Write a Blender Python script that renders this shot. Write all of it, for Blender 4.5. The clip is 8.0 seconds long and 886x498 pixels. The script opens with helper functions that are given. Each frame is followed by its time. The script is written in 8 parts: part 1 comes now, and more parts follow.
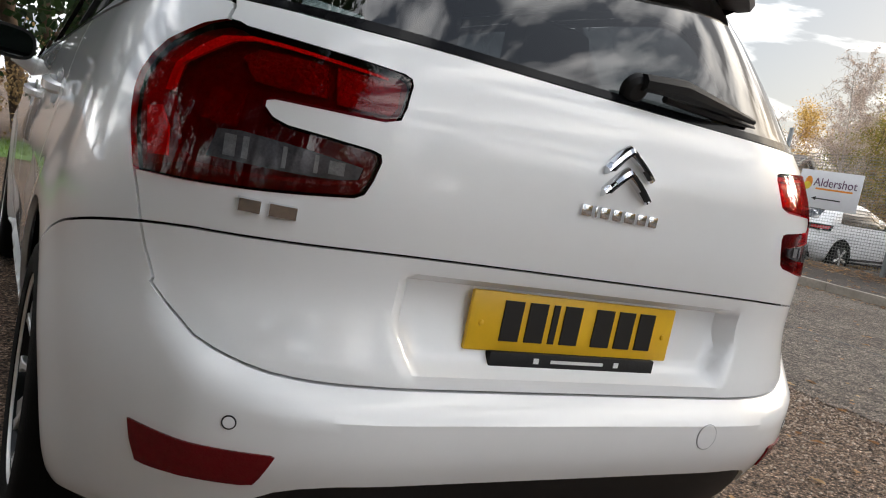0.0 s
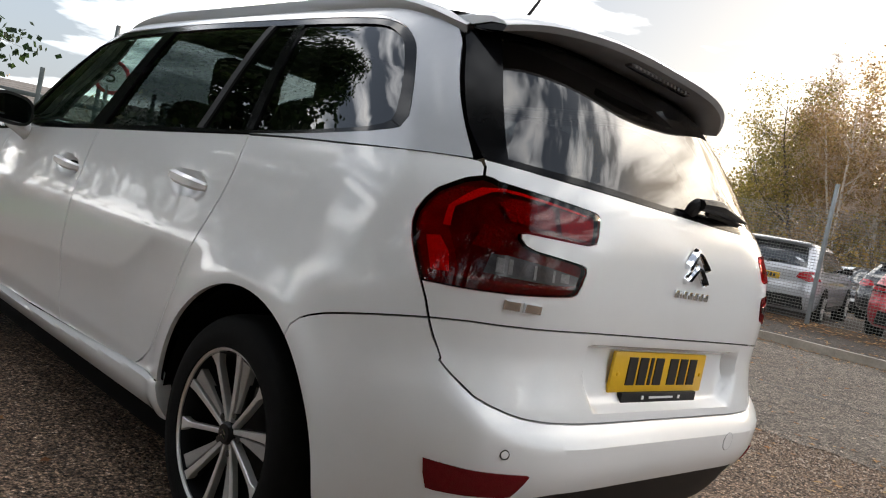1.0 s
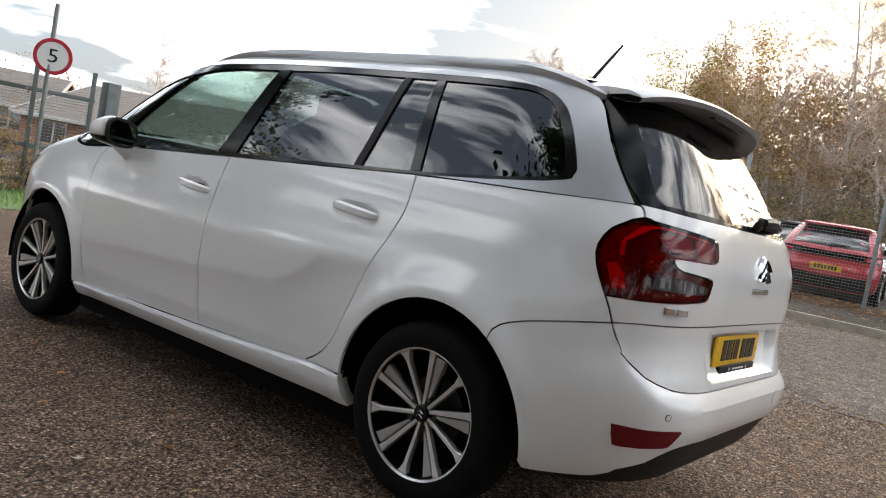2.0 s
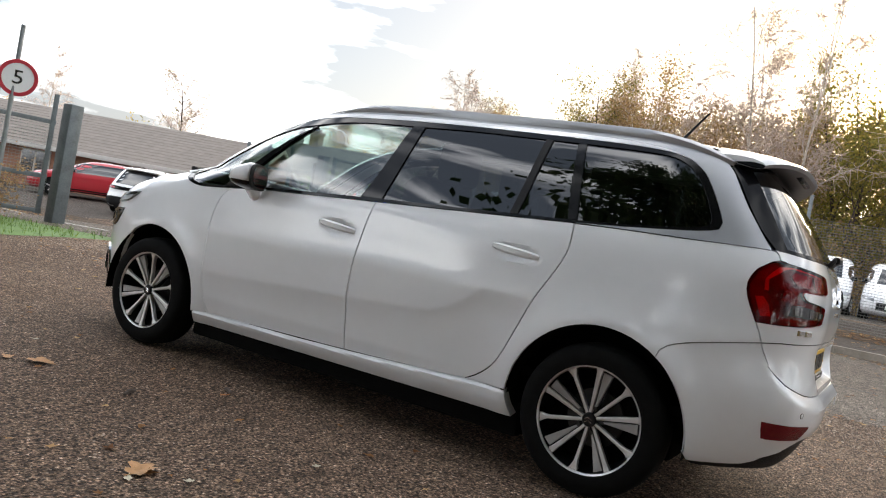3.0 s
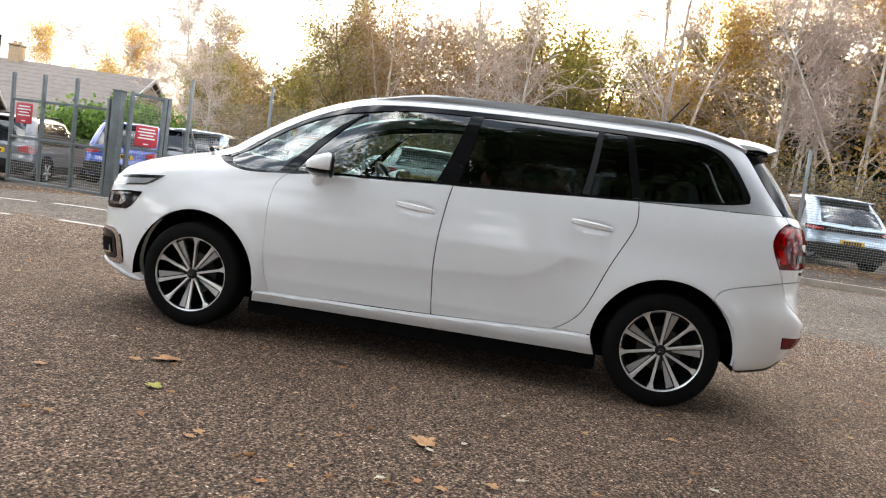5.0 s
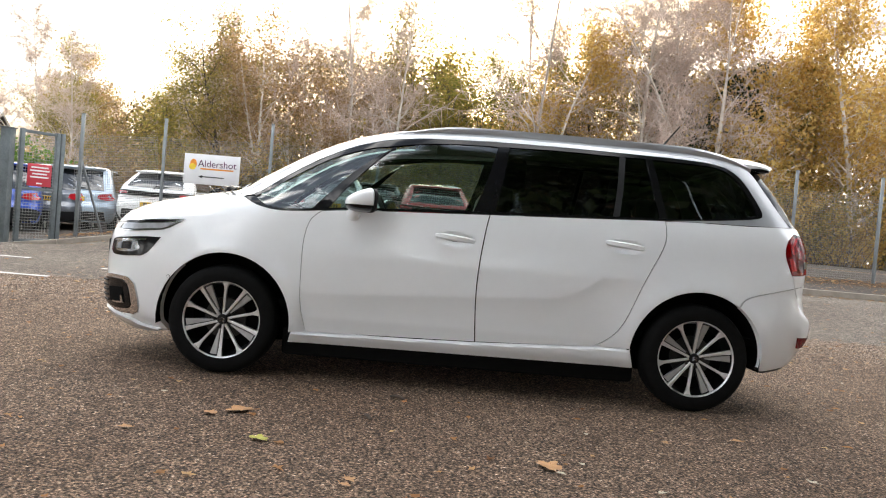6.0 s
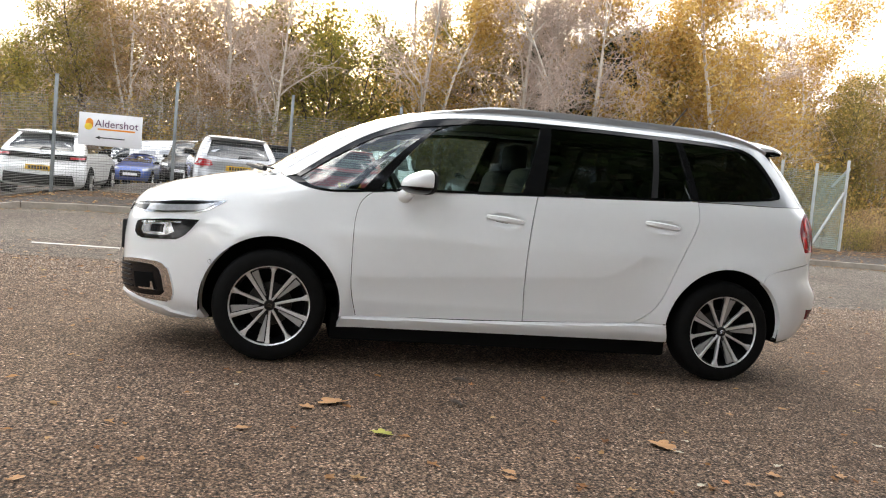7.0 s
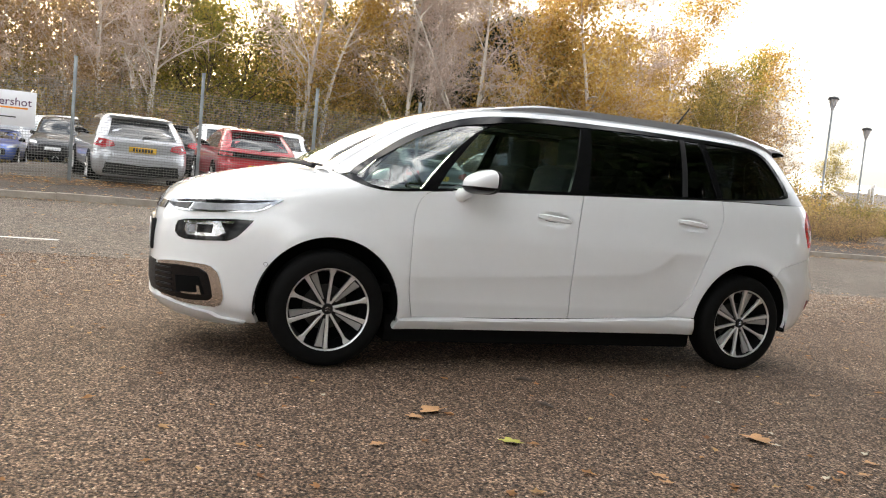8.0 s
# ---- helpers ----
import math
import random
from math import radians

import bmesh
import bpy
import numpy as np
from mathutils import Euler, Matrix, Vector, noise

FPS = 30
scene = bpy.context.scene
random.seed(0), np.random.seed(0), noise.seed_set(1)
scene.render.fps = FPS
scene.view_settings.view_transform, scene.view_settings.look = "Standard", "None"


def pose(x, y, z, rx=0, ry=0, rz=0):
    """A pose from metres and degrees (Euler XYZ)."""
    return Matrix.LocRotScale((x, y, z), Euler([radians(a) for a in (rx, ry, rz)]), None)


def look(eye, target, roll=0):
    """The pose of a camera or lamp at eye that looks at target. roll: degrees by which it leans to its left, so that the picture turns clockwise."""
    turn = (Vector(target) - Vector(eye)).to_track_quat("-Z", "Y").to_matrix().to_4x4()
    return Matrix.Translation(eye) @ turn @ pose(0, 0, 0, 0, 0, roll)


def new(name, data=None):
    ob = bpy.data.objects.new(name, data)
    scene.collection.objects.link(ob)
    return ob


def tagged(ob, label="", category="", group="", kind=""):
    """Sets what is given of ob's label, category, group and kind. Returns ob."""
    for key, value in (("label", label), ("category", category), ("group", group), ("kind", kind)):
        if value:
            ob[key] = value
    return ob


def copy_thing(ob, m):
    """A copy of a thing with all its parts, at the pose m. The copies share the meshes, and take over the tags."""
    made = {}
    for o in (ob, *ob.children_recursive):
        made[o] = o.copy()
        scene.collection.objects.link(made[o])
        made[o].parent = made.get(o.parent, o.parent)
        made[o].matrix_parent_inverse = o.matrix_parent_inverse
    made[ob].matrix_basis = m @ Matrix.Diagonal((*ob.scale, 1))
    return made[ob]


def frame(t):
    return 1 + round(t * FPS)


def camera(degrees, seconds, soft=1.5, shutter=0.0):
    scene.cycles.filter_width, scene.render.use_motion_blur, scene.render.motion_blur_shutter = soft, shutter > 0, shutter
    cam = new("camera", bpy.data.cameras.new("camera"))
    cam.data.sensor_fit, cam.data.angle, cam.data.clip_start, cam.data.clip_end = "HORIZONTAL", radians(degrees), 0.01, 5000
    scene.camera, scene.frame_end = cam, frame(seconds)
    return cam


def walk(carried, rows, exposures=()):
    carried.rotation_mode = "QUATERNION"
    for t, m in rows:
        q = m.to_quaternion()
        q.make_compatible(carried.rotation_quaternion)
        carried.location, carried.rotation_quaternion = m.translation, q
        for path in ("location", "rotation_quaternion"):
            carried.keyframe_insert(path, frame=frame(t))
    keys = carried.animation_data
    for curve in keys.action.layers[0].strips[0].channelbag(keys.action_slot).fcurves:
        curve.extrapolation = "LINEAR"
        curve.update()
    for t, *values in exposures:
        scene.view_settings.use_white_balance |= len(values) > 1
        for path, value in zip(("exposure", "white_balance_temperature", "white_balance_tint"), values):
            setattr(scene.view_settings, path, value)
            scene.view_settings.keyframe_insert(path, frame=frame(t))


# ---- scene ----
cam = camera(59.0, 8.0, soft=1.1)
PATH = [
    (0, (-1.016, -1.869, 0.979), (0.02, -0.159, 0.755), 11.7),
    (0.5, (-1.491, -1.835, 0.987), (-0.247, -0.233, 0.916), 11.6),
    (1, (-2.011, -1.807, 1.009), (-0.593, -0.399, 0.935), 11.8),
    (1.2, (-2.199, -1.764, 0.998), (-0.75, -0.389, 0.898), 11.7),
    (2.3, (-3.341, -1.439, 1.082), (-1.658, -0.362, 0.992), 9.9),
    (2.5, (-3.573, -1.293, 1.063), (-1.839, -0.299, 1.002), 9.7),
    (3, (-4.075, -1.031, 0.986), (-2.35, -0.019, 0.947), 10.5),
    (3.5, (-4.513, -0.722, 0.983), (-2.717, 0.149, 0.86), 11.9),
    (4, (-4.89, -0.334, 0.998), (-3.001, 0.301, 0.827), 9.4),
    (4.5, (-5.207, 0.092, 1.015), (-3.279, 0.585, 0.814), 8.3),
    (5, (-5.368, 0.603, 1.042), (-3.397, 0.91, 0.896), 7.9),
    (5.2, (-5.423, 0.812, 1.026), (-3.441, 1.048, 0.899), 7.6),
    (6.3, (-5.539, 1.969, 0.98), (-3.546, 1.823, 0.896), 4.8),
    (6.5, (-5.537, 2.199, 0.994), (-3.554, 1.97, 0.867), 5.4),
    (7, (-5.409, 2.744, 1.021), (-3.45, 2.363, 0.892), 5.0),
    (7.5, (-5.287, 3.307, 1.024), (-3.384, 2.713, 0.869), 5.5),
    (8, (-5.064, 3.798, 1.036), (-3.201, 3.088, 0.886), 5.4),
]
walk(cam, [(t, look(eye, target, roll)) for t, eye, target, roll in PATH],
     exposures=[(0.0, 1.72, 6700, 10), (0.5, 1.88, 6700, 10), (1.0, 1.88, 6750, 10), (2.5, 1.97, 6600, 10), (3.5, 2.08, 6640, 10), (4.5, 2.47, 6560, 10), (5.0, 2.5, 6650, 10), (7.0, 2.5, 6850, 10), (8.0, 2.46, 7000, 10)])

# ---- light ----
world = bpy.data.worlds.new("sky")
scene.world = world
world.use_nodes = True
wn, wl = world.node_tree.nodes, world.node_tree.links
SUN_DIR = Vector((1.0, -0.03, 0.26)).normalized()
sky_tex = wn.new("ShaderNodeTexSky")
sky_tex.sky_type, sky_tex.sun_disc = "NISHITA", False
sky_tex.sun_elevation = math.asin(SUN_DIR.z)
sky_tex.sun_rotation = math.atan2(SUN_DIR.x, SUN_DIR.y)
sky_tex.dust_density = 3.0
w_co = wn.new("ShaderNodeTexCoord")
w_map = wn.new("ShaderNodeMapping")
w_map.inputs["Scale"].default_value = (1.0, 1.0, 5.0)
w_noise = wn.new("ShaderNodeTexNoise")
w_noise.inputs["Scale"].default_value, w_noise.inputs["Detail"].default_value = 3.1, 8.0
w_ramp = wn.new("ShaderNodeValToRGB")
w_ramp.color_ramp.elements[0].position, w_ramp.color_ramp.elements[0].color = 0.455, (0.68, 0.78, 0.95, 1)
w_ramp.color_ramp.elements[1].position, w_ramp.color_ramp.elements[1].color = 0.68, (9.0, 8.9, 8.7, 1)
w_ramp.color_ramp.elements.new(0.56).color = (5.0, 5.15, 5.4, 1)
w_mix = wn.new("ShaderNodeMixRGB")
w_mix.inputs["Fac"].default_value = 0.88
w_bg = wn["Background"]
w_bg.inputs["Strength"].default_value = 0.15
wl.new(w_co.outputs["Generated"], w_map.inputs["Vector"])
wl.new(w_map.outputs["Vector"], w_noise.inputs["Vector"])
wl.new(w_noise.outputs["Fac"], w_ramp.inputs["Fac"])
wl.new(sky_tex.outputs["Color"], w_mix.inputs["Color1"])
wl.new(w_ramp.outputs["Color"], w_mix.inputs["Color2"])
# the cloud is brightest and warmest round the veiled sun
w_dot = wn.new("ShaderNodeVectorMath")
w_dot.operation = "DOT_PRODUCT"
w_dot.inputs[1].default_value = SUN_DIR
w_half = wn.new("ShaderNodeMath")
w_half.operation = "MULTIPLY_ADD"
w_half.inputs[1].default_value, w_half.inputs[2].default_value = 0.5, 0.5
w_glow = wn.new("ShaderNodeValToRGB")
w_glow.color_ramp.elements[0].position, w_glow.color_ramp.elements[0].color = 0.0, (1.12, 1.13, 1.15, 1)
w_glow.color_ramp.elements[1].position, w_glow.color_ramp.elements[1].color = 1.0, (1.9, 1.76, 1.5, 1)
for place, tone in ((0.5, (1.22, 1.23, 1.25, 1)), (0.85, (1.08, 1.07, 1.05, 1)), (0.97, (1.15, 1.11, 1.05, 1))):
    w_glow.color_ramp.elements.new(place).color = tone
w_mul = wn.new("ShaderNodeMixRGB")
w_mul.blend_type, w_mul.inputs["Fac"].default_value = "MULTIPLY", 1.0
wl.new(w_co.outputs["Generated"], w_dot.inputs[0])
wl.new(w_dot.outputs["Value"], w_half.inputs[0])
wl.new(w_half.outputs["Value"], w_glow.inputs["Fac"])
wl.new(w_mix.outputs["Color"], w_mul.inputs["Color1"])
wl.new(w_glow.outputs["Color"], w_mul.inputs["Color2"])
wl.new(w_mul.outputs["Color"], w_bg.inputs["Color"])
sun = new("sun", bpy.data.lights.new("sun", "SUN"))
sun.data.energy, sun.data.angle, sun.data.color = 0.9, radians(12), (1.0, 0.90, 0.74)
sun.matrix_world = look((0, 0, 30), Vector((0, 0, 30)) - SUN_DIR)


# ---- materials ----
def material(name, color, rough=0.5, metal=0.0, vary=0.12, scale=8.0, bump=0.0, bump_scale=60.0, coat=0.0, spec=0.5):
    """A surface with its colour, worn a little at two scales, and fine relief."""
    m = bpy.data.materials.new(name)
    m.use_nodes = True
    n, l = m.node_tree.nodes, m.node_tree.links
    b = n["Principled BSDF"]
    b.inputs["Roughness"].default_value, b.inputs["Metallic"].default_value = rough, metal
    b.inputs["Coat Weight"].default_value, b.inputs["Coat Roughness"].default_value = coat, 0.03
    b.inputs["Specular IOR Level"].default_value = spec
    co = n.new("ShaderNodeTexCoord")
    if vary:
        a, c = n.new("ShaderNodeTexNoise"), n.new("ShaderNodeTexNoise")
        a.inputs["Scale"].default_value, a.inputs["Detail"].default_value = scale, 5
        c.inputs["Scale"].default_value, c.inputs["Detail"].default_value = scale * 7, 3
        mix = n.new("ShaderNodeMixRGB")
        mix.inputs["Fac"].default_value = 0.4
        ramp = n.new("ShaderNodeValToRGB")
        lo, hi = [max(0.0, v * (1 - vary)) for v in color], [min(1.0, v * (1 + vary)) for v in color]
        ramp.color_ramp.elements[0].position, ramp.color_ramp.elements[0].color = 0.3, (*lo, 1)
        ramp.color_ramp.elements[1].position, ramp.color_ramp.elements[1].color = 0.7, (*hi, 1)
        l.new(co.outputs["Object"], a.inputs["Vector"])
        l.new(co.outputs["Object"], c.inputs["Vector"])
        l.new(a.outputs["Fac"], mix.inputs["Color1"])
        l.new(c.outputs["Fac"], mix.inputs["Color2"])
        l.new(mix.outputs["Color"], ramp.inputs["Fac"])
        l.new(ramp.outputs["Color"], b.inputs["Base Color"])
    else:
        b.inputs["Base Color"].default_value = (*color, 1)
    if bump:
        t, bp = n.new("ShaderNodeTexNoise"), n.new("ShaderNodeBump")
        t.inputs["Scale"].default_value, t.inputs["Detail"].default_value = bump_scale, 4
        bp.inputs["Strength"].default_value, bp.inputs["Distance"].default_value = bump, 0.01
        l.new(co.outputs["Object"], t.inputs["Vector"])
        l.new(t.outputs["Fac"], bp.inputs["Height"])
        l.new(bp.outputs["Normal"], b.inputs["Normal"])
    return m


def glass(name, tint, mirror_share, grazing=0.9, rough=0.0):
    """Thin tinted glass: light goes straight through, and a share that grows towards grazing view is mirrored."""
    m = bpy.data.materials.new(name)
    m.use_nodes = True
    n, l = m.node_tree.nodes, m.node_tree.links
    out = n["Material Output"]
    n.remove(n["Principled BSDF"])
    tr, gl, mx, fr = n.new("ShaderNodeBsdfTransparent"), n.new("ShaderNodeBsdfGlossy"), n.new("ShaderNodeMixShader"), n.new("ShaderNodeLayerWeight")
    fr.inputs["Blend"].default_value = 0.5
    power, share = n.new("ShaderNodeMath"), n.new("ShaderNodeMath")
    power.operation, power.inputs[1].default_value = "POWER", 4.0
    share.operation, share.inputs[1].default_value, share.inputs[2].default_value = "MULTIPLY_ADD", grazing - mirror_share, mirror_share
    tr.inputs["Color"].default_value = (*tint, 1)
    gl.inputs["Color"].default_value, gl.inputs["Roughness"].default_value = (1, 1, 1, 1), rough
    l.new(fr.outputs["Facing"], power.inputs[0])
    l.new(power.outputs["Value"], share.inputs[0])
    l.new(share.outputs["Value"], mx.inputs["Fac"])
    l.new(tr.outputs["BSDF"], mx.inputs[1])
    l.new(gl.outputs["BSDF"], mx.inputs[2])
    l.new(mx.outputs["Shader"], out.inputs["Surface"])
    return m


def paving(name, dark, light, fleck, stones, stain, relief=0.6, hollow=0.6):
    """Rolled asphalt: stones in dark binder, pale flecks, broad stains."""
    m = bpy.data.materials.new(name)
    m.use_nodes = True
    n, l = m.node_tree.nodes, m.node_tree.links
    b = n["Principled BSDF"]
    b.inputs["Roughness"].default_value, b.inputs["Specular IOR Level"].default_value = 0.85, 0.25
    co = n.new("ShaderNodeTexCoord")
    cell = n.new("ShaderNodeTexVoronoi")
    cell.inputs["Scale"].default_value = stones
    big = n.new("ShaderNodeTexNoise")
    big.inputs["Scale"].default_value, big.inputs["Detail"].default_value = 0.7, 6
    fine = n.new("ShaderNodeTexNoise")
    fine.inputs["Scale"].default_value, fine.inputs["Detail"].default_value = stones * 0.4, 4
    for t in (cell, big, fine):
        l.new(co.outputs["Object"], t.inputs["Vector"])
    bw = n.new("ShaderNodeSeparateColor")
    l.new(cell.outputs["Color"], bw.inputs["Color"])
    r1 = n.new("ShaderNodeValToRGB")
    e = r1.color_ramp.elements
    e[0].position, e[0].color = 0.0, (*dark, 1)
    e[1].position, e[1].color = 0.965, (*light, 1)
    e2 = e.new(0.992)
    e2.color = (*fleck, 1)
    l.new(bw.outputs["Red"], r1.inputs["Fac"])
    r2 = n.new("ShaderNodeValToRGB")
    r2.color_ramp.elements[0].position, r2.color_ramp.elements[0].color = 0.35, (*stain, 1)
    r2.color_ramp.elements[1].position, r2.color_ramp.elements[1].color = 0.65, (1, 1, 1, 1)
    l.new(big.outputs["Fac"], r2.inputs["Fac"])
    mul = n.new("ShaderNodeMixRGB")
    mul.blend_type, mul.inputs["Fac"].default_value = "MULTIPLY", 0.8
    l.new(r1.outputs["Color"], mul.inputs["Color1"])
    l.new(r2.outputs["Color"], mul.inputs["Color2"])
    r3 = n.new("ShaderNodeValToRGB")
    r3.color_ramp.elements[0].position, r3.color_ramp.elements[0].color = 0.3, (0.55, 0.55, 0.55, 1)
    r3.color_ramp.elements[1].position, r3.color_ramp.elements[1].color = 0.7, (1.3, 1.3, 1.3, 1)
    l.new(fine.outputs["Fac"], r3.inputs["Fac"])
    mul2 = n.new("ShaderNodeMixRGB")
    mul2.blend_type, mul2.inputs["Fac"].default_value = "MULTIPLY", 0.8
    l.new(mul.outputs["Color"], mul2.inputs["Color1"])
    l.new(r3.outputs["Color"], mul2.inputs["Color2"])
    # a second, finer grade of stones, and mottled patches of wear
    fines = n.new("ShaderNodeTexVoronoi")
    fines.inputs["Scale"].default_value = stones * 1.75
    mottle = n.new("ShaderNodeTexNoise")
    mottle.inputs["Scale"].default_value, mottle.inputs["Detail"].default_value = stones * 0.13, 6
    # shade in the pits between stones, put into the colour as dark noise
    pit_shade = n.new("ShaderNodeTexNoise")
    pit_shade.inputs["Scale"].default_value, pit_shade.inputs["Detail"].default_value = stones * 0.62, 5
    for t in (fines, mottle, pit_shade):
        l.new(co.outputs["Object"], t.inputs["Vector"])
    fine_grey = n.new("ShaderNodeSeparateColor")
    l.new(fines.outputs["Color"], fine_grey.inputs["Color"])
    last = mul2
    for source, low, high, p0, p1 in ((fine_grey.outputs["Green"], 0.45, 1.55, 0.0, 1.0), (mottle.outputs["Fac"], 0.72, 1.25, 0.36, 0.64), (pit_shade.outputs["Fac"], hollow, 1.15, 0.38, 0.55), (cell.outputs["Distance"], 1.15, 0.55, 0.30, 0.62)):
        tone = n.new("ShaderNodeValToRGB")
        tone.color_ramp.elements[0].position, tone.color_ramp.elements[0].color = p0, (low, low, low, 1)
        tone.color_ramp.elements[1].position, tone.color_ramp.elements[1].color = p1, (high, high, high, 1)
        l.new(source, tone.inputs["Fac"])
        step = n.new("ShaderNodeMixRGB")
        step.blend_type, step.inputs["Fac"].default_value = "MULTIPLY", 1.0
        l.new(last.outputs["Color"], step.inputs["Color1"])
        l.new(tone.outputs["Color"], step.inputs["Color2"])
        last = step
    mul3 = last
    l.new(mul3.outputs["Color"], b.inputs["Base Color"])
    bp = n.new("ShaderNodeBump")
    bp.inputs["Strength"].default_value, bp.inputs["Distance"].default_value = relief, 0.012
    cell2 = n.new("ShaderNodeTexVoronoi")
    cell2.inputs["Scale"].default_value = stones * 0.40
    l.new(co.outputs["Object"], cell2.inputs["Vector"])
    add = n.new("ShaderNodeMath")
    add.operation = "ADD"
    l.new(cell.outputs["Distance"], add.inputs[0])
    l.new(cell2.outputs["Distance"], add.inputs[1])
    bp.invert = True
    l.new(add.outputs["Value"], bp.inputs["Height"])
    l.new(bp.outputs["Normal"], b.inputs["Normal"])
    return m


WHITE = material("white_car_paint", (0.88, 0.89, 0.90), 0.28, 0.0, 0.015, 3, coat=1.0)
SILVER = material("silver_satin_paint", (0.43, 0.44, 0.46), 0.38, 0.5, 0.03, 5, coat=0.3)
GLOSS_BLACK = material("gloss_black_trim", (0.007, 0.007, 0.008), 0.10, 0.0, 0.1, 5, spec=0.28)
BLACK = material("black_plastic", (0.014, 0.014, 0.015), 0.55, 0.0, 0.15, 30, 0.15, 400, spec=0.25)
DARK = material("dark_liner", (0.006, 0.006, 0.006), 0.9, 0.0, 0.1, 10, spec=0.05)
RUBBER = material("tyre_rubber", (0.006, 0.006, 0.006), 0.75, 0.0, 0.25, 25, 0.2, 300, spec=0.1)
ALLOY = material("machined_alloy", (0.72, 0.71, 0.70), 0.34, 0.6, 0.08, 20)
RIM_BLACK = material("black_rim_paint", (0.007, 0.007, 0.008), 0.3, 0.0, 0.1, 20, spec=0.25)
BLADE = material("grey_blade_paint", (0.38, 0.37, 0.36), 0.45, 0.5, 0.08, 20)
MIRROR = material("mirror_glass_silver", (0.45, 0.47, 0.48), 0.02, 1.0, 0.02, 5)
LAMP_FROST = material("frosted_lamp_lens", (0.16, 0.155, 0.16), 0.15, 0.3, 0.4, 60)
DRL_FROST = material("bright_frosted_lens", (0.42, 0.43, 0.45), 0.15, 0.3, 0.2, 40)
STEEL = material("brake_steel", (0.05, 0.048, 0.046), 0.5, 0.8, 0.2, 30)
BOWL = material("lamp_bowl_chrome", (0.50, 0.51, 0.53), 0.16, 0.9, 0.35, 30)
CHROME = material("chrome", (0.80, 0.81, 0.83), 0.07, 1.0, 0.03, 10)
RED_LENS = material("red_reflector_plastic", (0.22, 0.012, 0.018), 0.25, 0.2, 0.35, 22, 0.4, 120)
RED_DARK = material("dark_red_housing", (0.085, 0.005, 0.011), 0.3, 0.0, 0.4, 14, 0.3, 90)
RED_DEEP = material("deep_red_reflector_plastic", (0.17, 0.010, 0.016), 0.25, 0.2, 0.35, 22, 0.4, 120)
RED_BRIGHT = material("bright_red_reflex_plastic", (0.95, 0.14, 0.12), 0.3, 0.0, 0.25, 30, 0.5, 150)
CLEAR_LENS = material("smoky_clear_lens", (0.06, 0.055, 0.06), 0.10, 0.3, 0.5, 40, spec=0.4)
REFLECTOR = material("red_reflector", (0.16, 0.006, 0.010), 0.2, 0.0, 0.15, 60, 0.3, 250, spec=0.3)
YELLOW = material("yellow_plate", (0.80, 0.47, 0.02), 0.35, 0.0, 0.05, 10)
INK = material("black_lettering", (0.01, 0.01, 0.01), 0.4, 0.0, 0.05, 10)
PALE_INK = material("white_lettering", (0.75, 0.75, 0.75), 0.4, 0.0, 0.05, 10)
SEAT = material("dark_seat_cloth", (0.014, 0.014, 0.016), 0.9, 0.0, 0.2, 20, 0.2, 300)
TRIM_PALE = material("pale_cabin_trim", (0.15, 0.147, 0.14), 0.8, 0.0, 0.08, 12)
GLASS = glass("clear_car_glass", (0.54, 0.65, 0.62), 0.11)
PRIVACY = glass("privacy_car_glass", (0.10, 0.11, 0.115), 0.075)
RED_COVER = glass("red_lamp_cover", (0.72, 0.03, 0.06), 0.035, 0.22)
REAR_GLASS = glass("tailgate_glass", (0.12, 0.13, 0.135), 0.07, 0.8)
SURROUND = material("black_glass_edge", (0.004, 0.004, 0.005), 0.14, 0.0, 0.1, 5, spec=0.12)


# ---- building helpers ----
def finish(name, bm, mat, smooth=True, angle=35.0):
    """Turns a bmesh into an object with sharp edges kept where faces meet at more than the angle."""
    bmesh.ops.recalc_face_normals(bm, faces=bm.faces)
    if smooth:
        for f in bm.faces:
            f.smooth = True
        lim = radians(angle)
        for e in bm.edges:
            if len(e.link_faces) != 2 or e.calc_face_angle(0.0) > lim:
                e.smooth = False
    me = bpy.data.meshes.new(name)
    bm.to_mesh(me)
    bm.free()
    for one in (mat if isinstance(mat, (list, tuple)) else (mat,)):
        me.materials.append(one)
    return new(name, me)


def part(name, bm, mat, parent, label="", smooth=True, angle=35.0):
    ob = finish(name, bm, mat, smooth, angle)
    ob.parent = parent
    return tagged(ob, label)


def thing(name, label, category, group="", kind="", at=None):
    """An empty at the thing's base."""
    ob = new(name)
    ob.empty_display_size = 0.2
    if at is not None:
        ob.matrix_world = at
    return tagged(ob, label, category, group, kind)


def box(bm, lo, hi, bevel=0.0, m=None):
    """Adds a box, its edges rounded by bevel."""
    c = [(a + b) / 2 for a, b in zip(lo, hi)]
    made = bmesh.ops.create_cube(bm, size=1.0, matrix=Matrix.Translation(c) @ Matrix.Diagonal((*[b - a for a, b in zip(lo, hi)], 1)))
    vs = made["verts"]
    if bevel:
        es = list({e for v in vs for e in v.link_edges})
        r = bmesh.ops.bevel(bm, geom=es, offset=bevel, segments=2, affect="EDGES", profile=0.5)
        vs = list({v for f in r["faces"] for v in f.verts} | {v for v in vs if v.is_valid})
    if m is not None:
        bmesh.ops.transform(bm, matrix=m, verts=vs)
    return vs


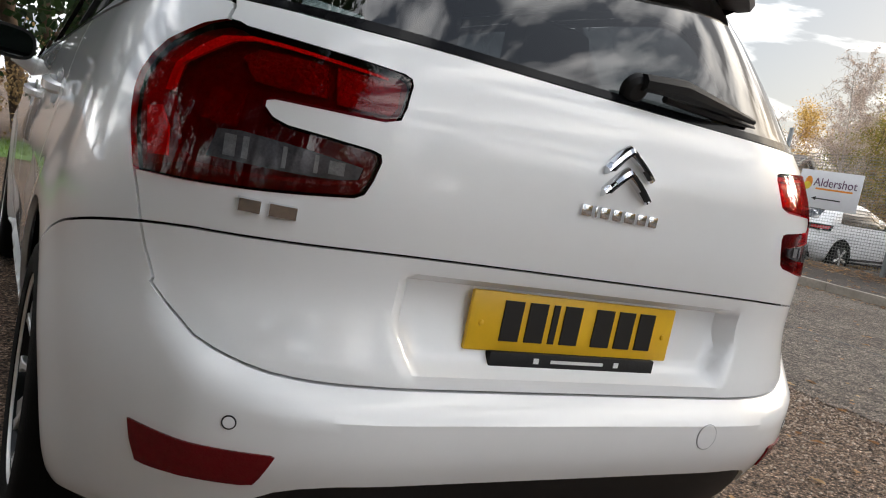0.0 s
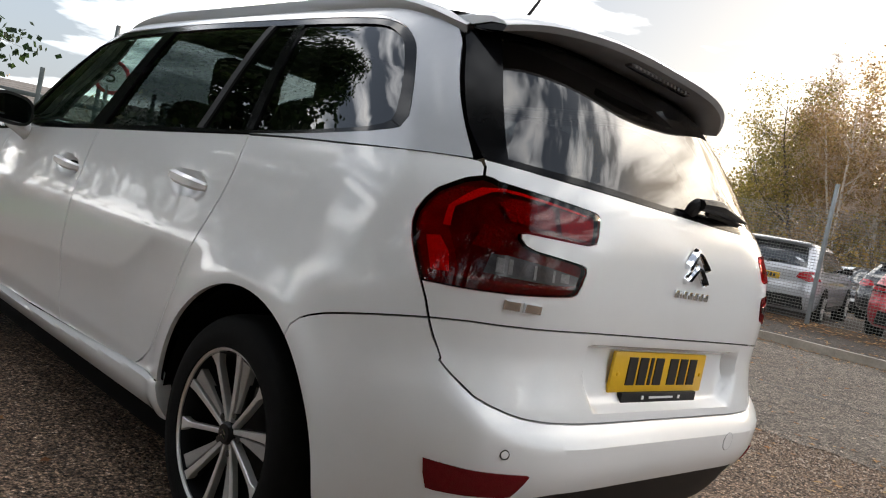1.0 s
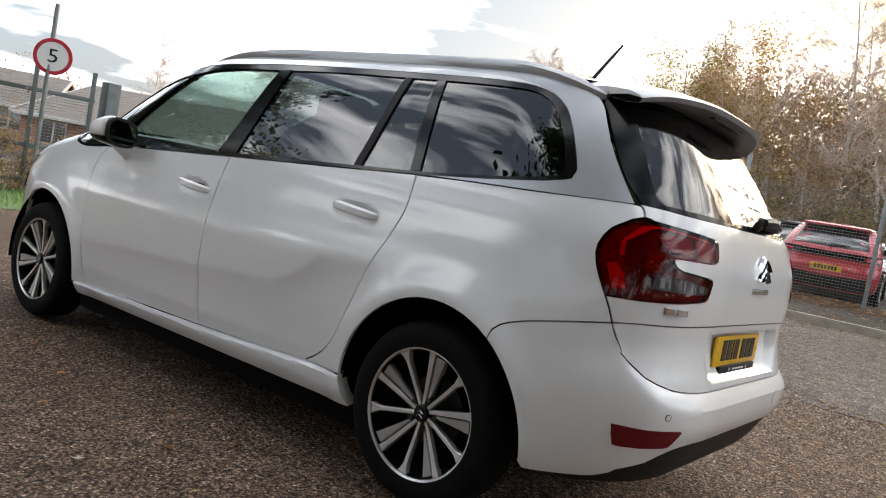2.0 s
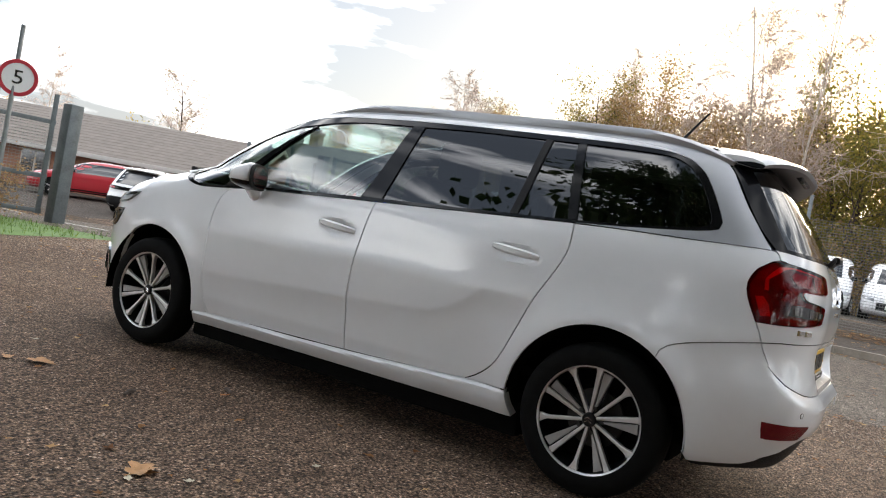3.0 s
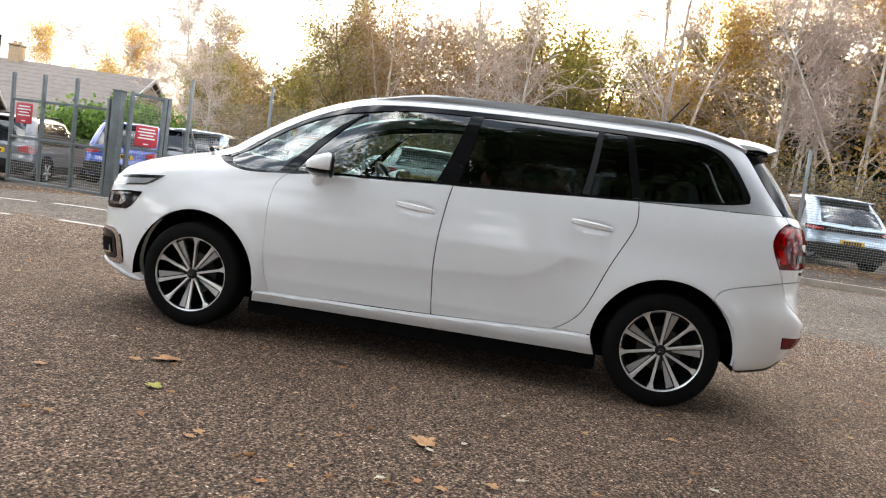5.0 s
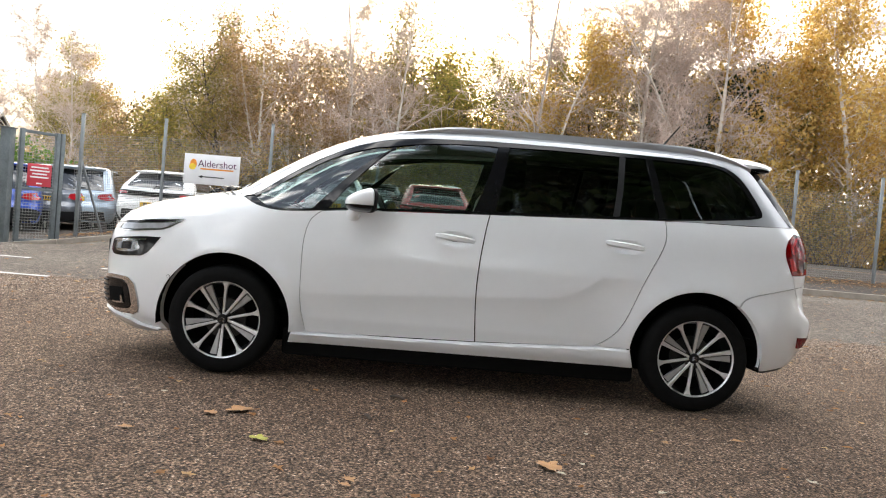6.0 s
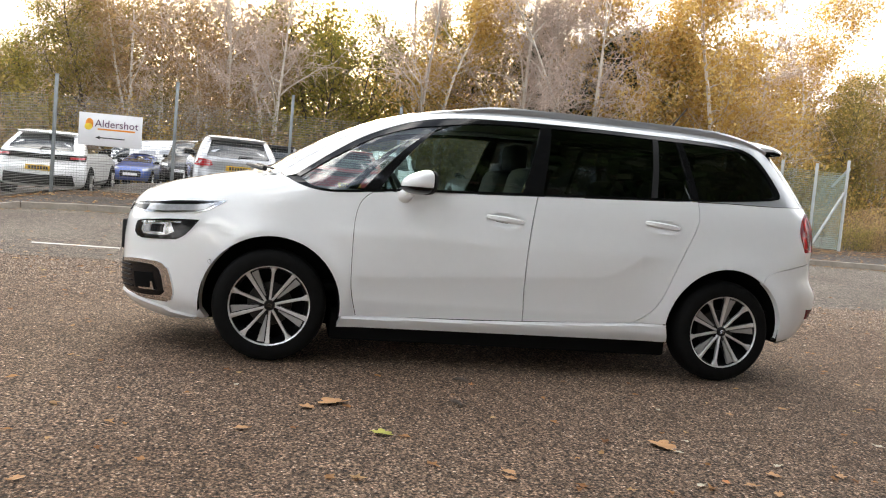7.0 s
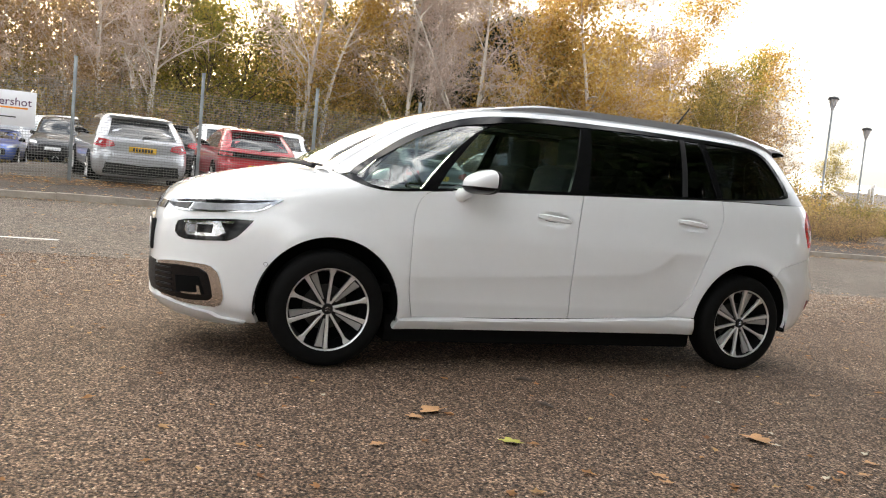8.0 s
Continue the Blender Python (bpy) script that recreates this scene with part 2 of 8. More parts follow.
def tube(bm, pts, radii, sides=8, caps=True):
    """A tapered tube along points."""
    rings = []
    pts = [Vector(p) for p in pts]
    ref = Vector((0.31, 0.17, 0.93))
    for i, p in enumerate(pts):
        d = (pts[min(i + 1, len(pts) - 1)] - pts[max(i - 1, 0)]).normalized()
        a = d.cross(ref)
        if a.length < 0.1:
            a = d.cross(Vector((1, 0, 0)))
        a.normalize()
        b = d.cross(a)
        r = radii[i] if isinstance(radii, (list, tuple)) else radii
        rings.append([bm.verts.new(p + a * (r * math.cos(2 * math.pi * k / sides)) + b * (r * math.sin(2 * math.pi * k / sides))) for k in range(sides)])
    for u, v in zip(rings, rings[1:]):
        for k in range(sides):
            bm.faces.new((u[k], u[(k + 1) % sides], v[(k + 1) % sides], v[k]))
    if caps and sides > 2:
        bm.faces.new(rings[0][::-1])
        bm.faces.new(rings[-1])


def lathe(bm, prof, m, segs=48):
    """Turns a profile of (radius, height) round its axis."""
    rings = []
    for r, h in prof:
        rings.append([bm.verts.new(m @ Vector((r * math.cos(2 * math.pi * k / segs), r * math.sin(2 * math.pi * k / segs), h))) for k in range(segs)])
    for u, v in zip(rings, rings[1:]):
        for k in range(segs):
            bm.faces.new((u[k], u[(k + 1) % segs], v[(k + 1) % segs], v[k]))
    return rings


def spline(pts, step=0.03):
    """A smooth curve through points, sampled about every step."""
    p = [Vector(q) for q in pts]
    if len(p) == 2:
        n = max(1, int((p[1] - p[0]).length / step))
        return [tuple(p[0].lerp(p[1], i / n)) for i in range(n + 1)]
    out = []
    for i in range(len(p) - 1):
        a, b, c, d = p[max(i - 1, 0)], p[i], p[i + 1], p[min(i + 2, len(p) - 1)]
        n = max(1, int((c - b).length / step))
        for k in range(n):
            t = k / n
            out.append(tuple(0.5 * ((2 * b) + (c - a) * t + (2 * a - 5 * b + 4 * c - d) * t * t + (3 * b - a - 3 * c + d) * t ** 3)))
    out.append(tuple(p[-1]))
    return out


def ring(*curves):
    """Joins curves end to end into one outline."""
    out = []
    for c in curves:
        for q in c:
            if not out or (Vector(q) - Vector(out[-1])).length > 1e-4:
                out.append(tuple(q))
    if (Vector(out[0]) - Vector(out[-1])).length < 1e-4:
        out.pop()
    return out


def ground_z(x, y):
    """The yard is level by the car, climbs gently to the road and the car park, and falls away past the gate."""
    t = max(0.0, x - 0.6)
    z = 0.043 * (t - 0.6 * (1 - math.exp(-t / 0.6)))
    u = min(10.0, max(0.0, y - 7.0))
    k = min(1.0, max(0.0, (x - 2.5) / 5.5))
    a, b = min(1.0, max(0.0, (x - 6.2) / 1.4)), min(1.0, max(0.0, (y - 6.6) / 2.2))
    dip = 0.20 * a * a * (3 - 2 * a) * b * b * (3 - 2 * b)
    return min(z, 0.72) - (0.035 + 0.035 * k * k * (3 - 2 * k)) * u * u / (u + 0.8) - dip


# ---- the white people carrier ----
def table(*rows):
    """A smooth function through (z, value) rows."""
    zs, vs = [r[0] for r in rows], [r[1] for r in rows]
    n = len(zs)
    ms = []
    for i in range(n):
        if i == 0:
            ms.append((vs[1] - vs[0]) / (zs[1] - zs[0]))
        elif i == n - 1:
            ms.append((vs[-1] - vs[-2]) / (zs[-1] - zs[-2]))
        else:
            a, b = (vs[i] - vs[i - 1]) / (zs[i] - zs[i - 1]), (vs[i + 1] - vs[i]) / (zs[i + 1] - zs[i])
            ms.append(0.0 if a * b <= 0 else 2 * a * b / (a + b))

    def f(z):
        z = min(max(z, zs[0]), zs[-1])
        i = 0
        while i < n - 2 and z > zs[i + 1]:
            i += 1
        h = zs[i + 1] - zs[i]
        t = (z - zs[i]) / h
        return ((1 + 2 * t) * (1 - t) ** 2 * vs[i] + t * (1 - t) ** 2 * h * ms[i] + t * t * (3 - 2 * t) * vs[i + 1] + t * t * (t - 1) * h * ms[i + 1])
    return f


# centre-line profiles: rear end, front end, half width, by height
REAR = table((0.18, -0.56), (0.27, -0.70), (0.36, -0.765), (0.45, -0.792), (0.55, -0.802), (0.62, -0.795), (0.68, -0.780), (0.75, -0.770), (0.90, -0.785), (1.0, -0.782), (1.1, -0.755),
             (1.17, -0.72), (1.3, -0.64), (1.45, -0.53), (1.53, -0.45), (1.575, -0.36), (1.605, -0.18), (1.63, 0.12), (1.645, 0.5))
FRONT = table((0.16, 3.52), (0.22, 3.66), (0.30, 3.74), (0.40, 3.765), (0.60, 3.765), (0.75, 3.75), (0.85, 3.71), (0.91, 3.66), (0.96, 3.57), (1.01, 3.42), (1.05, 3.26), (1.09, 3.08), (1.12, 2.95),
              (1.2, 2.83), (1.3, 2.67), (1.40, 2.49), (1.48, 2.31), (1.55, 2.09), (1.59, 1.90), (1.62, 1.62), (1.635, 1.32), (1.645, 0.9))
HALF = table((0.16, 0.74), (0.22, 0.818), (0.30, 0.868), (0.42, 0.880), (0.60, 0.892), (0.75, 0.893), (0.90, 0.877), (1.0, 0.864), (1.08, 0.848), (1.2, 0.806), (1.3, 0.769), (1.4, 0.727), (1.48, 0.688),
             (1.53, 0.655), (1.57, 0.612), (1.60, 0.545), (1.62, 0.46), (1.635, 0.34), (1.645, 0.16))
FRONT_LONG = table((0.2, 1.10), (0.95, 1.10), (1.15, 0.95), (1.4, 0.75), (1.645, 0.35))
REAR_LONG = table((0.2, 0.55), (1.15, 0.55), (1.45, 0.52), (1.645, 0.30))
NR, NF, LR, LF = 2.6, 2.4, 0.75, 1.35


def section(z):
    """Rear end, front end, half width, corner lengths and widths of the outline at a height."""
    w = HALF(z)
    return REAR(z), FRONT(z), w, REAR_LONG(z), min(0.55, 0.68 * w), FRONT_LONG(z), min(0.75, 0.86 * w)


SILL_LINE = table((0.45, 0.350), (0.62, 0.345), (1.33, 0.313), (2.43, 0.285))


def bulge(x, y, z):
    """Arch flares, the hollow low on the doors, and the recess for the number plate."""
    d = 0.0
    for yc in (0.0, 2.84):
        r = math.hypot(y - yc, z - 0.32)
        d += 0.015 * math.exp(-((r - 0.42) / 0.06) ** 2) * max(0.0, min(1.0, (3.22 - y) / 0.2))
    for yc, zc in ((1.49, 0.918), (0.47, 0.960)):
        r = ((y - yc) / 0.125) ** 2 + ((z - zc - 0.05 * (y - yc)) / 0.043) ** 2
        if r < 1:
            d -= 0.040 * (1 - r) * (1 - 0.4 * r)
    if 0.30 < y < 2.46 and 0.2 < z < 0.85:
        # the doors turn in below a soft crease, and the sill stands proud of them on a bevelled ledge
        e = min(1.0, (y - 0.30) / 0.30, (2.46 - y) / 0.10)
        e = e * e * (3 - 2 * e)
        zc = 0.552 + 0.062 * max(-0.4, min(1.0, (1.85 - y) / 0.95)) + 0.155 * max(0.0, min(1.0, (0.92 - y) / 0.32)) ** 2
        t = max(0.0, zc - z)
        u = min(t, 0.13)
        inward = 0.20 * u - 0.20 * u * u / 0.26 + 0.16 * max(0.0, 0.385 - z)
        ledge = SILL_LINE(y)
        inward *= 1.0 - min(1.0, max(0.0, (ledge - z) / 0.013))
        d -= e * inward
    return d


GATE_EDGE = table((0.0, 0.600), (0.44, 0.601), (0.572, 0.605), (0.645, 0.616), (0.718, 0.643), (0.757, 0.680), (0.775, 0.72), (0.79, 0.79))


def bumper_shelf(x, z):
    """The bumper stands proud below the tailgate's lower edge."""
    if x > 0.80 or z > 0.80:
        return 0.0
    a = min(1.0, max(0.0, (GATE_EDGE(x) - z) / 0.046))
    b = min(1.0, max(0.0, (z - 0.36) / 0.14))
    c = min(1.0, max(0.0, (0.80 - x) / 0.08))
    return 0.034 * (a - 0.12 * a * a) / 0.88 * b * b * (3 - 2 * b) * c


def plate_recess(x, z):
    def edge(v, lo, hi, k):
        a, b = min(1, max(0, (v - lo) / k)), min(1, max(0, (hi - v) / k))
        return a * a * (3 - 2 * a) * b * b * (3 - 2 * b)
    side = 0.425 - 0.55 * max(0.0, 0.70 - z)
    return 0.038 * edge(abs(x), -1, side, 0.04) * edge(z, 0.624, 0.792, 0.02)


def shell(s, z):
    """A point of the car's left skin. s runs along the side as y does, and on round the ends to the middle."""
    yr, yf, w, cyr, cxr, cyf, cxf = section(z)
    ya, yb = yr + cyr, yf - cyf
    if s >= ya and s <= yb:
        x, y = w, s
    elif s < ya:
        a = (ya - s) / LR
        if a <= 1:
            p = a * math.pi / 2
            c, q = math.cos(p), math.sin(p)
            r = 1 / (c ** NR + q ** NR) ** (1 / NR)
            x, y = (w - cxr) + cxr * r * c, ya - cyr * r * q
        else:
            x, y = (w - cxr) - (a - 1) * LR, yr
        y += plate_recess(x, z) - bumper_shelf(x, z)
    else:
        a = (s - yb) / LF
        if a <= 1:
            p = a * math.pi / 2
            c, q = max(0.0, math.cos(p)), math.sin(p)
            r = 1 / (c ** NF + q ** NF) ** (1 / NF)
            x, y = (w - cxf) + cxf * r * c, yb + cyf * r * q
        else:
            x, y = (w - cxf) - (a - 1) * LF, yf
    x = x * (1 - 0.012 * ((y - 1.2) / 2) ** 2)
    if x > 0.5:
        x += bulge(x, y, z) * min(1.0, (x - 0.5) / 0.2)
    return Vector((-x, y, z))


def side_s(y, z):
    """The s of the skin at y, on the side or its corners."""
    yr, yf, w, cyr, cxr, cyf, cxf = section(z)
    ya, yb = yr + cyr, yf - cyf
    if y < ya:
        v = min(1.0, (ya - y) / cyr)
        return ya - LR * math.atan2(v, max(0.0, 1 - v ** NR) ** (1 / NR)) / (math.pi / 2)
    if y > yb:
        v = min(1.0, (y - yb) / cyf)
        return yb + LF * math.atan2(v, max(0.0, 1 - v ** NF) ** (1 / NF)) / (math.pi / 2)
    return y


def rear_s(x, z):
    """The s of the skin at the distance x from the middle, at the rear."""
    yr, yf, w, cyr, cxr, cyf, cxf = section(z)
    x0 = w - cxr
    if x <= x0:
        return yr + cyr - LR - (x0 - x)
    u = min(1.0, (x - x0) / cxr)
    return yr + cyr - LR * math.atan2(max(0.0, 1 - u ** NR) ** (1 / NR), u) / (math.pi / 2)


def front_s(x, z):
    yr, yf, w, cyr, cxr, cyf, cxf = section(z)
    x0 = w - cxf
    if x <= x0:
        return yf - cyf + LF + (x0 - x)
    u = min(1.0, (x - x0) / cxf)
    return yf - cyf + LF * math.atan2(max(0.0, 1 - u ** NF) ** (1 / NF), u) / (math.pi / 2)


def skin(s, z, off=0.0):
    """A point of the skin, lifted along its normal."""
    p = shell(s, z)
    if off:
        e = 0.004
        n = (shell(s + e, z) - shell(s - e, z)).cross(shell(s, z + e) - shell(s, z - e))
        if n.length > 1e-12:
            p = p - n.normalized() * off
    return p


def S(pts, step=0.03):
    """A smooth side curve, given as (y, z), in skin terms."""
    return [(side_s(y, z), z) for y, z in spline(pts, step)]


def R(pts, step=0.03):
    """A smooth curve over the rear, given as (distance from the middle, z), in skin terms."""
    return [(rear_s(x, z), z) for x, z in spline(pts, step)]


def F(pts, step=0.03):
    return [(front_s(x, z), z) for x, z in spline(pts, step)]


def inset(poly, d):
    """The outline moved inwards by d."""
    n = len(poly)
    area = sum(poly[i][0] * poly[(i + 1) % n][1] - poly[(i + 1) % n][0] * poly[i][1] for i in range(n))
    g = 1 if area > 0 else -1
    out = []
    for i in range(n):
        a, b, c = Vector(poly[i - 1]), Vector(poly[i]), Vector(poly[(i + 1) % n])
        u, v = (b - a).normalized(), (c - b).normalized()
        nu, nv = Vector((-u.y, u.x)) * g, Vector((-v.y, v.x)) * g
        k = nu + nv
        if k.length < 0.3:
            k = nu
        k = k / max(0.35, k.dot(nu))
        out.append(tuple(b + k * d))
    return out


def clip(poly, k, at, keep):
    """The part of an outline on one side of a grid line."""
    out = []
    for i in range(len(poly)):
        a, b = poly[i - 1], poly[i]
        ia, ib = (a[k] - at) * keep >= 0, (b[k] - at) * keep >= 0
        if ia != ib:
            t = (at - a[k]) / (b[k] - a[k])
            q = [a[0] + (b[0] - a[0]) * t, a[1] + (b[1] - a[1]) * t]
            q[k] = at
            out.append(tuple(q))
        if ib:
            out.append(b)
    return out


def cloth(bm, poly, grid, off, where=skin):
    """Lays the inside of an outline on the skin, cut into a grid. Returns its faces."""
    made, verts = [], {}
    n = len(poly)
    if sum(poly[i][0] * poly[(i + 1) % n][1] - poly[(i + 1) % n][0] * poly[i][1] for i in range(n)) > 0:
        poly = poly[::-1]
    poly = [(a, b + 0.0071) for a, b in poly]
    lo, hi = min(p[0] for p in poly), max(p[0] for p in poly)
    for i in range(int(math.floor(lo / grid)), int(math.ceil(hi / grid))):
        col = clip(clip(poly, 0, i * grid, 1), 0, (i + 1) * grid, -1)
        if len(col) < 3:
            continue
        z0, z1 = min(p[1] for p in col), max(p[1] for p in col)
        for j in range(int(math.floor(z0 / grid)), int(math.ceil(z1 / grid))):
            cell = clip(clip(col, 1, j * grid, 1), 1, (j + 1) * grid, -1)
            keys = []
            for a, b in cell:
                key = (round(a, 5), round(b, 5))
                if keys and (key == keys[-1] or key == keys[0]):
                    continue
                if key not in verts:
                    verts[key] = bm.verts.new(where(a, b - 0.0071, off))
                keys.append(key)
            again = True
            while again and len(keys) > 2:
                again = False
                for q in range(len(keys)):
                    a, b, c = keys[q - 1], keys[q], keys[(q + 1) % len(keys)]
                    u, v = (b[0] - a[0], b[1] - a[1]), (c[0] - b[0], c[1] - b[1])
                    if u[0] * v[0] + u[1] * v[1] < 0 and abs(u[0] * v[1] - u[1] * v[0]) < 1e-7:
                        keys.pop(q)
                        again = True
                        break
            m = len(keys)
            if m < 3 or abs(sum(keys[q][0] * keys[(q + 1) % m][1] - keys[(q + 1) % m][0] * keys[q][1] for q in range(m))) < 1e-8:
                continue
            try:
                if len(set(keys)) == m:
                    made.append(bm.faces.new([verts[q] for q in keys]))
                else:
                    keys = list(dict.fromkeys(keys))
                    if len(keys) > 2:
                        made.append(bm.faces.new([verts[q] for q in keys]))
            except ValueError:
                pass
    bmesh.ops.delete(bm, geom=[v for v in bm.verts if not v.link_faces], context="VERTS")
    return made


def mirrored(bm):
    """The same in the other half of the car."""
    for v in bm.verts:
        v.co.x = -v.co.x
    bmesh.ops.reverse_faces(bm, faces=bm.faces)


def panel(name, poly, mat, parent, label="", gap=0.0024, off=0.0, depth=0.014, grid=0.03, sides="LR", join=False):
    """A pressed panel on the skin with turned-in edges: one on each side, or one across the middle."""
    def one():
        bm = bmesh.new()
        cloth(bm, inset(poly, gap) if gap else poly, grid, off)
        if join:
            for v in bm.verts:
                if abs(v.co.x) < 0.012:
                    v.co.x = 0.0
            twin = bmesh.ops.duplicate(bm, geom=list(bm.verts) + list(bm.edges) + list(bm.faces))
            tv = [g for g in twin["geom"] if isinstance(g, bmesh.types.BMVert)]
            for v in tv:
                v.co.x = -v.co.x
            bmesh.ops.reverse_faces(bm, faces=[g for g in twin["geom"] if isinstance(g, bmesh.types.BMFace)])
            bmesh.ops.remove_doubles(bm, verts=bm.verts, dist=0.0005)
        if depth:
            bm.normal_update()
            edge = [e for e in bm.edges if e.is_boundary]
            ext = bmesh.ops.extrude_edge_only(bm, edges=edge)
            for g in ext["geom"]:
                if isinstance(g, bmesh.types.BMVert):
                    q = Vector((0, min(max(g.co.y, 0.1), 2.7), min(max(g.co.z, 0.5), 1.2))) - g.co
                    g.co += q.normalized() * depth
        return bm
    made = []
    for k in ("L" if join else sides):
        bm = one()
        if k == "R":
            mirrored(bm)
        made.append(part(name, bm, mat, parent, label, angle=30))
    return made


def arch(yc, a0, a1, r=0.40, zc=0.325, n=22):
    """A wheel arch from angle a0 to a1, in degrees."""
    return [(side_s(yc + r * math.cos(radians(a0 + (a1 - a0) * i / n)), zc + r * math.sin(radians(a0 + (a1 - a0) * i / n))), zc + r * math.sin(radians(a0 + (a1 - a0) * i / n))) for i in range(n + 1)]


car = thing("people_carrier", "white seven-seat people carrier with silver roof arches", "car")

# shut lines of the side, as (y, z)
SILL_TOP = S([(2.43, 0.285), (1.33, 0.313), (0.62, 0.345), (0.45, 0.35)])
DOOR_FRONT = S([(2.345, 0.288), (2.385, 0.45), (2.395, 0.65), (2.392, 0.86), (2.36, 0.97), (2.30, 1.022)])
DOOR_MID = S([(1.327, 0.313), (1.345, 0.57), (1.341, 0.77), (1.318, 0.98), (1.30, 1.08)])
DOOR_REAR = S([(0.62, 0.345), (0.53, 0.40), (0.45, 0.50), (0.345, 0.76), (0.25, 0.96), (0.232, 1.05), (0.24, 1.135)])
BELT_F = S([(2.30, 1.022), (2.09, 1.042), (1.70, 1.062), (1.30, 1.083)])
BELT_R = S([(1.30, 1.083), (0.80, 1.108), (0.24, 1.138)])
BELT_Q = S([(0.24, 1.138), (-0.02, 1.158), (-0.28, 1.185), (-0.36, 1.205)])
BELT_NOSE = S([(2.80, 1.068), (2.70, 1.025), (2.58, 1.003), (2.44, 1.008), (2.30, 1.022)])

panel("front_door", ring(DOOR_FRONT, BELT_F, DOOR_MID[::-1], [q for q in SILL_TOP if 1.33 < q[0] < 2.34][::-1]), WHITE, car, gap=0.0034, grid=0.012)
panel("rear_door", ring(DOOR_MID, BELT_R, DOOR_REAR[::-1], [q for q in SILL_TOP if 0.63 < q[0] < 1.32][::-1]), WHITE, car, gap=0.0034, grid=0.012)
panel("sill", ring(S([(2.452, 0.215), (1.4, 0.225), (0.36, 0.232)]), S([(0.385, 0.30), (0.40, 0.35)]), SILL_TOP[::-1], S([(2.43, 0.285), (2.452, 0.215)])), WHITE, car, depth=0.05, grid=0.01)
# front wing: arch, door edge, bonnet line, bumper line
BONNET_EDGE = ring(S([(2.80, 1.068), (2.865, 1.072)]), F([(0.671, 1.072), (0.674, 1.034), (0.68, 0.98), (0.665, 0.925)]))
BUMPER_F = ring(F([(0.665, 0.925), (0.70, 0.905)]), S([(3.30, 0.90), (3.12, 0.905), (3.13, 0.86), (3.15, 0.78), (3.13, 0.66), (3.10, 0.625)]))
A_TOP = math.degrees(math.atan2(0.625 - 0.325, 3.10 - 2.84))
panel("front_wing", ring(S([(2.43, 0.285), (2.345, 0.288)]), DOOR_FRONT, BELT_NOSE[::-1], BONNET_EDGE, BUMPER_F, arch(2.84, A_TOP, 186)), WHITE, car, gap=0.0)
# quarter panel with its arch, lamp edge and the bumper line
LAMP_FRONT = S([(-0.600, 1.124), (-0.575, 1.112), (-0.535, 1.077), (-0.512, 1.02), (-0.522, 0.96), (-0.566, 0.870)])
BUMPER_SIDE = S([(-0.232, 0.652), (-0.245, 0.685), (-0.27, 0.708), (-0.34, 0.735), (-0.48, 0.768), (-0.598, 0.792)])
GATE_LOW_SIDE = S([(-0.566, 0.870), (-0.585, 0.83), (-0.598, 0.792)])
QUARTER_TOP = S([(-0.600, 1.124), (-0.590, 1.145), (-0.578, 1.157), (-0.55, 1.160), (-0.43, 1.155), (-0.25, 1.147), (0.02, 1.143), (0.24, 1.135)])
B_TOP = math.degrees(math.atan2(0.652 - 0.325, -0.232))
panel("rear_wing", ring(DOOR_REAR, QUARTER_TOP[::-1], LAMP_FRONT, GATE_LOW_SIDE, BUMPER_SIDE[::-1], arch(0.0, B_TOP, -4), S([(0.40, 0.30), (0.40, 0.35), (0.45, 0.35), (0.62, 0.345)])), WHITE, car)
# rear bumper
GATE_LOW = ring(S([(-0.598, 0.792), (-0.612, 0.75), (-0.632, 0.712)]), R([(0.780, 0.706), (0.757, 0.680), (0.718, 0.643), (0.645, 0.616), (0.572, 0.605), (0.44, 0.601), (0.20, 0.600), (0.0, 0.600)]))
BUMPER_END = arch(0.0, B_TOP, 183)
REAR_LOW = ring(S([(-0.395, 0.30), (-0.41, 0.275), (-0.60, 0.30), (-0.66, 0.335)]), R([(0.63, 0.365), (0.57, 0.415), (0.50, 0.432), (0.40, 0.435), (0.0, 0.435)]))
panel("rear_bumper", ring(BUMPER_SIDE, GATE_LOW, R([(0.0, 0.600), (0.0, 0.435)]), REAR_LOW[::-1], BUMPER_END[::-1]), WHITE, car, join=True, depth=0.03, grid=0.016)
panel("lower_rear_valance", ring(REAR_LOW, R([(0.0, 0.435), (0.0, 0.27)]), ring(R([(0.0, 0.27), (0.5, 0.27)]), S([(-0.60, 0.27), (-0.43, 0.255), (-0.395, 0.28)]))), BLACK, car, join=True, depth=0.03, off=-0.006)
# tailgate: painted lower half
LAMP_LOW = ring(S([(-0.566, 0.870), (-0.60, 0.871)]), R([(0.76, 0.872), (0.683, 0.878), (0.60, 0.887), (0.53, 0.896)]))
LAMP_NOTCH = ring(R([(0.53, 0.896), (0.517, 0.903), (0.507, 0.925), (0.499, 0.955), (0.502, 0.965), (0.515, 0.969)]), R([(0.515, 0.969), (0.592, 0.976), (0.64, 0.980), (0.662, 0.988), (0.674, 1.002), (0.673, 1.014), (0.66, 1.018)]),
                  R([(0.66, 1.018), (0.58, 1.018), (0.50, 1.019), (0.478, 1.026), (0.470, 1.045), (0.461, 1.08), (0.463, 1.090), (0.474, 1.095)]))
LAMP_HIGH = ring(R([(0.474, 1.095), (0.54, 1.101), (0.61, 1.107), (0.66, 1.112), (0.70, 1.117)]), S([(-0.615, 1.122), (-0.600, 1.124)]))
